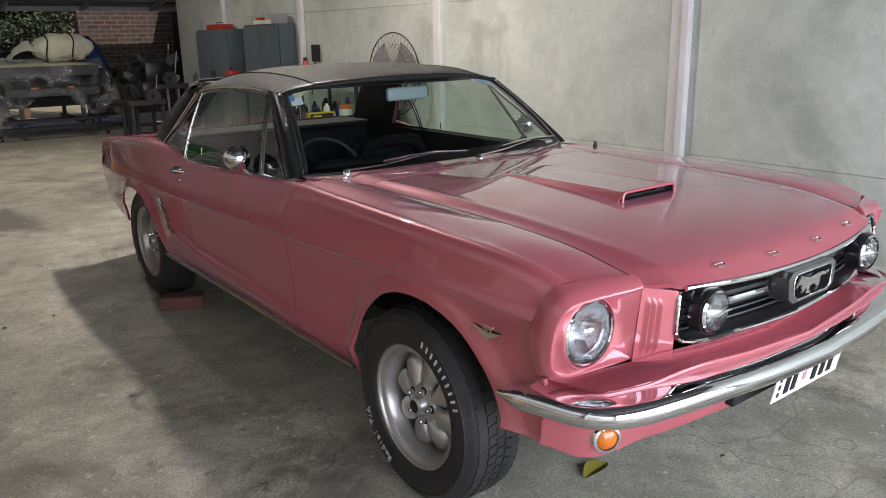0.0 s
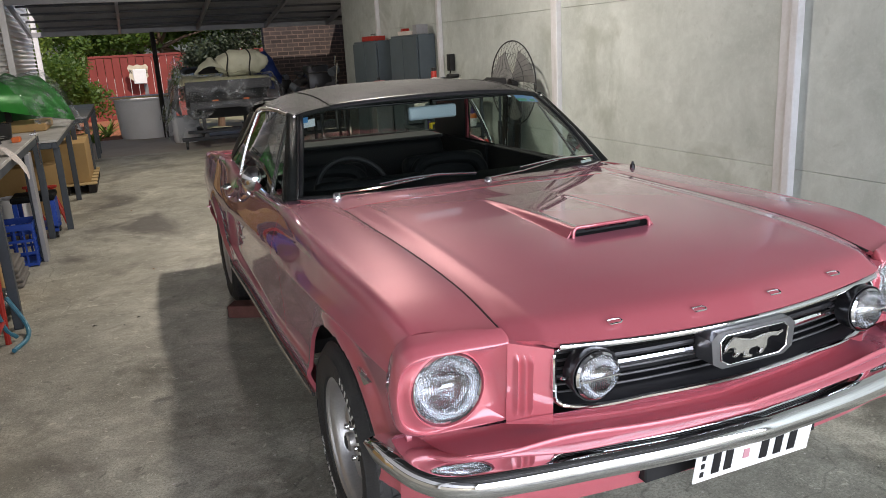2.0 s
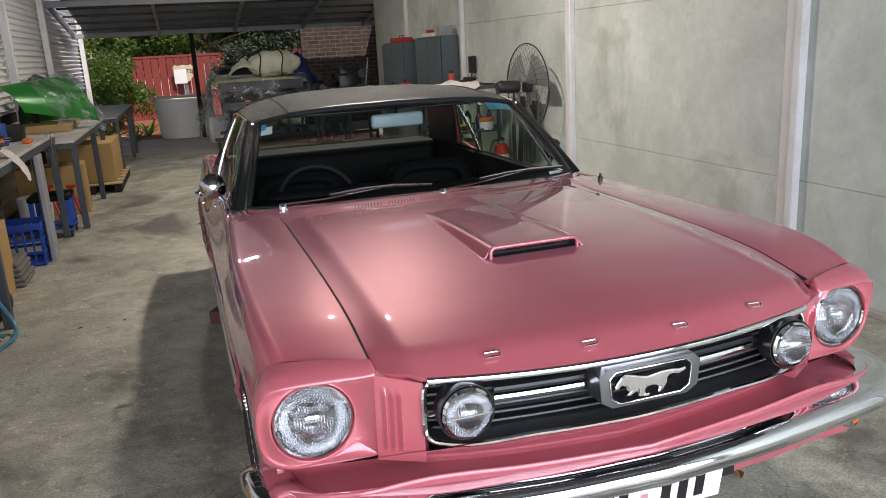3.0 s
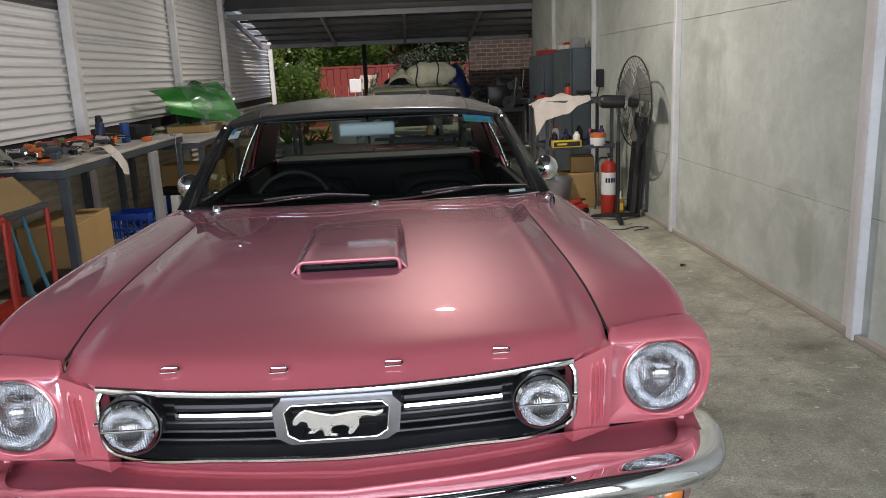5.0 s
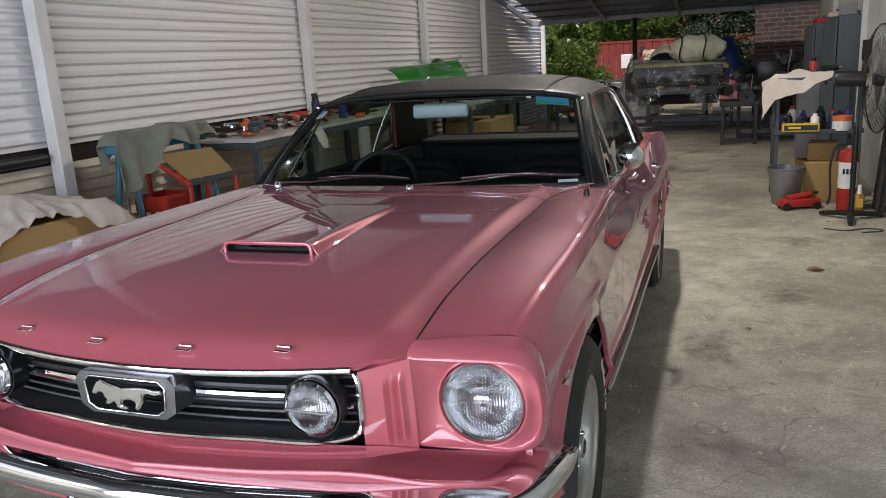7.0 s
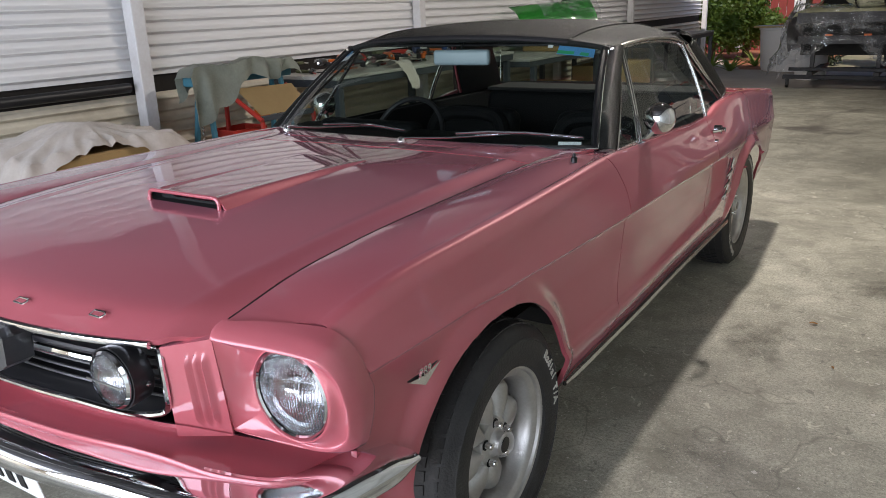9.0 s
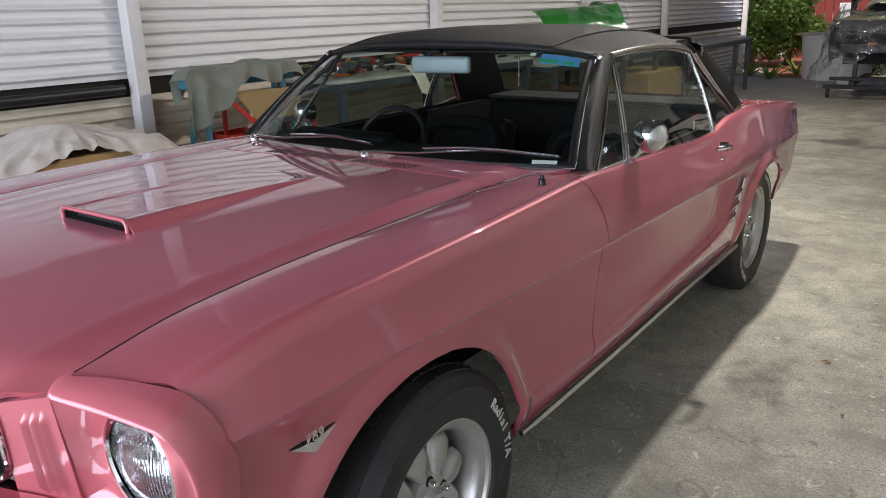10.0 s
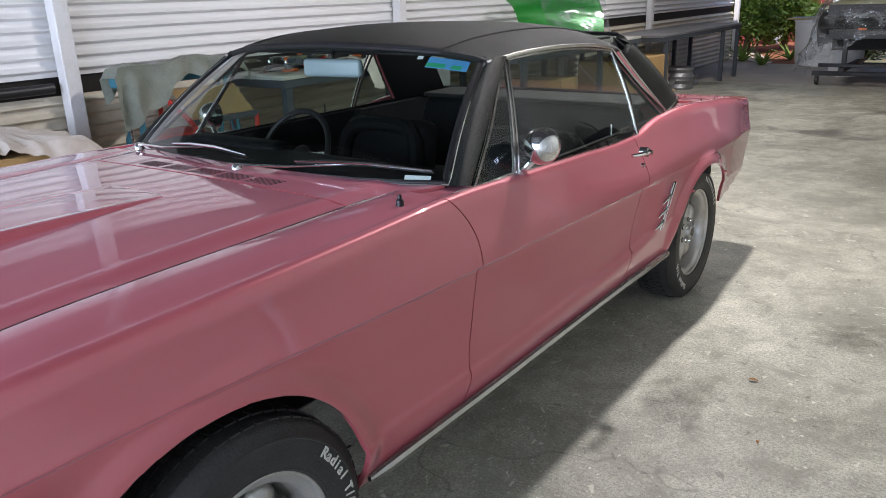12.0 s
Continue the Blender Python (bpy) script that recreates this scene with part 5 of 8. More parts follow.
    part("foot", tube_bm([(sx * 0.800, 1.035, 0.937), (sx * 0.806, 1.17, 0.934)], [0.016, 0.018], 12, flat=0.35), CHROME, mr)
    part("arm", tube_bm([(sx * 0.806, 1.08, 0.940), (sx * 0.835, 1.085, 0.965), (sx * 0.862, 1.095, 0.996)], [0.014, 0.010, 0.012], 10), CHROME, mr)
    ball = lathe_bm([(0.0, -0.062), (0.018, -0.060), (0.036, -0.050), (0.050, -0.032), (0.057, -0.010), (0.058, 0.010), (0.055, 0.016), (0.0, 0.012)], 36, "y")
    bmesh.ops.transform(ball, matrix=pose(sx * 0.868, 1.115, 1.026, -6, 0, sx * 12), verts=ball.verts)
    part("shell", ball, CHROME, mr, "round chrome shell")

# radio aerial stub
ae = new("aerial")
ae.parent = car
part("base", lathe_bm([(0.017, 0.0), (0.017, 0.006), (0.011, 0.010), (0.010, 0.026), (0.006, 0.030), (0.005, 0.040), (0.0, 0.041)], 18, "z", (0.735, 0.640, 0.936)), GRILLE_BLACK, ae)

# emblem ring with a plain running-animal shape
em = new("grille_emblem")
em.parent = car
ring = []
for x, z in ((-0.112, 0.047), (0.112, 0.047), (0.130, 0.030), (0.124, -0.030), (0.096, -0.047), (-0.096, -0.047), (-0.124, -0.030), (-0.130, 0.030)):
    ring.append(Vector((x, -0.842, 0.785 + z)))
rows = []
for k in range(9):
    p = ring[k % 8]
    c = Vector((0, -0.842, 0.785))
    q = c + (p - c) * 0.81
    rows.append([p + Vector((0, 0.060, 0)), p + Vector((0, 0.004, 0)), p, q + Vector((0, -0.001, 0)), q + Vector((0, 0.003, 0)), c + (p - c) * 0.77 + Vector((0, 0.05, 0))])
GUNMETAL = mat("satin_gunmetal", (0.20, 0.20, 0.21), 0.30, 0.9, 0.3, 20)
finish("ring", skin("ring", rows, GUNMETAL, car, core=False), GUNMETAL, em, "satin grey frame", sharp=25)
tube("ring_edge", [Vector((0, -0.842, 0.785)) + (p - Vector((0, -0.842, 0.785))) * 0.81 + Vector((0, -0.002, 0)) for p in ring], 0.0022, CHROME, em, "", 8, closed=True)
hb = bmesh.new()
HORSE = [(-0.088, 0.012), (-0.096, -0.002), (-0.090, -0.010), (-0.076, 0.002), (-0.064, -0.002), (-0.062, -0.014), (-0.052, -0.018), (-0.066, -0.028), (-0.052, -0.030), (-0.034, -0.018),
         (-0.030, -0.036), (-0.006, -0.040), (0.002, -0.034), (-0.016, -0.030), (-0.012, -0.014), (0.012, -0.012), (0.026, -0.020), (0.018, -0.034), (0.028, -0.038), (0.044, -0.016), (0.046, 0.004),
         (0.060, 0.008), (0.078, 0.004), (0.098, 0.012), (0.098, 0.020), (0.078, 0.016), (0.056, 0.020), (0.030, 0.020), (-0.010, 0.014), (-0.040, 0.022), (-0.066, 0.030), (-0.078, 0.024)]
f = hb.faces.new([hb.verts.new((x * 0.96, -0.844, 0.786 + z * 0.90)) for x, z in HORSE])
ext = bmesh.ops.extrude_face_region(hb, geom=[f])
bmesh.ops.translate(hb, vec=(0, 0.012, 0), verts=[g for g in ext["geom"] if isinstance(g, bmesh.types.BMVert)])
bmesh.ops.triangulate(hb, faces=hb.faces)
bmesh.ops.bevel(hb, geom=[e for e in hb.edges if len(e.link_faces) == 2 and e.calc_face_angle(0) > 1.2], offset=0.003, segments=2, affect="EDGES")
part("running_figure", hb, STEEL_TRIM, em, "plain cast chrome figure")

# four small bright marks on the bonnet's lip
for x in (-0.345, -0.118, 0.118, 0.345):
    y = hood_front(x) + 0.030
    z = hood_z(x, y) - 0.005
    mark = [(-0.017, 0.007, 0.006), (0.014, 0.007, 0.006), (0.018, 0.003, 0.005), (0.018, -0.003, 0.003), (0.014, -0.007, 0.001), (-0.017, -0.007, 0.001)]
    tube("lip_mark", [(x + a, y + b_, z + c) for a, b_, c in mark], 0.0022, CHROME, car, "small chrome mark", 8, closed=True)

# number plate with plain bars
plate = new("number_plate")
plate.parent = car
plate.matrix_local = pose(0.0, -0.862, 0.508, 10, 0, 0)
PLATE = mat("plate_white", (0.78, 0.78, 0.76), 0.35, 0, 0.3, 20)
box("blank", (0.372, 0.004, 0.100), (0, 0, 0), PLATE, plate, bevel=0.002)
for x, w_ in ((-0.122, 0.024), (-0.084, 0.024), (0.030, 0.025), (0.076, 0.025), (0.122, 0.025)):
    box("plain_bar", (w_, 0.003, 0.062), (x, -0.0035, 0), BLACK, plate, bevel=0.001)
for z in (-0.025, 0.0, 0.025):
    box("small_bar", (0.012, 0.002, 0.016), (-0.163, -0.003, z), BLACK, plate, bevel=0.001)
box("crest_mark", (0.020, 0.002, 0.028), (-0.028, -0.003, 0.0), mat("crest_grey_red", (0.45, 0.22, 0.25), 0.6), plate, bevel=0.001)
box("plate_bracket", (0.22, 0.04, 0.03), (0, 0.022, 0.02), DARK, plate)
# dark opening of the lower valance
box("valance_slot", (0.56, 0.06, 0.050), (0, -0.768, 0.482), DARK, car, "dark air slot")

# wipers
for x0, x1, x2 in ((-0.585, 0.020, -0.19), (0.045, 0.660, 0.43)):
    wp = new("wiper")
    wp.parent = car

    def on_glass(x, s, out):
        return screen_point(x / 0.70, s, out)
    p0 = Vector((x0, float(ws_base_y(abs(x0))) - 0.045, 0.957))
    part("pivot", lathe_bm([(0.018, 0.0), (0.016, 0.014), (0.010, 0.022), (0.0, 0.024)], 16, "z", p0), CHROME, wp)
    arm = [p0 + Vector((0, 0, 0.018)), on_glass(x0 + 0.18, 0.03, 0.030), on_glass(x2, 0.085, 0.024)]
    part("arm", tube_bm(arm, [0.008, 0.006, 0.004], 8, flat=0.6), CHROME, wp, "chrome arm")
    bl_ = [on_glass(x2 - 0.20, 0.075, 0.010), on_glass(x2 - 0.08, 0.095, 0.012), on_glass(x2 + 0.05, 0.100, 0.012), on_glass(x1, 0.075, 0.010)]
    part("blade_holder", tube_bm([p + Vector((0, -.006, .006)) for p in bl_], [0.003, 0.005, 0.005, 0.003], 8), CHROME, wp)
    part("blade", tube_bm(bl_, 0.004, 6), BLACK, wp, "black rubber blade")

# stickers on the windscreen
STICK_W = mat("sticker_white", (0.75, 0.78, 0.8), 0.5)
STICK_B = mat("sticker_blue", (0.10, 0.32, 0.62), 0.5)
STICK_G = mat("sticker_green", (0.03, 0.36, 0.16), 0.5)


def sticker(u0, u1, s0, s1, material, nm):
    rows_ = [[screen_point(u, s, -0.0035) for s in np.linspace(s0, s1, 3)] for u in np.linspace(u0, u1, 3)]
    finish(nm, skin("st", rows_, material, car), material, windscreen)


sticker(-0.96, -0.885, 0.80, 0.90, STICK_W, "registration_sticker")
sticker(-0.985, -0.93, 0.865, 0.94, STICK_B, "registration_sticker_edge")
sticker(0.72, 0.93, 0.86, 0.955, STICK_B, "tint_sticker")
sticker(0.72, 0.90, 0.87, 0.905, STICK_G, "green_sticker")
sticker(0.83, 0.93, 0.03, 0.065, STICK_W, "paper_label")
sticker(0.655, 0.685, 0.925, 0.955, STICK_W, "round_label")

# ---- interior
box("headlining", (1.14, 0.95, 0.012), (0, 1.80, 1.262), BLACK, car)
dash = bmesh.new()
rows = []
for u in np.linspace(-1, 1, 25):
    x = u * 0.70
    y0 = float(ws_base_y(abs(x))) + 0.02
    rows.append([(x, y0, 0.948), (x, y0 + 0.14, 0.955), (x, max(y0 + 0.22, 1.05), 0.945), (x, max(y0 + 0.23, 1.06), 0.92), (x, 1.06, 0.80), (x, 1.00, 0.66)])
finish("dashboard", skin("dash", rows, SEAT_VINYL, car, core=False), SEAT_VINYL, car, "black padded dashboard")
box("instrument_hood", (0.50, 0.10, 0.08), (-0.36, 1.03, 0.935), SEAT_VINYL, car, bevel=0.03, seg=3)
sw = new("steering_wheel")
sw.parent = car
sw.matrix_local = pose(-0.36, 1.31, 0.862, 62, 0, 0)
ringp = [(0.18 * math.cos(a), 0.18 * math.sin(a), 0) for a in np.linspace(0, math.tau, 40, endpoint=False)]
part("rim", tube_bm(ringp, 0.0115, 10, closed=True), BLACK, sw, "thin black rim")
for a in (0.1, math.pi - 0.1, -math.pi / 2):
    part("spoke", tube_bm([(0, 0, -0.03), (0.187 * math.cos(a), 0.187 * math.sin(a), 0)], 0.008, 8, flat=0.5), STEEL_TRIM, sw)
part("boss", lathe_bm([(0, -0.015), (0.035, -0.018), (0.05, -0.04), (0.03, -0.08)], 24, "z"), BLACK, sw)
part("column", tube_bm([(0, 0, -0.05), (0, 0, -0.35)], 0.025, 12), BLACK, sw)


def seat(x):
    st = new("front_seat")
    st.parent = car
    st.location = (x, 0, 0)
    cu = box_bm((0.50, 0.50, 0.16), (0, 1.62, 0.56), 0.06, seg=4)
    part("cushion", cu, SEAT_VINYL, st)
    bk = box_bm((0.50, 0.13, 0.40), (0, 1.90, 0.72), 0.055, seg=4, rot=(-14, 0, 0))
    part("backrest", bk, SEAT_VINYL, st)
    bolster = [(-0.20, 1.80, 0.58), (-0.215, 1.825, 0.72), (-0.19, 1.855, 0.85), (-0.10, 1.875, 0.89), (0.10, 1.875, 0.89), (0.19, 1.855, 0.85), (0.215, 1.825, 0.72), (0.20, 1.80, 0.58)]
    pts = [tuple(p) for p in dense(bolster, 4)]
    part("bolster", tube_bm(pts, 0.038, 10), SEAT_VINYL, st, "padded black roll")


seat(-0.36)
seat(0.36)
box("rear_seat_back", (1.22, 0.14, 0.46), (0, 2.50, 0.715), SEAT_VINYL, car, bevel=0.05, rot=(-20, 0, 0), seg=3)
box("rear_seat_cushion", (1.22, 0.46, 0.16), (0, 2.26, 0.52), SEAT_VINYL, car, bevel=0.05, seg=3)
box("parcel_shelf", (1.22, 0.28, 0.02), (0, 2.655, 0.945), DARK, car)
box("console", (0.20, 0.6, 0.14), (0, 1.45, 0.52), SEAT_VINYL, car, bevel=0.03, seg=2)
for sx in (-1, 1):
    rows = [[(sx * x, y, z) for x, z in ((0.742, 0.925), (0.735, 0.80), (0.728, 0.45))] for y in np.linspace(2.02, 3.0, 6)]
    finish("inner_panel", skin("in", rows, SEAT_VINYL, car, core=False), SEAT_VINYL, car)
    rows = [[(sx * x, y, z) for x, z in ((0.758, 0.922), (0.742, 0.905), (0.738, 0.45))] for y in np.linspace(0.85, 2.03, 6)]
    finish("inner_door", skin("in", rows, SEAT_VINYL, car, core=False), SEAT_VINYL, doors[0 if sx > 0 else 1])
    rows = []
    for s in np.linspace(0, 1, 9):
        f0, r0 = sail_front(s), sail_rear(s)
        w0 = Vector((0.634 + 0.126 * s, 2.155 + 0.285 * s ** 1.1, 1.205 - 0.282 * s))
        rows.append([Vector((sx * (p.x - 0.022), p.y, p.z - 0.01)) for p in (w0, f0, r0)])
    finish("pillar_lining", skin("in", rows, BLACK, car, core=False), BLACK, car)
    tube("lock_button", [(sx * 0.752, 1.90, 0.925), (sx * 0.750, 1.90, 0.965)], 0.004, CHROME, doors[0 if sx > 0 else 1], "", 8)
# mirror inside; daylight reflected by its chrome back is put into the colour
im = new("rear_view_mirror")
im.parent = car
im.matrix_local = pose(0.012, 1.175, 1.222, 0, 0, 6)
part("shell", box_bm((0.25, 0.030, 0.062), (0, 0.012, 0), 0.022, seg=4), mat("daylit_blue_backing", (0.26, 0.32, 0.35), 0.3), im, "backing coloured with the blue daylight it reflects")
part("mirror_glass", box_bm((0.225, 0.004, 0.046), (0, 0.028, 0), 0.001), CHROME, im, "mirror glass")
part("stalk", tube_bm([(0, 0.01, 0.02), (0.0, 0.03, 0.075)], 0.007, 8), CHROME, im)

# ---------------------------------------------------------------- cloth helper
def cloth_bm(fn, nu, nv, seed=1, amp=0.01, freq=6.0):
    """A draped sheet from fn(u, v), crumpled by noise."""
    bm = bmesh.new()
    g = []
    for i in range(nu + 1):
        row = []
        for j in range(nv + 1):
            p = Vector(fn(i / nu, j / nv))
            n = noise.noise_vector(p * freq + Vector((seed * 7.1, seed * 3.3, 0)))
            n2 = noise.noise_vector(p * freq * 2.7 + Vector((seed, 0, seed)))
            row.append(bm.verts.new(p + n * amp + n2 * amp * 0.4))
        g.append(row)
    for i in range(nu):
        for j in range(nv):
            bm.faces.new((g[i][j], g[i + 1][j], g[i + 1][j + 1], g[i][j + 1]))
    return bm


def thing(name, at, label, category, group="", rz=0.0):
    return empty(name, pose(*at, 0, 0, rz), label, category, group)


# ---------------------------------------------------------------- things along the corrugated wall
PALE_TOP = mat("pale_bench_top", (0.50, 0.49, 0.46), 0.5, 0, 0.7, 3, 0.1, 60, colour2=(0.25, 0.23, 0.20))


def bench(y0, y1, x0, x1, z, label, legs, top=None):
    b = thing("workbench", ((x0 + x1) / 2, (y0 + y1) / 2, 0), label, "workbench", "workbenches along the wall")
    L, D = y1 - y0, x1 - x0
    box("worktop", (D, L, 0.025), (0, 0, z - 0.0125), top or PALE_TOP, b, bevel=0.003)
    box("front_rail", (0.05, L - 0.01, 0.055), (D / 2 - 0.03, 0, z - 0.054), STEEL_GREY, b, bevel=0.004)
    box("back_rail", (0.05, L - 0.01, 0.055), (-D / 2 + 0.03, 0, z - 0.054), STEEL_GREY, b, bevel=0.004)
    for s in (-1, 1):
        box("end_rail", (D - 0.11, 0.05, 0.055), (0, s * (L / 2 - 0.03), z - 0.054), STEEL_GREY, b, bevel=0.004)
    for ly in legs:
        yy = ly - (y0 + y1) / 2
        for xx in (D / 2 - 0.03, -D / 2 + 0.03):
            box("leg", (0.055, 0.06, z - 0.083), (xx, yy, (z - 0.083) / 2), STEEL_GREY, b, bevel=0.004)
    return b


tool_bench = bench(2.82, 5.60, -2.72, -2.06, 0.955, "steel-framed workbench strewn with tools by the corrugated wall", (2.87, 4.66, 5.5))
part("leg_panel", box_bm((0.035, 0.19, 0.868), (0.315, 0.45, 0.434), 0.004), POST_GREY, tool_bench, "bare metal leg panel")
bench(5.70, 8.70, -2.72, -1.93, 0.87, "steel-framed workbench carrying a wrapped car panel", (5.85, 7.58, 8.6))
bench(9.10, 12.55, -2.62, -1.80, 0.85, "dark steel bench at the open end of the shed", (9.3, 11.70, 12.45), IRON_GREY)

# tools and clutter on the first bench
rt = random.Random(21)
TOOL_MATS = [mat("orange_plastic", (0.62, 0.13, 0.02), 0.45, 0, 0.3, 20), BLACK_PLASTIC, BLACK_PLASTIC, STEEL_GREY, RED_PAINT, STEEL_TRIM, mat("olive_plastic", (0.10, 0.11, 0.05), 0.5, 0, 0.3, 20)]


def hand_tool(x, y, z, a, kind, material, second):
    t = thing("hand_tool", (x, y, z), "small workshop hand tool lying on the bench", "tool", "tools on the bench", a)
    t.scale = (0.78, 0.78, 0.78)
    if kind == 0:
        part("handle", tube_bm([(-0.08, 0, 0.018), (0.0, 0, 0.020), (0.07, 0, 0.018)], [0.014, 0.018, 0.013], 10), material, t)
        part("shank", tube_bm([(0.07, 0, 0.018), (0.19, 0, 0.014)], 0.005, 8), second, t)
    elif kind == 1:
        part("body", tube_bm([(-0.09, 0, 0.065), (0.10, 0, 0.065)], [0.034, 0.028], 14), material, t)
        part("grip", tube_bm([(-0.05, 0, 0.05), (-0.075, 0.09, 0.028)], [0.024, 0.022], 10), material, t)
        part("battery", box_bm((0.08, 0.05, 0.055), (-0.08, 0.11, 0.028), 0.008), second, t)
        part("chuck", tube_bm([(0.10, 0, 0.065), (0.14, 0, 0.065)], [0.018, 0.012], 12), STEEL_TRIM, t)
    else:
        part("jaw", box_bm((0.16, 0.022, 0.03), (0, 0, 0.016), 0.004), material, t)
        part("bar", tube_bm([(-0.08, 0.02, 0.014), (-0.06, 0.12, 0.014)], 0.007, 8), second, t)
        part("screw", tube_bm([(0.05, -0.01, 0.02), (0.05, 0.09, 0.02)], 0.008, 8), second, t)


for k in range(52):
    y = 2.95 + 1.35 * rt.random() ** 1.2
    hand_tool(-2.62 + 0.46 * rt.random(), y, 0.9555 + 0.035 * (k % 3), rt.uniform(0, 360), k % 3, TOOL_MATS[k % 7], TOOL_MATS[(k * 3 + 1) % 7])
for k, y in enumerate((4.9, 5.25, 5.42)):
    hand_tool(-2.55 + 0.12 * k, y, 0.9555, 40 * k, (k + 1) % 3, TOOL_MATS[k], TOOL_MATS[5])

rag = thing("rag", (-2.2, 3.72, 0.955), "white cotton rag hanging over the bench edge", "rag")
part("cloth", cloth_bm(lambda u, v: ((0.20 * u if u < 0.6 else 0.12 + 0.09 * min(1, (u - 0.6) * 4)) + 0.0, (v - 0.5) * (0.26 - 0.15 * u), 0.03 + 0.02 * math.sin(5 * u) if u < 0.6 else 0.03 - 0.5 * (u - 0.6)), 18, 14, 4, 0.018, 9), CLOTH_WHITE, rag)
rag2 = thing("rag", (-2.45, 4.05, 0.955), "crumpled white cotton rag on the bench", "rag")
part("cloth", cloth_bm(lambda u, v: ((u - 0.5) * 0.34, (v - 0.5) * 0.42, 0.06 * math.sin(math.pi * u) * math.sin(math.pi * v) + 0.02), 16, 16, 9, 0.03, 9), CLOTH_WHITE, rag2)

bt = thing("drink_bottle", (-2.36, 4.29, 0.9552), "navy metal drink bottle with a spouted cap", "bottle")
part("body", lathe_bm([(0.0, 0), (0.036, 0.0), (0.038, 0.006), (0.038, 0.185), (0.030, 0.20), (0.027, 0.205)], 28), NAVY, bt)
part("cap", lathe_bm([(0.030, 0.205), (0.031, 0.235), (0.022, 0.245), (0.020, 0.262), (0.0, 0.264)], 24), BLACK_PLASTIC, bt)
part("spout", tube_bm([(0.0, -0.02, 0.245), (0.0, -0.055, 0.25)], 0.010, 10), BLACK_PLASTIC, bt)
cu = thing("tumbler", (-2.30, 4.69, 0.9552), "tall navy tumbler on the bench", "cup")
part("body", lathe_bm([(0.0, 0.0), (0.033, 0.0), (0.036, 0.01), (0.040, 0.175), (0.037, 0.175), (0.033, 0.02), (0, 0.015)], 28), mat("blue_metal_cup", (0.02, 0.06, 0.22), 0.35, 0, 0.3, 10), cu)
bk = thing("black_tub", (-2.32, 5.08, 0.9552), "black plastic tub with small parts", "tub")
part("shell", lathe_bm([(0.0, 0.0), (0.10, 0.0), (0.115, 0.02), (0.125, 0.13), (0.12, 0.13), (0.105, 0.02), (0, 0.012)], 24), BLACK_PLASTIC, bk)
sb = thing("sanding_block", (-2.14, 4.75, 0.9552), "orange sanding block on the bench edge", "block")
part("block", box_bm((0.06, 0.11, 0.04), (0, 0, 0.02), 0.006), TOOL_MATS[0], sb)
tk = thing("clamp_rod", (-2.075, 5.3, 0.0), "thin steel clamp hanging from the bench edge", "clamp")
part("rod", tube_bm([(0.02, 0, 0.70), (0.02, 0, 1.0)], 0.005, 8), STEEL_TRIM, tk)
part("foot", box_bm((0.05, 0.03, 0.02), (0.0, 0, 0.966), 0.003), STEEL_TRIM, tk)

# wrapped green panel
GREEN = mat("green_car_paint", (0.04, 0.40, 0.06), 0.3, 0.1, 0.3, 8, coat=0.6)
gpan = thing("car_panel", (-2.3, 7.2, 0.8705), "bright green car panel under clear plastic on the bench", "car panel")


def green_fn(u, v):
    tl, tr_, br_, bl_ = (-0.41, -0.50, 0.51), (0.10, 0.70, 0.57), (0.46, 0.22, 0.05), (-0.15, -0.62, 0.24)
    p = [(tl[c] * (1 - u) + tr_[c] * u) * (1 - v) + (bl_[c] * (1 - u) + br_[c] * u) * v for c in range(3)]
    b_ = math.sin(math.pi * v) * 0.07
    return (p[0] + b_ * 0.6, p[1] - b_ * 0.5, p[2] + b_ * 0.5)


gb_ = cloth_bm(green_fn, 24, 16, 3, 0.006, 2)
bmesh.ops.solidify(gb_, geom=gb_.faces[:], thickness=0.02)
part("panel", gb_, GREEN, gpan)
part("prop", box_bm((0.5, 0.9, 0.08), (-0.05, 0.1, 0.04), 0.01), CARD, gpan)
part("rear_prop", box_bm((0.06, 0.06, 0.44), (-0.20, 0.25, 0.22), 0.006), TIMBER_DARK, gpan)


def green_film(u, v):
    p = green_fn(0.30 + 0.72 * u, 1.18 * v - 0.05)
    flow = max(0.0, v - 0.6) * 0.35
    return (p[0] + 0.035 + 0.25 * flow, p[1] - 0.02 + 0.5 * flow * u, p[2] + 0.03 - 0.5 * flow)


film = part("plastic_film", cloth_bm(green_film, 26, 22, 6, 0.03, 4), FILM, gpan, "clear crumpled plastic sheet")
nb = thing("tyre_cover", (-2.50, 7.95, 0.8705), "dark green cloth bundle on the bench", "bundle")
part("cloth", cloth_bm(lambda u, v: (0.26 * math.cos(math.pi * u) * math.sin(math.pi * v), 0.30 * math.cos(math.pi * v), 0.60 * math.sin(math.pi * u) * math.sin(math.pi * v)), 20, 16, 5, 0.04, 5), mat("dark_green_cloth", (0.02, 0.09, 0.03), 0.9, 0, 0.5, 9), nb)

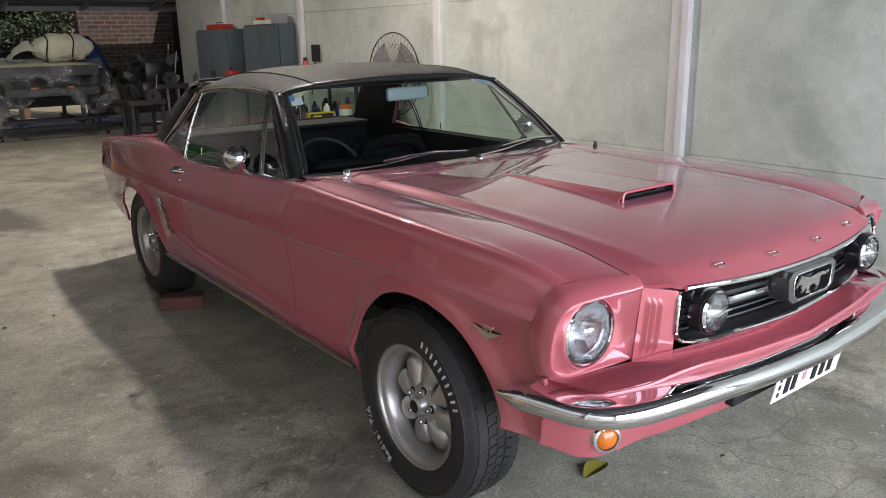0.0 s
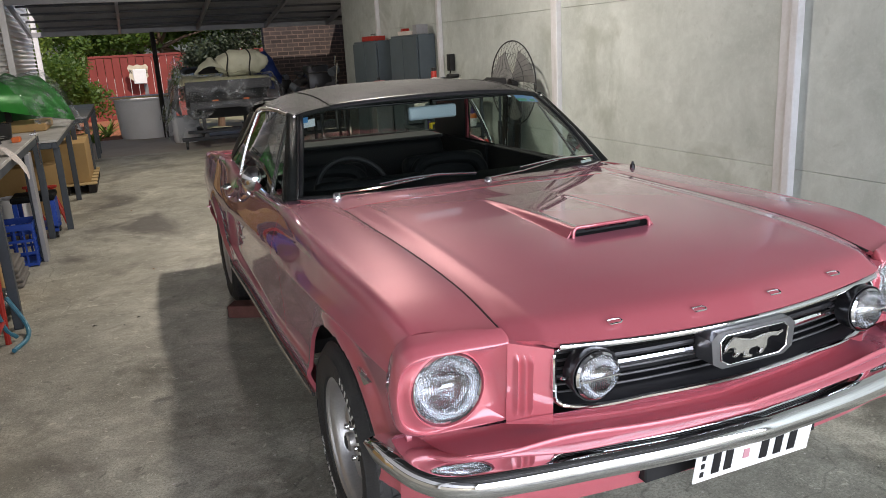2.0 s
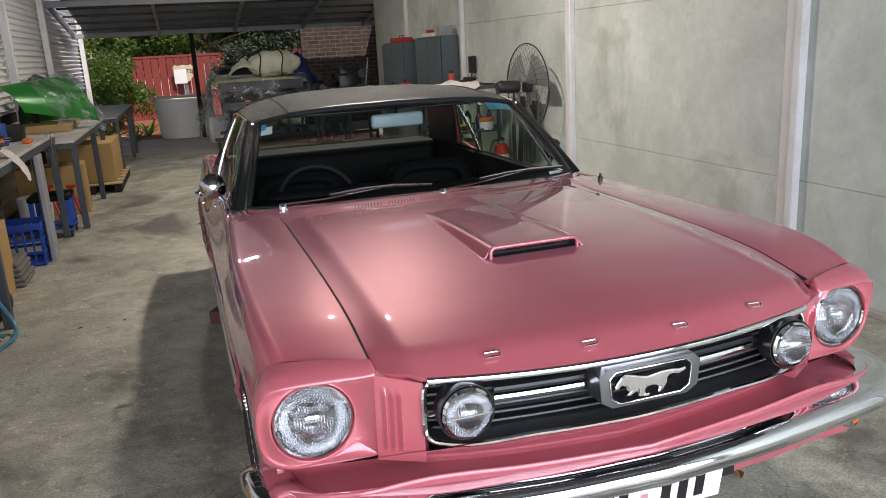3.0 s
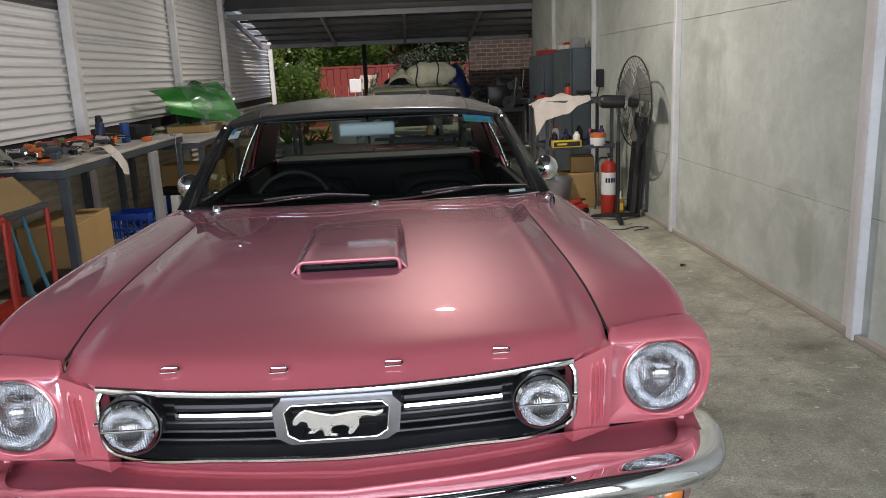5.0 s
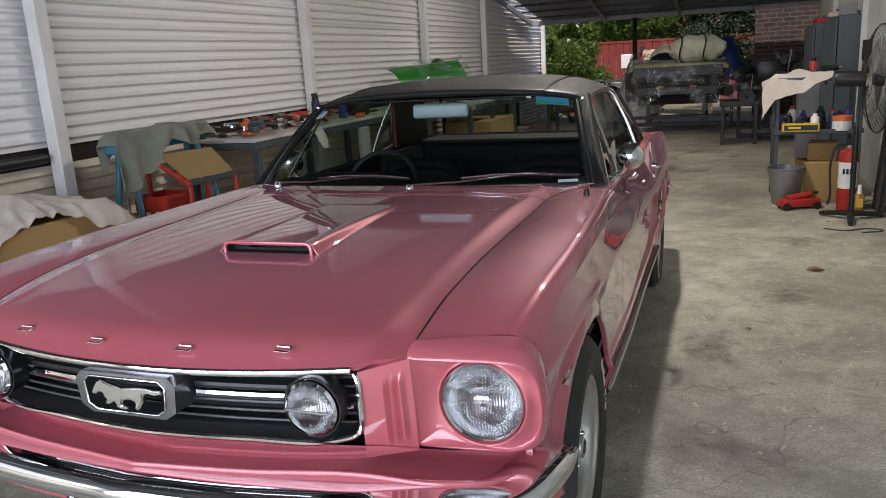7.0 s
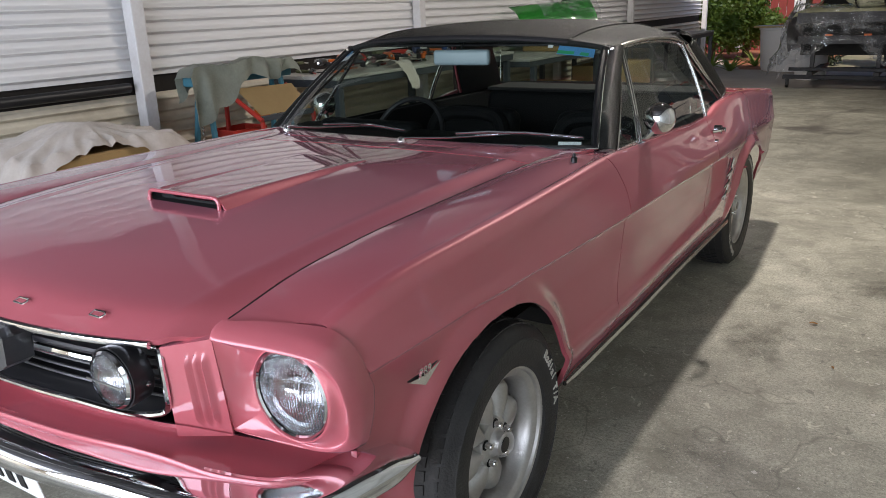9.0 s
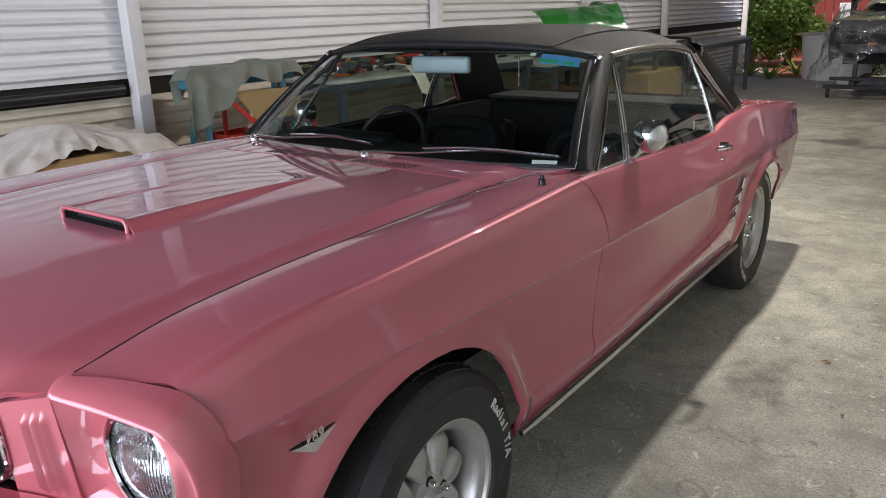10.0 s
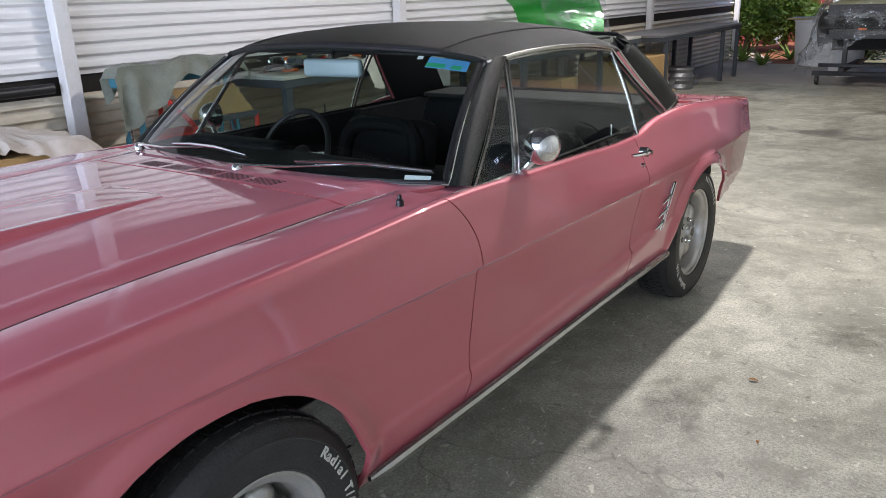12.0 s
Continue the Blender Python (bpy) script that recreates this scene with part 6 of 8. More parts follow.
# red stand with a sloping board
rs = thing("folding_stand", (-2.28, 2.34, 0), "red tubular stand with a sloping brown board and tray", "stand")
for (x, y) in ((-0.16, -0.24), (-0.06, 0.24), (0.15, -0.22), (0.18, 0.25)):
    part("leg", tube_bm([(x - 0.02, y, 0.0), (x, y, 0.74 if x > 0.1 else 0.92)], 0.016, 8), RED_PAINT, rs)
for s in (-1, 1):
    part("slope_rail", tube_bm([(-0.16 if s < 0 else -0.06, s * 0.24, 0.925), (0.17, s * 0.24, 0.735)], 0.016, 8), RED_PAINT, rs)
bdm = bmesh.new()
bdm.faces.new([bdm.verts.new(p) for p in ((-0.10, -0.20, 0.935), (0.02, 0.22, 0.935), (0.17, 0.24, 0.765), (0.13, -0.21, 0.765))])
bmesh.ops.solidify(bdm, geom=bdm.faces[:], thickness=0.018)
part("board", bdm, PLY, rs, "tan sloping board")
part("front_angle", box_bm((0.03, 0.50, 0.035), (0.165, 0.015, 0.745), 0.003, rot=(0, 0, -3)), STEEL_GREY, rs)
for dx, dy, sx_, sy_ in ((0, -0.15, 0.22, 0.01), (0, 0.15, 0.22, 0.01), (-0.11, 0, 0.01, 0.30), (0.11, 0, 0.01, 0.30)):
    part("tray_side", box_bm((sx_, sy_, 0.10), (-0.08 + dx, -0.22 + dy, 0.63), 0.003), RED_PAINT, rs)
part("tray_floor", box_bm((0.22, 0.30, 0.008), (-0.08, -0.22, 0.584), 0.002), RED_PAINT, rs)
part("lower_shelf", box_bm((0.30, 0.48, 0.02), (0.02, 0.0, 0.14), 0.003), RED_PAINT, rs)
part("reel", lathe_bm([(0.02, -0.02), (0.06, -0.02), (0.065, 0.0), (0.06, 0.02), (0.02, 0.02)], 24, "x", (-0.05, -0.02, 0.76)), TOOL_MATS[0], rs, "orange reel")
hose = [(0.10, 0.10, 0.74), (0.12, 0.14, 0.45), (0.16, 0.22, 0.12), (0.2, 0.3, 0.02)]
hs_ = thing("air_hose", (-2.28, 2.34, 0), "teal air hose hanging behind the red stand", "hose")
part("hose", tube_bm([tuple(p) for p in dense(hose, 6)], 0.012, 8), TEAL, hs_)

# trestle under a towel
tr = thing("trestle", (-2.47, 2.28, 0), "teal folding trestle beside the wall", "trestle")
for s in (-1, 1):
    for dx in (-0.17, 0.17):
        part("leg", tube_bm([(dx, s * 0.40, 0.0), (dx * 0.25, s * 0.34, 0.98)], 0.020, 8), TEAL, tr)
part("beam", box_bm((0.10, 0.92, 0.07), (0, 0, 1.01), 0.008), TEAL, tr)
chain_m = bmesh.new()
for k in range(14):
    tube_bm([(0.05 + 0.008 * math.cos(a), -0.42, 0.80 - 0.022 * k + 0.014 * math.sin(a)) if k % 2 else (0.05, -0.42 + 0.008 * math.cos(a), 0.80 - 0.022 * k + 0.014 * math.sin(a)) for a in np.linspace(0, math.tau, 8, endpoint=False)], 0.003, 5, chain_m, closed=True)
part("chain", chain_m, STEEL_TRIM, tr, "short steel chain")
tw = thing("towel", (-2.47, 2.28, 0), "grey-green ribbed towel draped over the trestle", "towel")


def towel_fn(u, v):
    y = -0.50 + 1.0 * v
    a = (u - 0.35)
    drop = max(0.0, abs(a) - 0.12)
    x = 0.075 * np.clip(a / 0.12, -1, 1) + 0.10 * drop + 0.012 * math.sin(v * 15 + 5 * u) + 0.10 * min(drop, 0.3) * math.sin(v * 31 + 3 * u + 2 * math.sin(v * 9))
    hang = 0.58 - 0.36 * step(0.22, 0.40, v)
    return (x, y, 1.085 - drop * hang * (1 + 0.16 * math.sin(v * 19 + 1)) + 0.03 * math.sin(v * 2.5) + 0.012 * math.sin(v * 13 + 4 * a) - 0.05 * step(0.05, 0.0, v) - 0.05 * step(0.94, 1.0, v))


tb_ = cloth_bm(towel_fn, 34, 60, 2, 0.014, 8)
bmesh.ops.solidify(tb_, geom=tb_.faces[:], thickness=0.008)
part("cloth", tb_, CLOTH_GREEN, tw)

# white sheet over a carton near the camera
cb = thing("carton", (-2.40, 0.95, 0), "tan corrugated cardboard carton under a white sheet", "box")
part("body", box_bm((0.60, 0.9, 0.735), (0, 0, 0.3675), 0.01), CARD, cb)
sh = thing("dust_sheet", (-2.40, 0.95, 0), "creased white cotton sheet thrown over a carton", "sheet")


def sheet_fn(u, v):
    x = -0.40 + (0.73 + 0.05 * step(0.22, 0.75, abs(v - 0.46) * 2)) * u
    y = -0.62 + 1.20 * v
    top = 0.745 + 0.125 * math.exp(-((v - 0.52) / 0.30) ** 2) * math.exp(-((u - 0.5) / 0.5) ** 2)
    edge = max(0.0, abs(x) - 0.31) * 4.0 + max(0.0, abs(y) - 0.46) * 2.2
    a = math.atan2(y - 0.05, x + 0.02)
    r = math.hypot(x, y)
    edge *= 0.30 + 0.70 * abs(2 * step(0.18, 0.75, v) - 1)
    fold = 0.022 * r * math.sin(17 * a + 5 * r) + 0.02 * r * math.sin(31 * a - 9 * r)
    return (x, y, top - edge * 0.5 + fold)


shb = cloth_bm(sheet_fn, 50, 70, 8, 0.018, 5)
part("cloth", shb, CLOTH_WHITE, sh)


def carton(x, y, sx_, sy_, h, label, rz=0.0, z=0.0, flaps=True, name="carton"):
    c = thing(name, (x, y, z), label, "box", "cartons under the benches", rz)
    part("body", box_bm((sx_, sy_, h), (0, 0, h / 2), 0.006), CARD, c)
    part("tape", box_bm((sx_ + 0.003, 0.05, 0.003), (0, 0, h + 0.0005), 0), PLY, c, "paler packing tape")
    return c


carton(-2.42, 3.55, 0.42, 0.75, 0.50, "plain brown carton under the tool bench", 4)
carton(-2.36, 6.95, 0.66, 0.42, 0.52, "brown cardboard carton under the bench", 3)
pal = thing("pallet", (-2.12, 8.75, 0), "low timber pallet on the floor", "pallet")
for k in range(6):
    box("slat", (0.72, 0.14, 0.02), (0, -0.72 + k * 0.288, 0.115), PLY, pal)
for dx in (-0.30, 0.0, 0.30):
    box("bearer", (0.09, 1.58, 0.10), (dx, 0, 0.055), TIMBER_DARK, pal)
carton(-2.16, 8.75, 0.66, 1.35, 0.48, "large pale yellow carton standing on a pallet", 0, 0.1255)
crate = thing("milk_crate", (-2.28, 4.62, 0), "blue plastic lattice crate on the floor", "crate")
for s in (-1, 1):
    for z in (0.01, 0.10, 0.20, 0.31):
        box("rail", (0.34, 0.012, 0.022 if z < 0.3 else 0.05), (0, s * 0.164, z + 0.012), BLUE_PLASTIC, crate, bevel=0.002)
        box("rail", (0.012, 0.316, 0.022 if z < 0.3 else 0.05), (s * 0.164, 0, z + 0.012), BLUE_PLASTIC, crate, bevel=0.002)
    for k in range(6):
        box("bar", (0.016, 0.010, 0.33), (-0.16 + k * 0.064, s * 0.162, 0.17), BLUE_PLASTIC, crate, bevel=0.002)
        box("bar", (0.010, 0.016, 0.33), (s * 0.162, -0.16 + k * 0.064, 0.17), BLUE_PLASTIC, crate, bevel=0.002)
box("base", (0.32, 0.32, 0.012), (0, 0, 0.012), BLUE_PLASTIC, crate)
stool = thing("workshop_stool", (-2.20, 5.66, 0), "low blue rolling stool with a black padded seat", "stool")
part("seat", box_bm((0.36, 0.36, 0.055), (0, 0, 0.375), 0.02, seg=3), SEAT_VINYL, stool)
for dx in (-0.15, 0.15):
    for dy in (-0.15, 0.15):
        box("leg", (0.04, 0.04, 0.29), (dx, dy, 0.203), BLUE_PLASTIC, stool)
        part("castor", lathe_bm([(0, -0.012), (0.026, -0.012), (0.028, 0), (0.026, 0.012), (0, 0.012)], 16, "x", (dx, dy, 0.029)), BLACK_PLASTIC, stool)
box("tray", (0.34, 0.34, 0.03), (0, 0, 0.10), BLUE_PLASTIC, stool)
box("side_panel", (0.012, 0.30, 0.20), (0.168, 0, 0.24), BLUE_PLASTIC, stool)
for x, y in ((-2.10, 6.25), (-2.32, 6.35)):
    js = thing("axle_stand", (x, y, 0), "red steel axle stand on the floor", "axle stand", "axle stands")
    for a in range(4):
        c_, s_ = math.cos(a * math.pi / 2 + 0.78), math.sin(a * math.pi / 2 + 0.78)
        part("leg", tube_bm([(0.13 * c_, 0.13 * s_, 0.0), (0.03 * c_, 0.03 * s_, 0.26)], 0.014, 6), RED_PAINT, js)
    part("post", tube_bm([(0, 0, 0.20), (0, 0, 0.36)], 0.022, 12), RED_PAINT, js)
    part("saddle", box_bm((0.10, 0.04, 0.03), (0, 0, 0.37), 0.01), RED_PAINT, js)
mt_ = thing("folded_mat", (-2.42, 4.02, 0), "stack of folded grey floor mats", "mat")
for k in range(5):
    part("fold", box_bm((0.52 - 0.02 * k, 0.40, 0.034), (0.01 * (k % 2), 0.01 * k, 0.018 + 0.035 * k), 0.014, seg=3), mat("grey_foam_mat", (0.16, 0.15, 0.135), 0.9, 0, 0.5, 8, 0.3, 90) if k == 0 else bpy.data.materials["grey_foam_mat"], mt_)
bag = thing("tool_bag", (-2.30, 3.12, 0), "black plastic bag slumped on the floor", "bag")
part("bag", cloth_bm(lambda u, v: (0.20 * math.cos(math.tau * u) * math.sin(math.pi * v), 0.24 * math.sin(math.tau * u) * math.sin(math.pi * v), 0.10 - 0.095 * math.cos(math.pi * v)), 28, 16, 12, 0.02, 9), BLACK_PLASTIC, bag)
pole = thing("bent_pipe", (-2.12, 2.66, 0), "teal bent steel pipe lying by the bench leg", "pipe")
part("pipe", tube_bm([tuple(p) for p in dense([(0.05, -0.25, 0.015), (0.1, -0.05, 0.015), (0.08, 0.1, 0.06), (0.0, 0.14, 0.22)], 5)], 0.013, 8), TEAL, pole)
wt = thing("storage_tub", (-2.45, 6.25, 0), "grey-white plastic tub under the bench", "tub")
part("shell", lathe_bm([(0, 0), (0.13, 0), (0.15, 0.02), (0.16, 0.30), (0.15, 0.30), (0.14, 0.03), (0, 0.02)], 28), PLASTIC_WHITE, wt)
for k, (y, h) in enumerate(((9.6, 0.3), (10.1, 0.22), (10.6, 0.34), (11.1, 0.2))):
    st_ = thing("stacked_rim", (-2.1 - 0.1 * (k % 2), y, 0), "dark steel wheel rim lying under the bench", "wheel rim", "rims under the bench")
    for q in range(2 if h > 0.25 else 1):
        part("rim", lathe_bm([(0.10, 0.02 + q * 0.16), (0.19, 0.02 + q * 0.16), (0.21, 0.0 + q * 0.16), (0.215, 0.03 + q * 0.16), (0.19, 0.08 + q * 0.16), (0.215, 0.13 + q * 0.16), (0.21, 0.155 + q * 0.16), (0.17, 0.12 + q * 0.16), (0.10, 0.06 + q * 0.16), (0.10, 0.02 + q * 0.16)], 28), IRON_GREY, st_)
bl_pipe = thing("black_pipe", (-2.80, 0.1, 0.955), "black plastic pipe lying along the wall ledge", "pipe")
part("pipe", tube_bm([(0, -1.6, 0.03), (0, 1.52, 0.03)], 0.032, 14), BLACK_PLASTIC, bl_pipe)

# ---------------------------------------------------------------- things along the white wall
# pedestal fan turned to the wall
fan = thing("pedestal_fan", (2.15, 4.80, 0), "large black pedestal fan turned to the wall", "fan", rz=5)
for a in (0.3, 2.4, 4.5):
    part("foot", tube_bm([(0, 0, 0.05), (0.10 * math.cos(a), 0.10 * math.sin(a), 0.045), (0.26 * math.cos(a), 0.26 * math.sin(a), 0.022)], [0.03, 0.028, 0.020], 10, flat=0.8), BLACK_PLASTIC, fan)
part("pole", tube_bm([(0, 0, 0.04), (0, 0, 0.75)], 0.020, 14), BLACK_PLASTIC, fan)
part("inner_pole", tube_bm([(0, 0, 0.75), (0, -0.02, 1.09)], 0.013, 12), STEEL_GREY, fan)
part("motor", tube_bm([(-0.20, -0.06, 1.125), (-0.17, -0.06, 1.125), (0.02, -0.07, 1.115)], [0.045, 0.062, 0.058], 18), BLACK_PLASTIC, fan)
FC = Vector((0.11, -0.09, 1.11))
cage = new("cage")
cage.parent = fan
wires = bmesh.new()
for s in (-1, 1):
    for k in range(40):
        a = math.tau * k / 40
        pts = []
        for r, h in ((0.05, 0.085), (0.18, 0.078), (0.31, 0.055), (0.385, 0.025), (0.405, 0.0)):
            pts.append((FC.x + s * h, FC.y + r * math.cos(a + 0.25 * (r / 0.36)), FC.z + r * math.sin(a + 0.25 * (r / 0.36))))
        tube_bm(pts, 0.0016, 4, wires, cap=False)
part("wire_mesh", wires, BLACK_PLASTIC, cage)["kind"] = "stuff"
for r, h in ((0.406, 0.0), (0.29, 0.06), (0.29, -0.06), (0.15, 0.08), (0.15, -0.08)):
    part("hoop", tube_bm([(FC.x + h, FC.y + r * math.cos(a), FC.z + r * math.sin(a)) for a in np.linspace(0, math.tau, 40, endpoint=False)], 0.006 if r > 0.3 else 0.002, 6, closed=True), BLACK_PLASTIC, cage)
FAN_BLADE = mat("grey_fan_blade", (0.22, 0.22, 0.21), 0.5, 0.2, 0.4, 8)
for k in range(3):
    a = math.tau * k / 3 + 0.5
    bmb = bmesh.new()
    rows_ = []
    for s in np.linspace(0, 1, 7):
        r = 0.05 + 0.31 * s
        ring = []
        for t in np.linspace(-0.5, 0.5, 5):
            aa = a + t * (0.8 + 0.3 * s)
            ring.append(bmb.verts.new((FC.x + t * 0.07, FC.y + r * math.cos(aa), FC.z + r * math.sin(aa))))
        rows_.append(ring)
    for i in range(6):
        for j in range(4):
            bmb.faces.new((rows_[i][j], rows_[i + 1][j], rows_[i + 1][j + 1], rows_[i][j + 1]))
    part("blade", bmb, FAN_BLADE, fan)
part("boss", lathe_bm([(0, -0.04), (0.05, -0.035), (0.055, 0.03), (0.0, 0.04)], 20, "x", FC), BLACK_PLASTIC, fan)

# boards leaning on the wall
for k, (y, w_, h_, m_) in enumerate(((4.95, 0.10, 0.95, BLACK_PLASTIC), (5.10, 0.12, 0.90, STEEL_GREY), (5.25, 0.09, 0.98, TIMBER_DARK))):
    bd_ = thing("leaning_board", (2.42, y, 0), "dark board leaning against the white wall", "board", "boards leaning on the wall")
    part("board", box_bm((0.022, w_, h_), (0.0, 0, h_ / 2 + 0.002), 0.003, rot=(0, 4, 0)), m_, bd_)

# shelf trolley
tro = thing("shelf_trolley", (1.94, 5.78, 0), "grey steel two-tier trolley loaded with workshop supplies", "trolley")
for dx in (-0.33, 0.33):
    for dy in (-0.30, 0.30):
        box("post", (0.032, 0.032, 1.10), (dx, dy, 0.55), STEEL_GREY, tro, bevel=0.003)
for z in (0.64, 1.09):
    box("shelf", (0.70, 0.66, 0.016), (0, 0, z), STEEL_GREY, tro)
    for s in (-1, 1):
        box("rim", (0.70, 0.010, 0.04), (0, s * 0.334, z + 0.006), STEEL_GREY, tro, bevel=0.002)
        box("rim", (0.010, 0.66, 0.04), (s * 0.353, 0, z + 0.006), STEEL_GREY, tro, bevel=0.002)
rg_ = thing("rag", (1.86, 5.62, 1.10), "pile of cream cotton rags hanging over the trolley", "rag")


def rag_fn(u, v):
    x = -0.38 + 0.56 * u
    y = -0.26 + 0.50 * v
    z = 0.02 + 0.035 * (1 + math.sin(9 * u) * math.cos(7 * v)) * math.sin(math.pi * min(1, v + 0.2))
    d = max(0.0, 0.22 - v) * 1.0 * (1.15 - u)
    d2 = max(0.0, 0.18 - u) * 0.8 * (1.0 - 0.6 * v)
    return (x + 0.3 * min(d2, 0.12) * 0, y - 0.0, z - d - d2 * 0.8)


rgb_ = cloth_bm(rag_fn, 36, 32, 5, 0.016, 8)
part("cloth", rgb_, CLOTH_WHITE, rg_)
JAR_MATS = [mat("purple_plastic", (0.06, 0.03, 0.12), 0.3, 0, 0.3, 9), NAVY, PLASTIC_WHITE, BLACK_PLASTIC, mat("orange_lid", (0.6, 0.16, 0.04), 0.4), RED_PAINT, BLUE_PLASTIC]
for k in range(13):
    x, y, r, h = 1.66 + 0.043 * k + 0.01 * (k % 2), 5.52 + 0.11 * (k % 3), 0.028 + 0.012 * ((k * 5) % 4) / 3, 0.10 + 0.10 * ((k * 7) % 5) / 4
    j = thing("supply_bottle", (x, y, 0.6485), "small workshop fluid bottle on the trolley shelf", "bottle", "bottles on the trolley")
    part("body", lathe_bm([(0, 0), (r, 0), (r * 1.02, 0.01), (r, h * 0.75), (r * 0.55, h * 0.88), (r * 0.5, h * 0.9)], 18), JAR_MATS[k % 4], j)
    part("cap", lathe_bm([(r * 0.55, h * 0.88), (r * 0.55, h), (0, h)], 14), JAR_MATS[(k + 3) % 7], j)
jr = thing("wax_tub", (2.13, 5.50, 0.6485), "squat tub with an orange lid on the trolley", "tub")
part("body", lathe_bm([(0, 0), (0.075, 0), (0.08, 0.01), (0.08, 0.09)], 24), PLASTIC_WHITE, jr)
part("lid", lathe_bm([(0.083, 0.085), (0.083, 0.125), (0.075, 0.13), (0, 0.13)], 24), JAR_MATS[4], jr)
yb = thing("yellow_case", (1.80, 5.47, 0.6485), "yellow and black boxed part on the trolley shelf", "box")
part("case", box_bm((0.30, 0.10, 0.07), (0, 0, 0.036), 0.004), mat("yellow_card", (0.62, 0.44, 0.02), 0.5), yb)
part("label", box_bm((0.27, 0.003, 0.045), (0, -0.051, 0.036), 0), BLACK_PLASTIC, yb, "black printed face")
part("print_bar", box_bm((0.10, 0.002, 0.018), (-0.05, -0.053, 0.036), 0), mat("yellow_print", (0.7, 0.5, 0.03), 0.5), yb)
for k, (x, y, z, a) in enumerate(((2.02, 5.65, 1.13, 20), (2.16, 5.7, 1.10, 70), (2.20, 5.55, 1.10, 130))):
    hand_tool(x, y, z, a, 1 if k == 0 else 0, BLACK_PLASTIC, STEEL_GREY)
rc = thing("spray_can", (1.92, 5.95, 1.0985), "small red tin on the trolley top", "tin")
part("can", lathe_bm([(0, 0), (0.033, 0), (0.033, 0.13), (0.026, 0.14), (0.0, 0.142)], 18), RED_PAINT, rc)
part("cap", lathe_bm([(0.024, 0.14), (0.024, 0.175), (0, 0.178)], 16), BLACK_PLASTIC, rc)

bu_ = thing("bucket", (1.70, 5.46, 0), "dented grey metal bucket beside the trolley", "bucket")
part("shell", lathe_bm([(0, 0.0), (0.105, 0.0), (0.108, 0.006), (0.155, 0.325), (0.162, 0.33), (0.162, 0.338), (0.152, 0.335), (0.104, 0.01), (0, 0.008)], 36), IRON_GREY, bu_)
part("handle", tube_bm([(0.16 * math.cos(a), 0.02 * math.sin(a), 0.325 - 0.11 * math.sin(a)) for a in np.linspace(0, math.pi, 14)], 0.004, 6), STEEL_TRIM, bu_)
ext_ = thing("fire_extinguisher", (2.16, 5.16, 0), "red fire extinguisher with a white label on the floor", "extinguisher")
part("cylinder", lathe_bm([(0, 0), (0.072, 0), (0.076, 0.012), (0.076, 0.47), (0.068, 0.505), (0.03, 0.53), (0.022, 0.535)], 32), RED_PAINT, ext_)
part("label", lathe_bm([(0.0768, 0.20), (0.0768, 0.42)], 32), PLATE, ext_, "white printed label")
for k in range(4):
    part("print_bar", box_bm((0.018, 0.003, 0.045), (-0.042 + 0.026 * k, -0.071 - 0.006 * (1 if k in (1, 2) else 0), 0.345), 0), NAVY, ext_)
part("valve", lathe_bm([(0.022, 0.53), (0.024, 0.56), (0.012, 0.57), (0, 0.57)], 16), CHROME, ext_)
part("lever", box_bm((0.025, 0.12, 0.012), (0, -0.02, 0.585), 0.003, rot=(12, 0, 0)), BLACK_PLASTIC, ext_)
part("hose", tube_bm([tuple(p) for p in dense([(-0.02, 0, 0.56), (-0.10, -0.01, 0.55), (-0.14, -0.02, 0.40), (-0.13, -0.03, 0.15), (-0.15, -0.04, 0.06)], 5)], 0.010, 8), BLACK_PLASTIC, ext_)
sbt = thing("oil_bottle", (2.24, 5.05, 0), "small bottle of oil beside the extinguisher", "bottle")
part("body", box_bm((0.075, 0.05, 0.17), (0, 0, 0.086), 0.012, seg=2), mat("amber_bottle", (0.32, 0.16, 0.02), 0.25), sbt)
part("neck", lathe_bm([(0.022, 0.165), (0.016, 0.20), (0.016, 0.24), (0, 0.24)], 14), PLASTIC_WHITE, sbt)
part("label", box_bm((0.055, 0.002, 0.07), (0, -0.026, 0.09), 0), mat("yellow_label", (0.6, 0.42, 0.05), 0.5), sbt)
carton(1.98, 5.72, 0.30, 0.34, 0.36, "scuffed brown carton under the trolley", 12)
carton(2.02, 5.75, 0.24, 0.26, 0.16, "small dark carton on another under the trolley", -8, 0.365)
jk = thing("trolley_jack", (1.80, 5.24, 0), "small red trolley jack on the floor", "jack", rz=20)
part("chassis", box_bm((0.34, 0.12, 0.07), (0, 0, 0.055), 0.012, seg=2), RED_PAINT, jk)
part("lift_arm", tube_bm([(-0.10, 0, 0.09), (0.12, 0, 0.13)], [0.035, 0.022], 10), RED_PAINT, jk)
part("saddle", lathe_bm([(0, 0.145), (0.035, 0.145), (0.035, 0.13), (0, 0.125)], 16, "z", (0.13, 0, 0)), BLACK_PLASTIC, jk)
for dx in (-0.13, 0.13):
    for dy in (-0.07, 0.07):
        part("wheel", lathe_bm([(0, -0.014), (0.03, -0.014), (0.032, 0), (0.03, 0.014), (0, 0.014)], 16, "y", (dx, dy, 0.033)), BLACK_PLASTIC, jk)
cord = thing("power_cord", (2.12, 4.42, 0), "grey power cord lying on the floor", "cord")
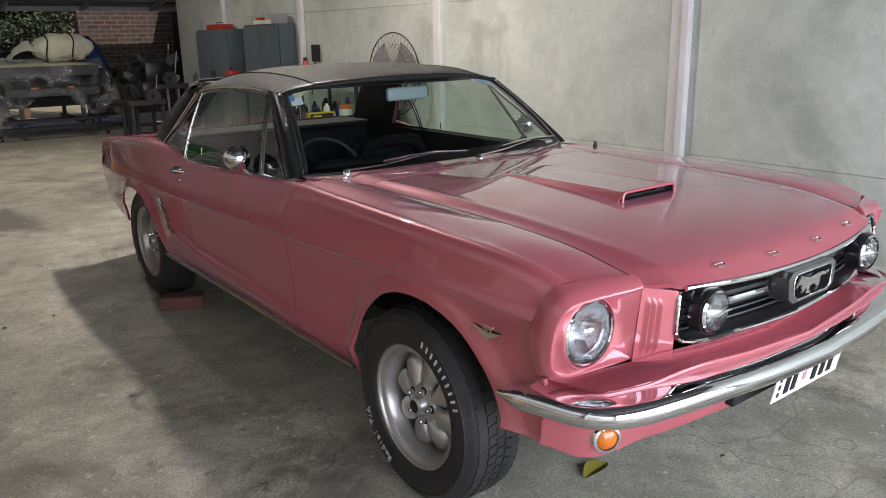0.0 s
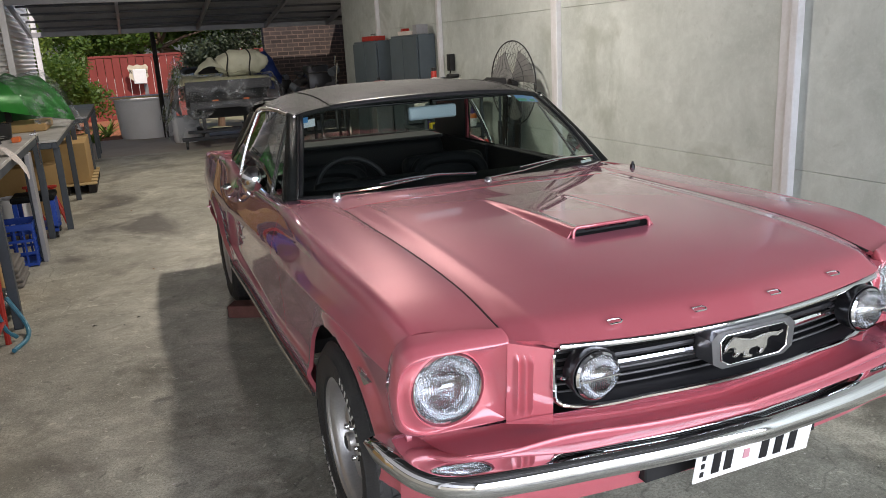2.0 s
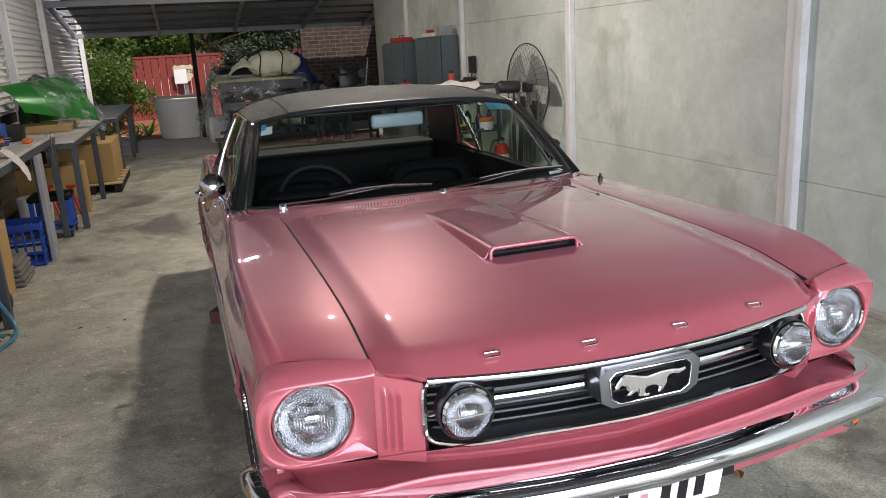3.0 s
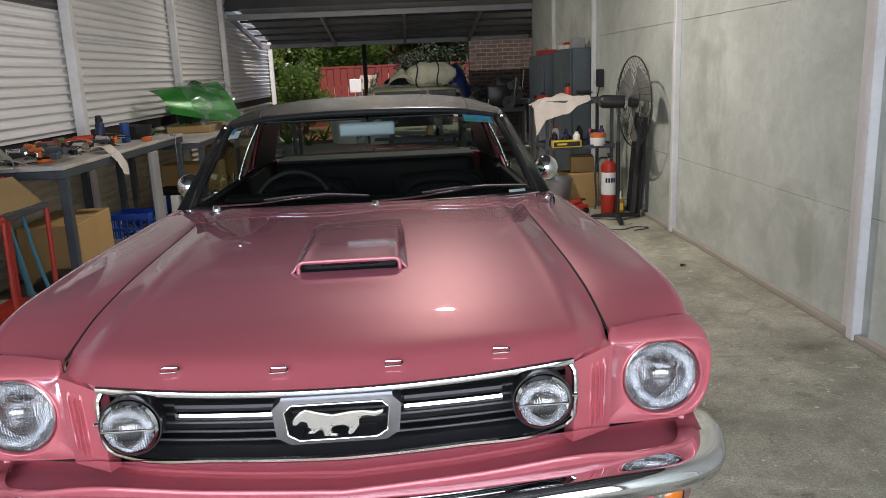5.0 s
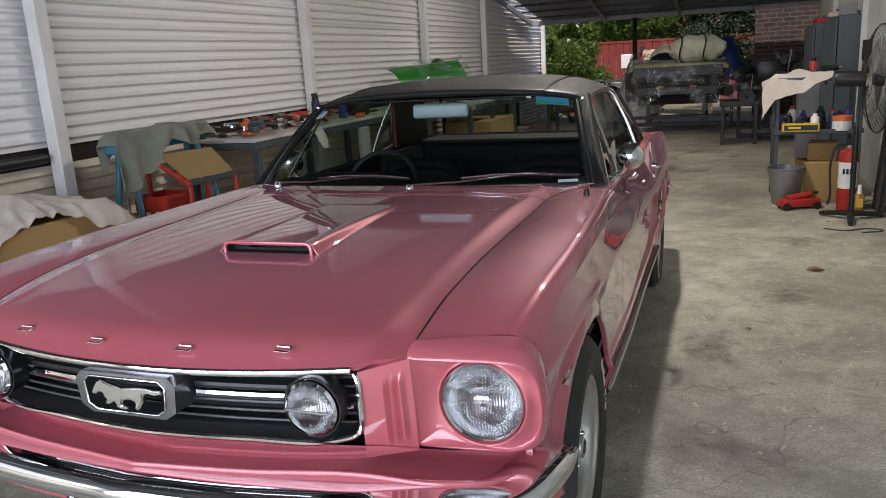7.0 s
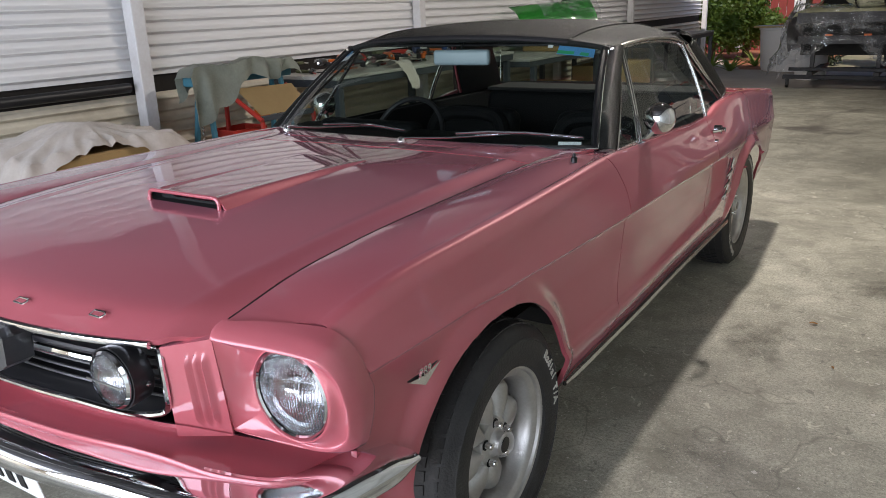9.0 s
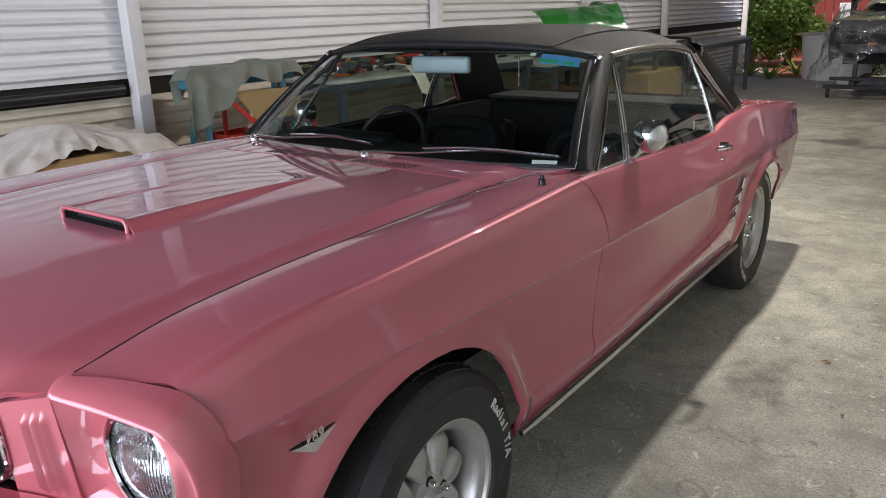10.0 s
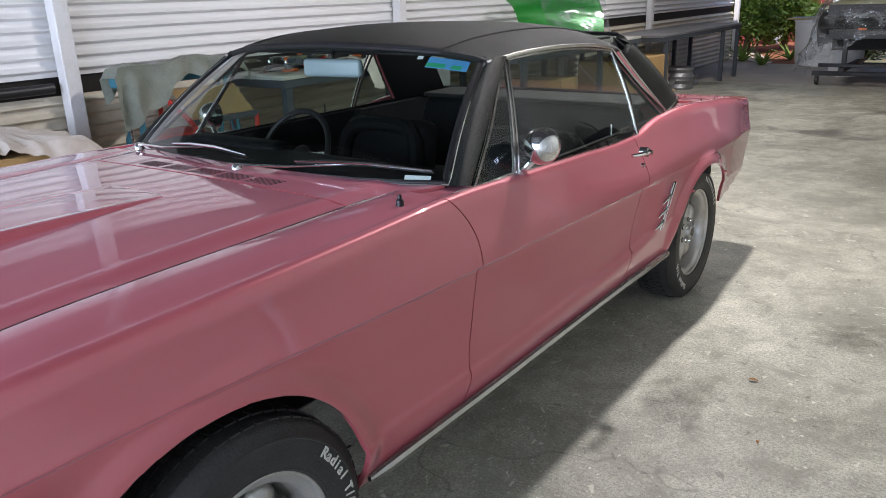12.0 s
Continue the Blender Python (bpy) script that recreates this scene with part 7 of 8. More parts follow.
part("cord", tube_bm([tuple(p) for p in dense([(-0.2, 0.0, 0.006), (-0.05, -0.06, 0.006), (0.1, 0.03, 0.006), (0.2, -0.04, 0.006), (0.05, -0.12, 0.006)], 6)], 0.005, 6), STEEL_GREY, cord)


def locker(y0, y1, x0, h, top_label):
    lk = thing("steel_cabinet", ((x0 + 2.49) / 2, (y0 + y1) / 2, 0), top_label, "cabinet", "cabinets by the wall")
    D, L = 2.49 - x0, y1 - y0
    box("body", (D - 0.02, L, h), (0.01, 0, h / 2), CABINET_GREY, lk, bevel=0.006)
    for k in (-1, 1):
        d = box("door", (0.018, L / 2 - 0.012, h - 0.10), (-D / 2 + 0.004, k * L / 4, h / 2 + 0.02), CABINET_GREY, lk, bevel=0.003)
        box("handle", (0.02, 0.02, 0.14), (-D / 2 - 0.012, k * 0.05, h * 0.6), BLACK_PLASTIC, d, bevel=0.004)
    box("gap", (0.004, 0.012, h - 0.10), (-D / 2 + 0.010, 0, h / 2 + 0.02), DARK, lk)
    return lk


locker(7.28, 8.36, 2.24, 1.66, "blue-grey steel locker against the white wall")
locker(8.75, 9.95, 2.16, 1.62, "blue-grey steel locker further along the wall")
tbx = thing("red_toolbox", (2.33, 9.4, 1.6205), "red metal toolbox on top of a locker", "toolbox")
part("body", box_bm((0.22, 0.5, 0.07), (0, 0, 0.036), 0.006), RED_PAINT, tbx)
part("handle", tube_bm([(0, -0.1, 0.07), (0, -0.1, 0.10), (0, 0.1, 0.10), (0, 0.1, 0.07)], 0.006, 6), BLACK_PLASTIC, tbx)
bx = thing("paper_box", (2.36, 7.45, 1.6605), "grey box and papers on top of a locker", "box")
part("body", box_bm((0.16, 0.14, 0.12), (0, 0, 0.061), 0.004), POST_GREY, bx)
part("papers", box_bm((0.22, 0.42, 0.05), (0, 0.32, 0.026), 0.004, rot=(0, 0, 6)), CLOTH_WHITE, bx)
part("red_item", box_bm((0.10, 0.10, 0.09), (0, 0.58, 0.046), 0.01), RED_PAINT, bx)
rt2 = thing("red_jerrycan", (2.12, 8.55, 0), "red fuel can on a stand beside the lockers", "can")
part("stand", box_bm((0.25, 0.25, 0.92), (0, 0, 0.461), 0.01), IRON_GREY, rt2)
part("can", box_bm((0.16, 0.20, 0.14), (0, 0, 0.993), 0.03, seg=3), RED_PAINT, rt2)
part("spout", tube_bm([(0, 0.05, 1.05), (0, 0.07, 1.10)], 0.02, 10), BLACK_PLASTIC, rt2)
sw_ = thing("switch_box", (2.46, 6.72, 1.30), "dark electrical box on the wall", "switch box")
part("box", box_bm((0.07, 0.10, 0.20), (0, 0, 0), 0.006), BLACK_PLASTIC, sw_)
part("conduit", tube_bm([(0.0, 0.02, -0.10), (-0.02, 0.10, -0.28), (0.0, 0.16, -0.5)], 0.008, 8), BLACK_PLASTIC, sw_)

# ---------------------------------------------------------------- machines in the dark end
def machine(x, y, w_, d_, h_, label, seed):
    r_ = random.Random(seed)
    m_ = thing("old_machine", (x, y, 0), label, "machine", "machines in the dark corner")
    for dx in (-w_ / 2, w_ / 2):
        for dy in (-d_ / 2, d_ / 2):
            box("frame_leg", (0.05, 0.05, h_ * 0.6), (dx, dy, h_ * 0.3), IRON_DARK, m_)
    box("bed", (w_ + 0.1, d_ + 0.08, 0.08), (0, 0, h_ * 0.62), IRON_DARK, m_, bevel=0.01)
    box("base_rail", (w_, 0.06, 0.06), (0, -d_ / 2, 0.06), IRON_DARK, m_)
    box("head", (w_ * 0.5, d_ * 0.7, h_ * 0.28), (r_.uniform(-0.1, 0.1), 0, h_ * 0.80), GRILLE_BLACK, m_, bevel=0.03, seg=2)
    for k in range(5):
        x1, z1 = r_.uniform(-w_ / 2, w_ / 2), h_ * r_.uniform(0.66, 1.0)
        part("cylinder", tube_bm([(x1, -d_ / 2, z1), (x1 + r_.uniform(-0.15, 0.15), -d_ / 4, z1 + r_.uniform(-0.05, 0.08))], r_.uniform(0.03, 0.07), 12), (STEEL_GREY, GRILLE_BLACK, IRON_DARK)[k % 3], m_)
    part("pulley", lathe_bm([(0.02, -0.02), (0.11, -0.025), (0.10, 0), (0.11, 0.025), (0.02, 0.02)], 24, "y", (w_ * 0.2, -d_ / 2 - 0.03, h_ * 0.72)), IRON_DARK, m_)
    part("lever", tube_bm([(w_ * 0.3, -d_ / 2, h_ * 0.7), (w_ * 0.36, -d_ / 2 - 0.1, h_ * 1.05)], 0.012, 8), STEEL_TRIM, m_)


machine(1.35, 10.3, 0.45, 0.5, 0.95, "greasy engine on a wheeled stand", 2)
machine(1.75, 10.9, 0.8, 0.5, 1.25, "old workshop machine on a steel frame", 5)
machine(2.1, 12.4, 0.8, 0.6, 1.35, "dark metal-working machine by the back wall", 9)
machine(1.55, 12.9, 0.6, 0.5, 1.1, "dusty machine parts on a frame", 11)

wall_back = empty("wall_back", None, "dark weathered brick and timber back wall", "wall", kind="structure")
box("wall_body", (4.2, 0.2, 2.9), (3.75, 15.2, 1.45), BRICK_DARK, wall_back)
box("side_body", (0.16, 3.6, 2.9), (3.6, 13.5, 1.45), TIMBER_DARK, wall_back)

# ---------------------------------------------------------------- lean-to roof at the far end
lean = empty("ceiling_lean_to", None, "low corrugated lean-to roof on steel rafters", "ceiling", kind="structure")
zf, zb2, yf2, yb2 = 2.56, 2.16, 11.7, 14.45
rows = []
for y in np.linspace(yf2 - 0.3, yb2 + 0.15, 260):
    zz = zf + (zb2 - zf) * (y - yf2) / (yb2 - yf2) + 0.012 * math.sin(math.tau * y / 0.078)
    rows.append([(x, y, zz) for x in (-2.55, 0.0, 3.6)])
finish("roof_sheet", skin("rs", rows, IRON_LEAN, None, core=False), IRON_LEAN, lean)
for x in (-2.75, -1.2, 0.25, 1.6, 2.9):
    d = math.degrees(math.atan2(zb2 - zf, yb2 - yf2))
    box("rafter", (0.05, yb2 - yf2 + 0.05, 0.09), (x, (yf2 + yb2) / 2, (zf + zb2) / 2 - 0.075), POST_GREY, lean, rot=(d, 0, 0))
for y, z, h_ in ((yf2, zf - 0.06, 0.10), (yb2, zb2 - 0.07, 0.09)):
    box("beam", (6.5, 0.07, h_), (0.45, y, z), POST_GREY, lean)
for k in range(4):
    yy = yf2 + 0.5 + k * 0.62
    box("purlin", (6.3, 0.04, 0.035), (0.45, yy, zf + (zb2 - zf) * (yy - yf2) / (yb2 - yf2) - 0.03), IRON_DARK, lean)
part("lean_to_post", tube_bm([(-0.62, 14.4, -0.02), (-0.62, 14.4, 2.06)], 0.045, 14), TIMBER_DARK, lean)
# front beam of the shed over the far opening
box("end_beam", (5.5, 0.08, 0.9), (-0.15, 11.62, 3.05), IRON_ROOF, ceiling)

# ceiling lamps, out of view; the second only adds light at the far end
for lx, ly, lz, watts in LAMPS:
    cl = thing("ceiling_lamp", (lx, ly, lz), "white flood lamp added out of view under the shed roof", "lamp", "ceiling lamps")
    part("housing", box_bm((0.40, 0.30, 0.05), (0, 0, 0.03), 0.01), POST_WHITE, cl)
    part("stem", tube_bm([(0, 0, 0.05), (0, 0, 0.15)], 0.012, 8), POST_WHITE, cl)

# ---------------------------------------------------------------- covered shell on its dolly
shell = thing("covered_car_shell", (0.38, 11.55, 0.13), "primered car shell under clear plastic on a dolly", "car shell")
PRIMER = mat("yellow_primer", (0.58, 0.56, 0.33), 0.6, 0, 0.5, 4, colour2=(0.46, 0.45, 0.28))
rows = []
for s in np.linspace(0, 1, 15):
    y = 0.0 + 1.5 * s
    rows.append([(u * (0.80 + 0.03 * s), y + 0.06 * u * u, 1.03 + 0.06 * s - 0.05 * abs(u) ** 4 - 0.05 * (1 - s) ** 8) for u in np.linspace(-1, 1, 21)])
finish("bonnet", skin("b", rows, PRIMER, None, core=False), PRIMER, shell)
for s in (-1, 1):
    rows = [[(s * (0.81 + 0.04 * math.sin(math.pi * t)), y, 1.0 - 0.58 * t) for t in np.linspace(0, 1, 7)] for y in np.linspace(0.02, 3.0, 9)]
    finish("side", skin("b", rows, DARK, None, core=False), IRON_DARK, shell)
box("nose_panel", (1.44, 0.04, 0.16), (0, 0.02, 0.92), IRON_DARK, shell)
# black box added so that the hollow under the shell reads as shade
box("dark_bay_fill", (1.30, 1.2, 0.58), (0, 0.75, 0.66), DARK, shell)
box("valance", (1.36, 0.05, 0.12), (0, 0.0, 0.60), IRON_DARK, shell)
box("cabin", (1.2, 1.4, 0.30), (0, 2.2, 1.06), DARK, shell, bevel=0.12, seg=3)
for s in (-1, 1):
    box("marker", (0.10, 0.02, 0.03), (s * 0.26, -0.01, 0.67), TOOL_MATS[0], shell)


def film_fn(u, v):
    x = -0.92 + 1.86 * u
    side = max(0.0, abs(x) - 0.78)
    front = max(0.0, v - 0.45)
    return (x * (1 + 0.05 * front), 0.9 - 1.85 * min(v, 0.5) - 0.10 * front + 0.05 * front * math.sin(17 * u), 1.10 - (1.22 + 0.35 * math.sin(9 * u + 0.6)) * front - 2.4 * side + 0.02 * math.sin(12 * u))


part("plastic_film", cloth_bm(film_fn, 70, 60, 3, 0.040, 6), FILM, shell, "clear crumpled plastic sheet").visible_shadow = False
part("side_film", cloth_bm(lambda u, v: (-0.72 - 0.36 * v - 0.05 * math.sin(7 * u), -0.05 + 1.9 * u, 1.42 - 0.25 * (1 - u) - 1.12 * v), 44, 36, 7, 0.045, 6), FILM, shell, "hanging plastic sheet").visible_shadow = False
bun = thing("cover_bundle", (0.50, 11.95, 1.20), "rolled cream car cover tied with black straps", "car cover")
CREAM = mat("cream_cover_cloth", (0.58, 0.58, 0.45), 0.6, 0, 0.4, 5, colour2=(0.36, 0.36, 0.28))


def roll_fn(u, v):
    a = math.tau * v
    x = -0.26 + 0.90 * u
    r = 0.205 * (math.sin(math.pi * min(max(u, 0.02), 0.98)) ** 0.35)
    return (x, 0.9 * r * math.cos(a), 0.20 + r * math.sin(a) * 1.05)


part("roll", cloth_bm(roll_fn, 44, 44, 4, 0.035, 7), CREAM, bun)
part("fold", cloth_bm(lambda u, v: (-0.62 + 0.55 * u, -0.16 + 0.40 * v, 0.04 + 0.26 * math.sin(math.pi * u) * (0.5 + 0.5 * math.sin(math.pi * v))), 20, 16, 9, 0.05, 6), CREAM, bun)
for x in (-0.08, 0.30):
    part("strap", tube_bm([(x + 0.02 * math.sin(3 * a), 0.194 * math.cos(a), 0.20 + 0.224 * math.sin(a)) for a in np.linspace(0, math.tau, 24, endpoint=False)], 0.012, 6, closed=True), BLACK_PLASTIC, bun)
blue = thing("blue_tarpaulin", (1.10, 12.35, 1.17), "dark blue tarpaulin bunched on the covered shell", "tarpaulin")
part("cloth", cloth_bm(lambda u, v: (0.30 * math.cos(math.pi * u) * math.sin(math.pi * v) + 0.1 * u, 0.40 * math.cos(math.pi * v), 0.50 * math.sin(math.pi * u) * math.sin(math.pi * v) - 0.25 * (1 - u)), 22, 18, 5, 0.05, 5), mat("navy_tarp", (0.012, 0.03, 0.14), 0.5, 0, 0.4, 6), blue)
dol = thing("dolly", (0.36, 11.6, 0), "dark steel wheeled dolly under the car shell", "dolly")
for y in (0.1, 1.6):
    box("cross_beam", (1.7, 0.08, 0.06), (0.0, y, 0.17), IRON_DARK, dol)
for x in (-0.45, 0.45):
    box("long_beam", (0.08, 1.9, 0.06), (x, 0.9, 0.235), IRON_DARK, dol)
    for y in (0.12, 1.6):
        box("upright", (0.06, 0.06, 0.42), (x, y, 0.475), IRON_DARK, dol)
box("front_bar", (1.5, 0.06, 0.05), (0.0, -0.05, 0.30), GRILLE_BLACK, dol)
for x in (-0.78, 0.78):
    for y in (0.1, 1.6):
        part("castor", lathe_bm([(0, -0.02), (0.055, -0.02), (0.06, 0), (0.055, 0.02), (0, 0.02)], 18, "x", (x, y, 0.061)), BLACK_PLASTIC, dol)
        box("fork", (0.05, 0.05, 0.06), (x, y, 0.13), IRON_DARK, dol)
wb = thing("white_drum", (-0.30, 13.2, -0.01), "white plastic drum behind the car shell", "drum")
part("shell", lathe_bm([(0, 0), (0.22, 0), (0.25, 0.05), (0.25, 0.42), (0.22, 0.47), (0, 0.48)], 28), PLASTIC_WHITE, wb)

# ---------------------------------------------------------------- yard
tank = thing("water_tub", (-0.92, 15.05, -0.02), "round white plastic tub with boards on top", "tub")
part("shell", lathe_bm([(0, 0), (0.52, 0.0), (0.55, 0.06), (0.60, 0.76), (0.62, 0.78), (0.62, 0.81), (0.58, 0.81), (0.53, 0.05), (0, 0.03)], 48), PLASTIC_WHITE, tank)
for k in range(3):
    pl = thing("plank", (-0.95, 14.78 + 0.27 * k, 0.795), "weathered board lying across the tub", "plank", "boards on the tub", 6 * k - 4)
    part("board", box_bm((1.3, 0.18, 0.03), (0, 0, 0.016), 0.004), PLY if k == 0 else IRON_GREY, pl)
mb = thing("letter_box", (-0.83, 15.85, -0.02), "small white metal box on a post", "meter box")
part("post", box_bm((0.08, 0.08, 1.05), (0, 0, 0.525), 0.004), IRON_GREY, mb)
part("box", box_bm((0.26, 0.14, 0.30), (-0.10, -0.1, 1.22), 0.01), PLASTIC_WHITE, mb)
mulch = mesh_ob("pavement_mulch_bed", [(-7, 14.0, -0.03), (-0.6, 13.9, -0.03), (-0.4, 21.6, -0.03), (-7, 21.6, -0.03)], [(0, 1, 2, 3)], MULCH)
tagged(mulch, "bed of red bark mulch behind the shed", "ground", kind="structure")
GRAVEL = mat("pale_gravel", (0.46, 0.37, 0.30), 0.95, 0, 0.8, 20, 0.7, 90, colour2=(0.30, 0.23, 0.18))
grav = mesh_ob("pavement_gravel", [(-7, 12.6, -0.015), (-2.6, 12.9, -0.015), (-1.9, 15.2, -0.015), (-3.2, 18.6, -0.015), (-7, 18.6, -0.015)], [(0, 1, 2, 3, 4)], GRAVEL)
tagged(grav, "pale gravel beside the mulch bed", "ground", kind="structure")

fence = empty("fence", None, "red ribbed steel boundary fence", "fence", kind="structure")


def fence_run(x0, y0, x1, y1, h_):
    L = math.hypot(x1 - x0, y1 - y0)
    n = int(L / 0.20)
    for k in range(n):
        t0 = (k + 0.5) / n
        box("panel", (L / n - 0.012, 0.025 if k % 2 else 0.04, h_), (x0 + (x1 - x0) * t0, y0 + (y1 - y0) * t0, h_ / 2 - 0.05), FENCE_RED, fence, bevel=0.004, rot=(0, 0, math.degrees(math.atan2(y1 - y0, x1 - x0))))
    box("rail", (L, 0.06, 0.06), ((x0 + x1) / 2, (y0 + y1) / 2, h_ - 0.03), FENCE_RED, fence, rot=(0, 0, math.degrees(math.atan2(y1 - y0, x1 - x0))))


fence_run(-3.1, 21.0, 5.0, 21.4, 1.70)
fence_run(-7.5, 19.6, -3.2, 20.4, 1.75)
box("gate_post", (0.09, 0.09, 1.9), (-3.12, 20.45, 0.9), POST_WHITE, fence)
sign = thing("road_sign", (-0.85, 20.9, 1.20), "weathered pale shield-shaped road sign on the fence", "sign")
sb_ = bmesh.new()
SHIELD = ((-0.22, 0.23), (-0.27, 0.15), (-0.23, 0.02), (-0.25, -0.10), (-0.14, -0.22), (0, -0.27), (0.14, -0.22), (0.25, -0.10), (0.23, 0.02), (0.27, 0.15), (0.22, 0.23), (0.10, 0.20), (0, 0.23), (-0.10, 0.20))
face_ = [sb_.verts.new((x, -0.04, z)) for x, z in SHIELD]
rear_ = [sb_.verts.new((x, -0.02, z)) for x, z in SHIELD]
hub_, back_ = sb_.verts.new((0, -0.04, 0)), sb_.verts.new((0, -0.02, 0))
for k in range(14):
    n = (k + 1) % 14
    sb_.faces.new((hub_, face_[k], face_[n]))
    sb_.faces.new((back_, rear_[n], rear_[k]))
    sb_.faces.new((face_[k], rear_[k], rear_[n], face_[n]))
part("shield", sb_, mat("faded_sign_paint", (0.62, 0.56, 0.42), 0.7, 0, 0.6, 6, colour2=(0.36, 0.28, 0.19)), sign)
tx = bpy.data.curves.new("lettering", "FONT")
tx.body, tx.size, tx.extrude, tx.align_x = "ROUTE", 0.15, 0.004, "CENTER"
to = bpy.data.objects.new("tmp", tx)
scene.collection.objects.link(to)
me = bpy.data.meshes.new_from_object(to.evaluated_get(bpy.context.evaluated_depsgraph_get()))
bpy.data.objects.remove(to)
me.transform(Matrix.Translation((0, -0.047, 0.0)) @ Matrix.Rotation(radians(90), 4, "X"))
me.materials.clear()
me.materials.append(BLACK)
lt = new("lettering", me)
lt.parent = sign

house = empty("neighbour_house", pose(3.0, 31.0, 0), "pale neighbouring house with a light metal roof", "house")
box("wall", (14, 6, 2.6), (0, 0, 1.3), PLASTIC_WHITE, house)
hr = bmesh.new()
vs = [hr.verts.new(p) for p in ((-7.6, -3.6, 2.45), (7.6, -3.6, 2.45), (7.6, 0, 3.9), (-7.6, 0, 3.9), (7.6, 3.6, 2.45), (-7.6, 3.6, 2.45))]
hr.faces.new((vs[0], vs[1], vs[2], vs[3]))
hr.faces.new((vs[3], vs[2], vs[4], vs[5]))
bmesh.ops.solidify(hr, geom=hr.faces[:], thickness=0.08)
part("roof", hr, mat("pale_metal_roof", (0.55, 0.55, 0.56), 0.4, 0.3, 0.4, 2), house)
for x in (-4, -1, 2, 5):
    w_ = box("window", (1.2, 0.06, 1.0), (x, -3.02, 1.5), BLACK, house)
    box("frame", (1.3, 0.04, 0.06), (x, -3.04, 2.03), POST_WHITE, w_)


def leaves_bm(centre, radii, count, size, seed, bm=None):
    """Many small folded leaves scattered through a few overlapping clumps."""
    bm = bm or bmesh.new()
    r_ = random.Random(seed)
    clumps = [(Vector((r_.gauss(0, 0.45), r_.gauss(0, 0.45), r_.gauss(0, 0.42))), r_.uniform(0.22, 0.5)) for _ in range(26)]
    verts, faces = [], []
    for _ in range(count):
        c, cr = clumps[r_.randrange(26)]
        d = Vector((r_.gauss(0, 1), r_.gauss(0, 1), r_.gauss(0, 1))).normalized() * cr * r_.random() ** 0.45
        p = c + d
        p = Vector(centre) + Vector((p.x * radii[0], p.y * radii[1], p.z * radii[2]))
        a = Vector((r_.gauss(0, 1), r_.gauss(0, 1), r_.gauss(-0.3, 0.6))).normalized()
        b = a.cross(Vector((r_.gauss(0, 1), r_.gauss(0, 1), r_.gauss(0, 1)))).normalized()
        s = size * r_.uniform(0.6, 1.4)
        q = [bm.verts.new(p + a * s * t + b * s * w) for t, w in ((0, 0), (0.45, 0.28), (1.0, 0), (0.45, -0.28))]
        bm.faces.new(q)
    return bm


def tree(x, y, h_, radii, count, size, seed, material, label, trunk=0.09):
    t = thing("tree", (x, y, -0.09), label, "tree", "trees behind the shed")
    r_ = random.Random(seed)
    part("trunk", tube_bm([(0, 0, 0), (0.05, 0.02, h_ * 0.4), (0.0, 0.05, h_ * 0.8)], [trunk, trunk * 0.75, trunk * 0.4], 10), BARK, t)
    for k in range(6):
        a = r_.uniform(0, math.tau)
        z0 = h_ * r_.uniform(0.4, 0.75)
        part("limb", tube_bm([(0.03, 0.02, z0), (0.4 * radii[0] * math.cos(a), 0.4 * radii[1] * math.sin(a), z0 + 0.3 * radii[2]), (0.8 * radii[0] * math.cos(a), 0.8 * radii[1] * math.sin(a), z0 + 0.5 * radii[2])], [trunk * 0.5, trunk * 0.3, trunk * 0.12], 7), BARK, t)
    part("crown", leaves_bm((0, 0, h_), radii, count, size, seed), material, t)


tree(0.75, 16.9, 1.35, (1.15, 0.7, 1.15), 15000, 0.08, 12, LEAF_SHADED, "dense hedge behind the covered shell, coloured dark as shaded")
tree(-3.1, 17.6, 1.1, (0.95, 0.9, 0.95), 12000, 0.10, 3, LEAF, "dense dark green garden shrub")
tree(-2.5, 18.4, 1.0, (0.8, 0.8, 0.85), 9000, 0.10, 4, LEAF, "dense dark green garden shrub")
tree(-3.9, 16.4, 2.3, (1.1, 1.0, 1.0), 5200, 0.12, 5, LEAF_LIGHT, "leafy light green tree beside the shed", 0.11)
tree(-0.1, 22.6, 3.1, (1.7, 1.0, 0.9), 6000, 0.12, 6, LEAF, "branching tree by the red fence", 0.12)
tree(1.2, 24.0, 2.9, (3.6, 1.5, 1.6), 22000, 0.17, 7, LEAF, "broad dark tree beyond the fence", 0.2)
tree(-3.5, 25.0, 3.2, (3.4, 1.6, 2.0), 18000, 0.18, 8, LEAF, "tall dark tree beyond the fence", 0.22)
tree(4.6, 22.8, 2.6, (2.8, 1.3, 1.9), 18000, 0.17, 9, LEAF, "tall dark tree beyond the fence", 0.2)
tree(-8.0, 23.0, 3.5, (3.0, 1.6, 2.2), 6500, 0.18, 10, LEAF, "tall dark tree beyond the fence", 0.2)


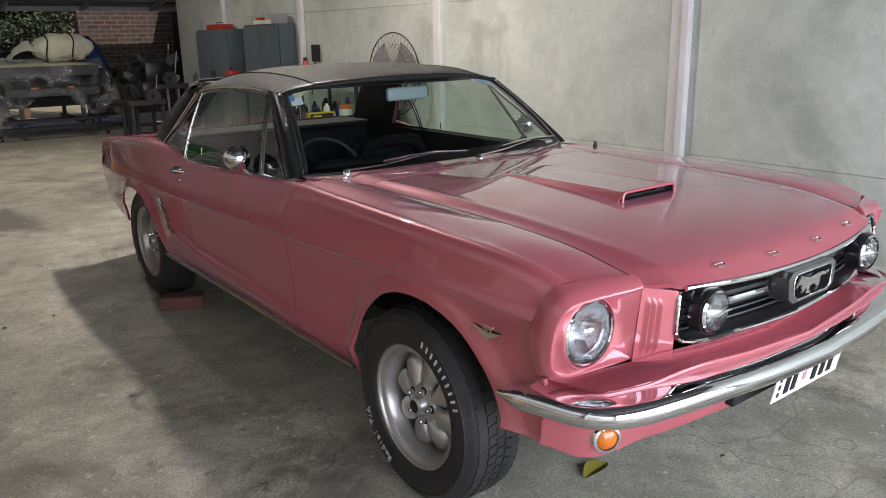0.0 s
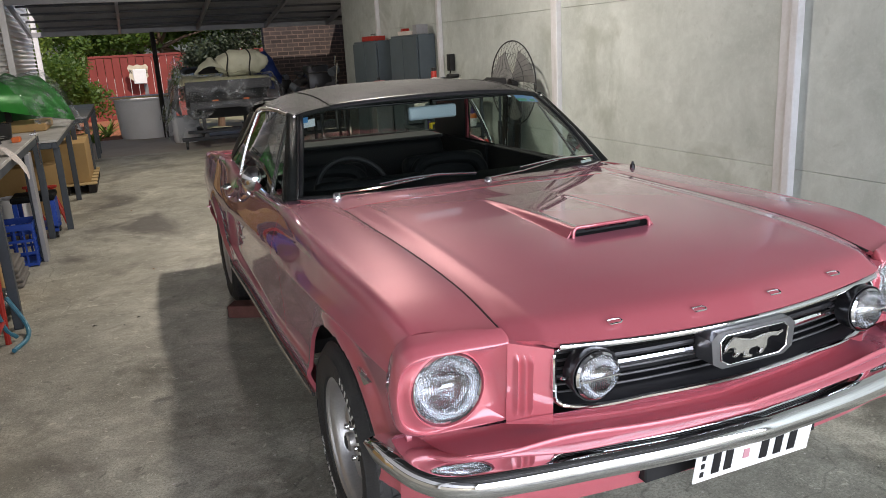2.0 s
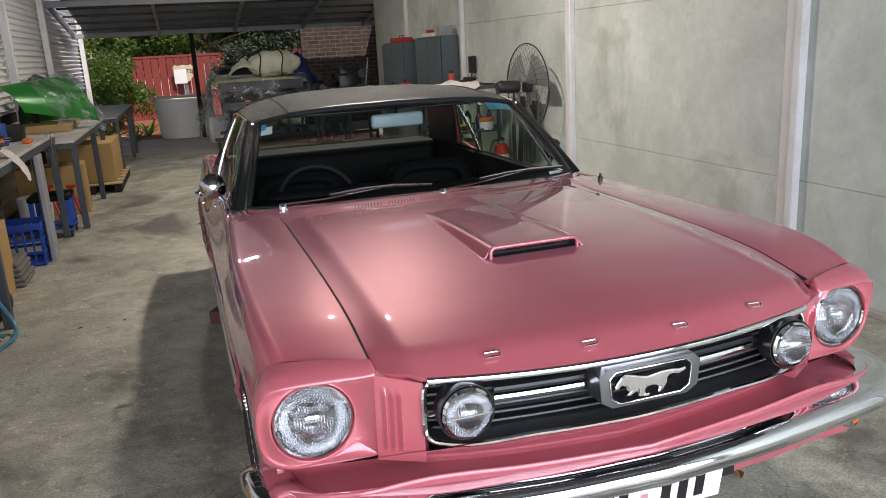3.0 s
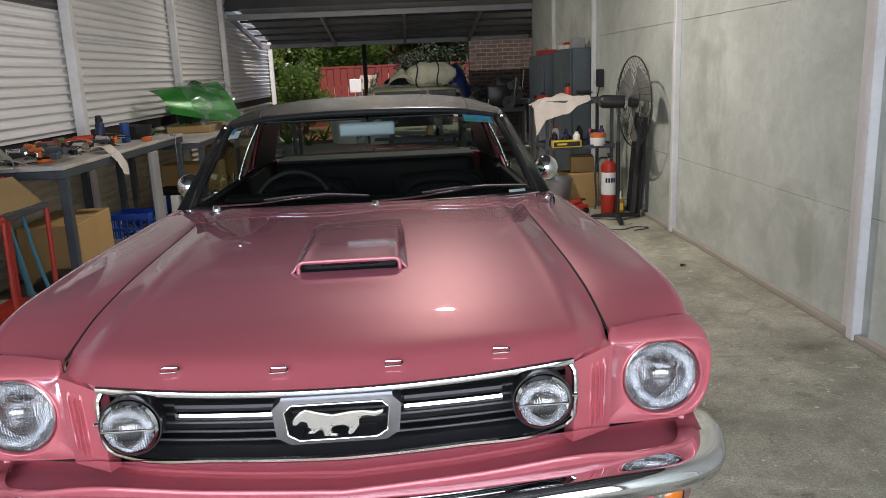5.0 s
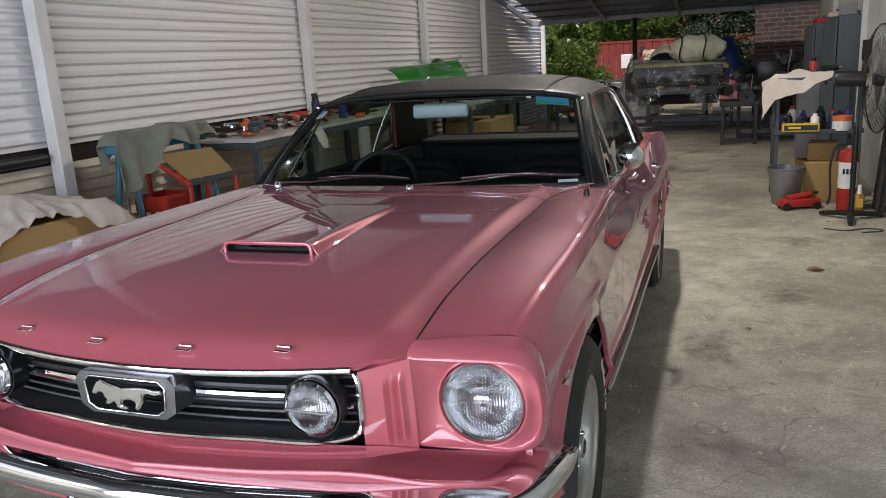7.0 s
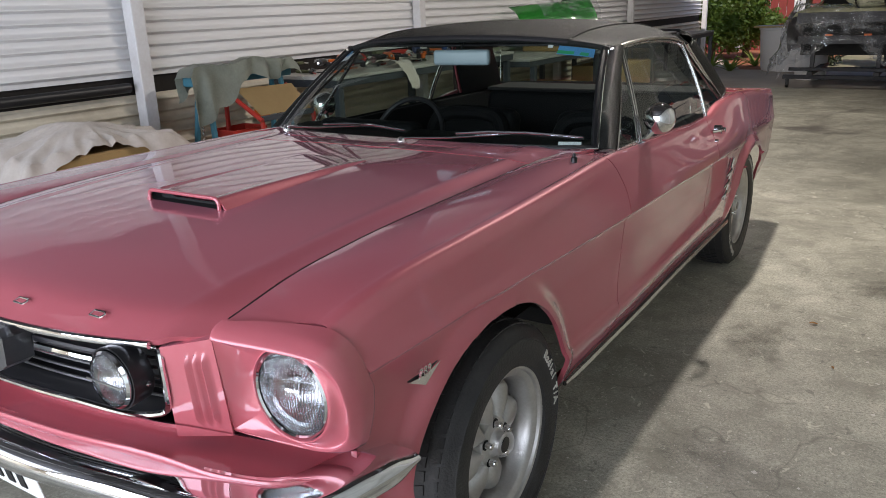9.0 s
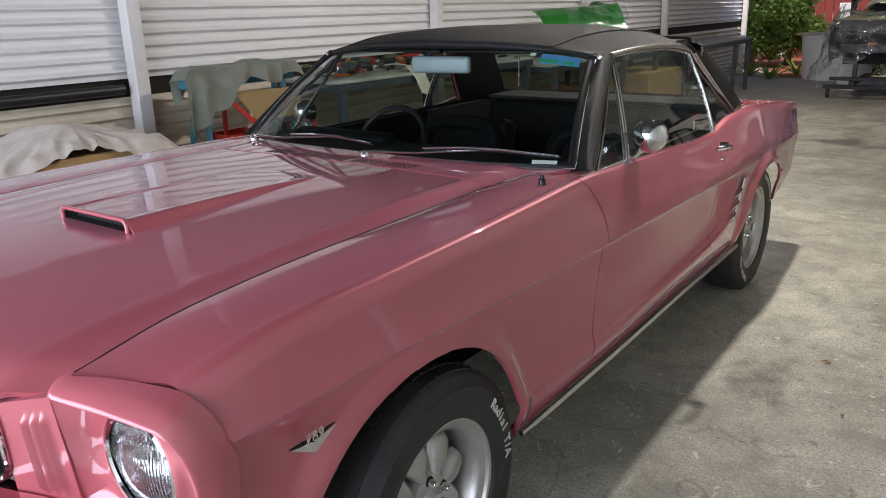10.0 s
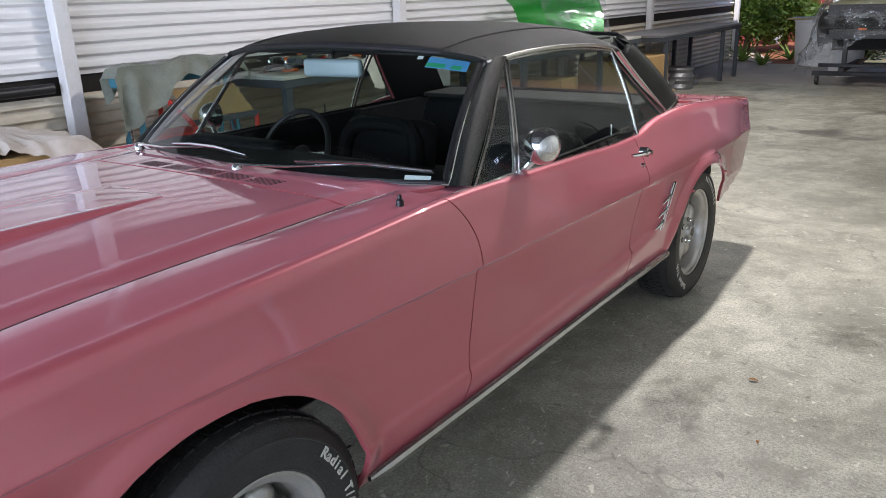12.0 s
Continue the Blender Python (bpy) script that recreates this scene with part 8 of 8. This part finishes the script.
def agave(x, y, r_len, seed):
    ag = thing("agave", (x, y, -0.03), "spiky green succulent in the mulch bed", "plant", "succulents in the bed")
    r_ = random.Random(seed)
    for k in range(16):
        a = math.tau * k / 16 + r_.uniform(-0.15, 0.15)
        lift = r_.uniform(0.5, 1.2)
        bm = bmesh.new()
        prev = None
        for s in np.linspace(0, 1, 6):
            d = r_len * s
            cx, cy, cz = d * math.cos(a) * math.cos(lift), d * math.sin(a) * math.cos(lift), d * math.sin(lift) - 0.12 * s * s
            w_ = 0.035 * (1 - s) ** 0.6 + 0.002
            l, m_, r2 = (bm.verts.new((cx - w_ * math.sin(a), cy + w_ * math.cos(a), cz + 0.01)), bm.verts.new((cx, cy, cz)), bm.verts.new((cx + w_ * math.sin(a), cy - w_ * math.cos(a), cz + 0.01)))
            if prev:
                bm.faces.new((prev[0], l, m_, prev[1]))
                bm.faces.new((prev[1], m_, r2, prev[2]))
            prev = (l, m_, r2)
        part("leaf", bm, LEAF_LIGHT, ag)


agave(-1.95, 14.6, 0.50, 1)
agave(-2.5, 15.3, 0.60, 2)
agave(-1.75, 15.9, 0.55, 3)

# ---------------------------------------------------------------- small things on the floor
br = thing("brick", (-0.79, 2.36, 0), "red clay brick wedged against the rear tyre", "brick", rz=62)
part("body", box_bm((0.115, 0.23, 0.076), (0, 0, 0.0385), 0.005), RED_BRICK, br)
DRY = mat("dry_leaf", (0.30, 0.14, 0.04), 0.8, 0, 0.6, 30)
YEL = mat("yellow_leaf", (0.24, 0.19, 0.02), 0.7, 0, 0.6, 30, colour2=(0.12, 0.16, 0.02))


def fallen_leaf(x, y, s, a, material, label):
    lf = thing("fallen_leaf", (x, y, 0.001), label, "leaf", "leaves on the floor", a)
    bm = bmesh.new()
    prev = None
    for t in np.linspace(0, 1, 8):
        w_ = s * 0.25 * math.sin(math.pi * min(1, t * 0.95 + 0.03)) ** 0.8
        row_ = [bm.verts.new((s * (t - 0.5), d * w_, 0.004 + 0.5 * w_ * abs(d) + 0.02 * s * math.sin(5 * t))) for d in (-1, 0, 1)]
        if prev:
            bm.faces.new((prev[0], row_[0], row_[1], prev[1]))
            bm.faces.new((prev[1], row_[1], row_[2], prev[2]))
        prev = row_
    part("blade", bm, material, lf)


fallen_leaf(-0.24, -0.29, 0.14, 10, YEL, "yellow-green leaf on the concrete")
fallen_leaf(0.81, -0.21, 0.06, 60, DRY, "dry brown leaf on the concrete")
fallen_leaf(1.75, 3.20, 0.11, 5, DRY, "dry brown leaf on the concrete")
fallen_leaf(2.15, 3.04, 0.07, 40, TIMBER_DARK, "dark curled leaf on the concrete")
rf_ = random.Random(77)
STAINS = [(0.75, -1.15, 1.5, 0.9, 20), (1.5, -0.9, 1.2, 1.0, 70), (1.35, -0.2, 0.8, 0.9, 0), (0.2, -1.7, 1.2, 0.8, 10), (-1.06, 0.45, 0.7, 0.5, 20), (-1.15, 1.0, 0.5, 0.9, 60), (-0.95, -0.1, 0.5, 0.4, 0), (-1.35, 1.7, 0.6, 0.9, 30), (1.25, 0.7, 0.55, 0.8, 70), (1.15, 1.7, 0.5, 0.7, 10), (1.55, 2.6, 0.6, 0.4, 50), (1.0, -0.5, 0.4, 0.5, 0), (0.1, -1.0, 0.6, 0.5, 0), (1.7, 4.0, 0.5, 0.5, 0)]
for k in range(26):
    fallen_leaf(rf_.uniform(-1.9, 2.3), rf_.uniform(-0.8, 6.5), rf_.uniform(0.015, 0.04), rf_.uniform(0, 360), (DRY, TIMBER_DARK)[k % 2], "crumb of dry leaf on the concrete")
# oil stains on the slab; the first four entries broadly darken its front right
STAIN = bpy.data.materials.new("dark_stain")
STAIN.use_nodes = True
sn = STAIN.node_tree
sp = sn.nodes["Principled BSDF"]
sp.inputs["Base Color"].default_value, sp.inputs["Roughness"].default_value = (0.035, 0.024, 0.016, 1), 0.45
s_tc, s_len, s_no, s_sub, s_rng = (sn.nodes.new(k) for k in ("ShaderNodeTexCoord", "ShaderNodeVectorMath", "ShaderNodeTexNoise", "ShaderNodeMath", "ShaderNodeMapRange"))
s_len.operation, s_sub.operation = "LENGTH", "ADD"
s_no.inputs["Scale"].default_value, s_no.inputs["Detail"].default_value = 7, 9
sn.links.new(s_tc.outputs["Object"], s_len.inputs[0])
sn.links.new(s_tc.outputs["Object"], s_no.inputs["Vector"])
sn.links.new(s_len.outputs["Value"], s_sub.inputs[0])
sn.links.new(s_no.outputs[0], s_sub.inputs[1])
s_rng.inputs["From Min"].default_value, s_rng.inputs["From Max"].default_value = 0.52, 0.82
s_rng.inputs["To Min"].default_value, s_rng.inputs["To Max"].default_value = 0.30, 0.0
sn.links.new(s_sub.outputs[0], s_rng.inputs["Value"])
sn.links.new(s_rng.outputs[0], sp.inputs["Alpha"])
for x, y, sx_, sy_, a in STAINS:
    bm = bmesh.new()
    bm.faces.new([bm.verts.new((0.6 * math.cos(b_), 0.6 * math.sin(b_), 0)) for b_ in np.linspace(0, math.tau, 24, endpoint=False)])
    st = part("dark_stain", bm, STAIN)
    st.matrix_world = pose(x, y, 0.0016, 0, 0, a) @ Matrix.Diagonal((sx_, sy_, 1, 1))
    tagged(st, "dark brown stain on the concrete", "stain", "oil stains on the floor", kind="stuff")
# floor chips: paint flecks and grit
chips = bmesh.new()
for k in range(2600):
    x, y = rf_.uniform(-2.6, 2.45), rf_.uniform(-2.0, 9.0)
    s = 0.003 + 0.012 * rf_.random() ** 4
    a = rf_.uniform(0, 6.28)
    q = [chips.verts.new((x + s * math.cos(a + b_) * rf_.uniform(0.4, 1), y + s * math.sin(a + b_) * rf_.uniform(0.4, 1), 0.0012)) for b_ in (0, 1.4, 3.0, 4.6)]
    chips.faces.new(q)
gr = part("floor_flecks", chips, mat("pale_paint_fleck", (0.62, 0.60, 0.55), 0.8))
tagged(gr, "pale paint flecks scattered over the concrete", "grit", kind="stuff")
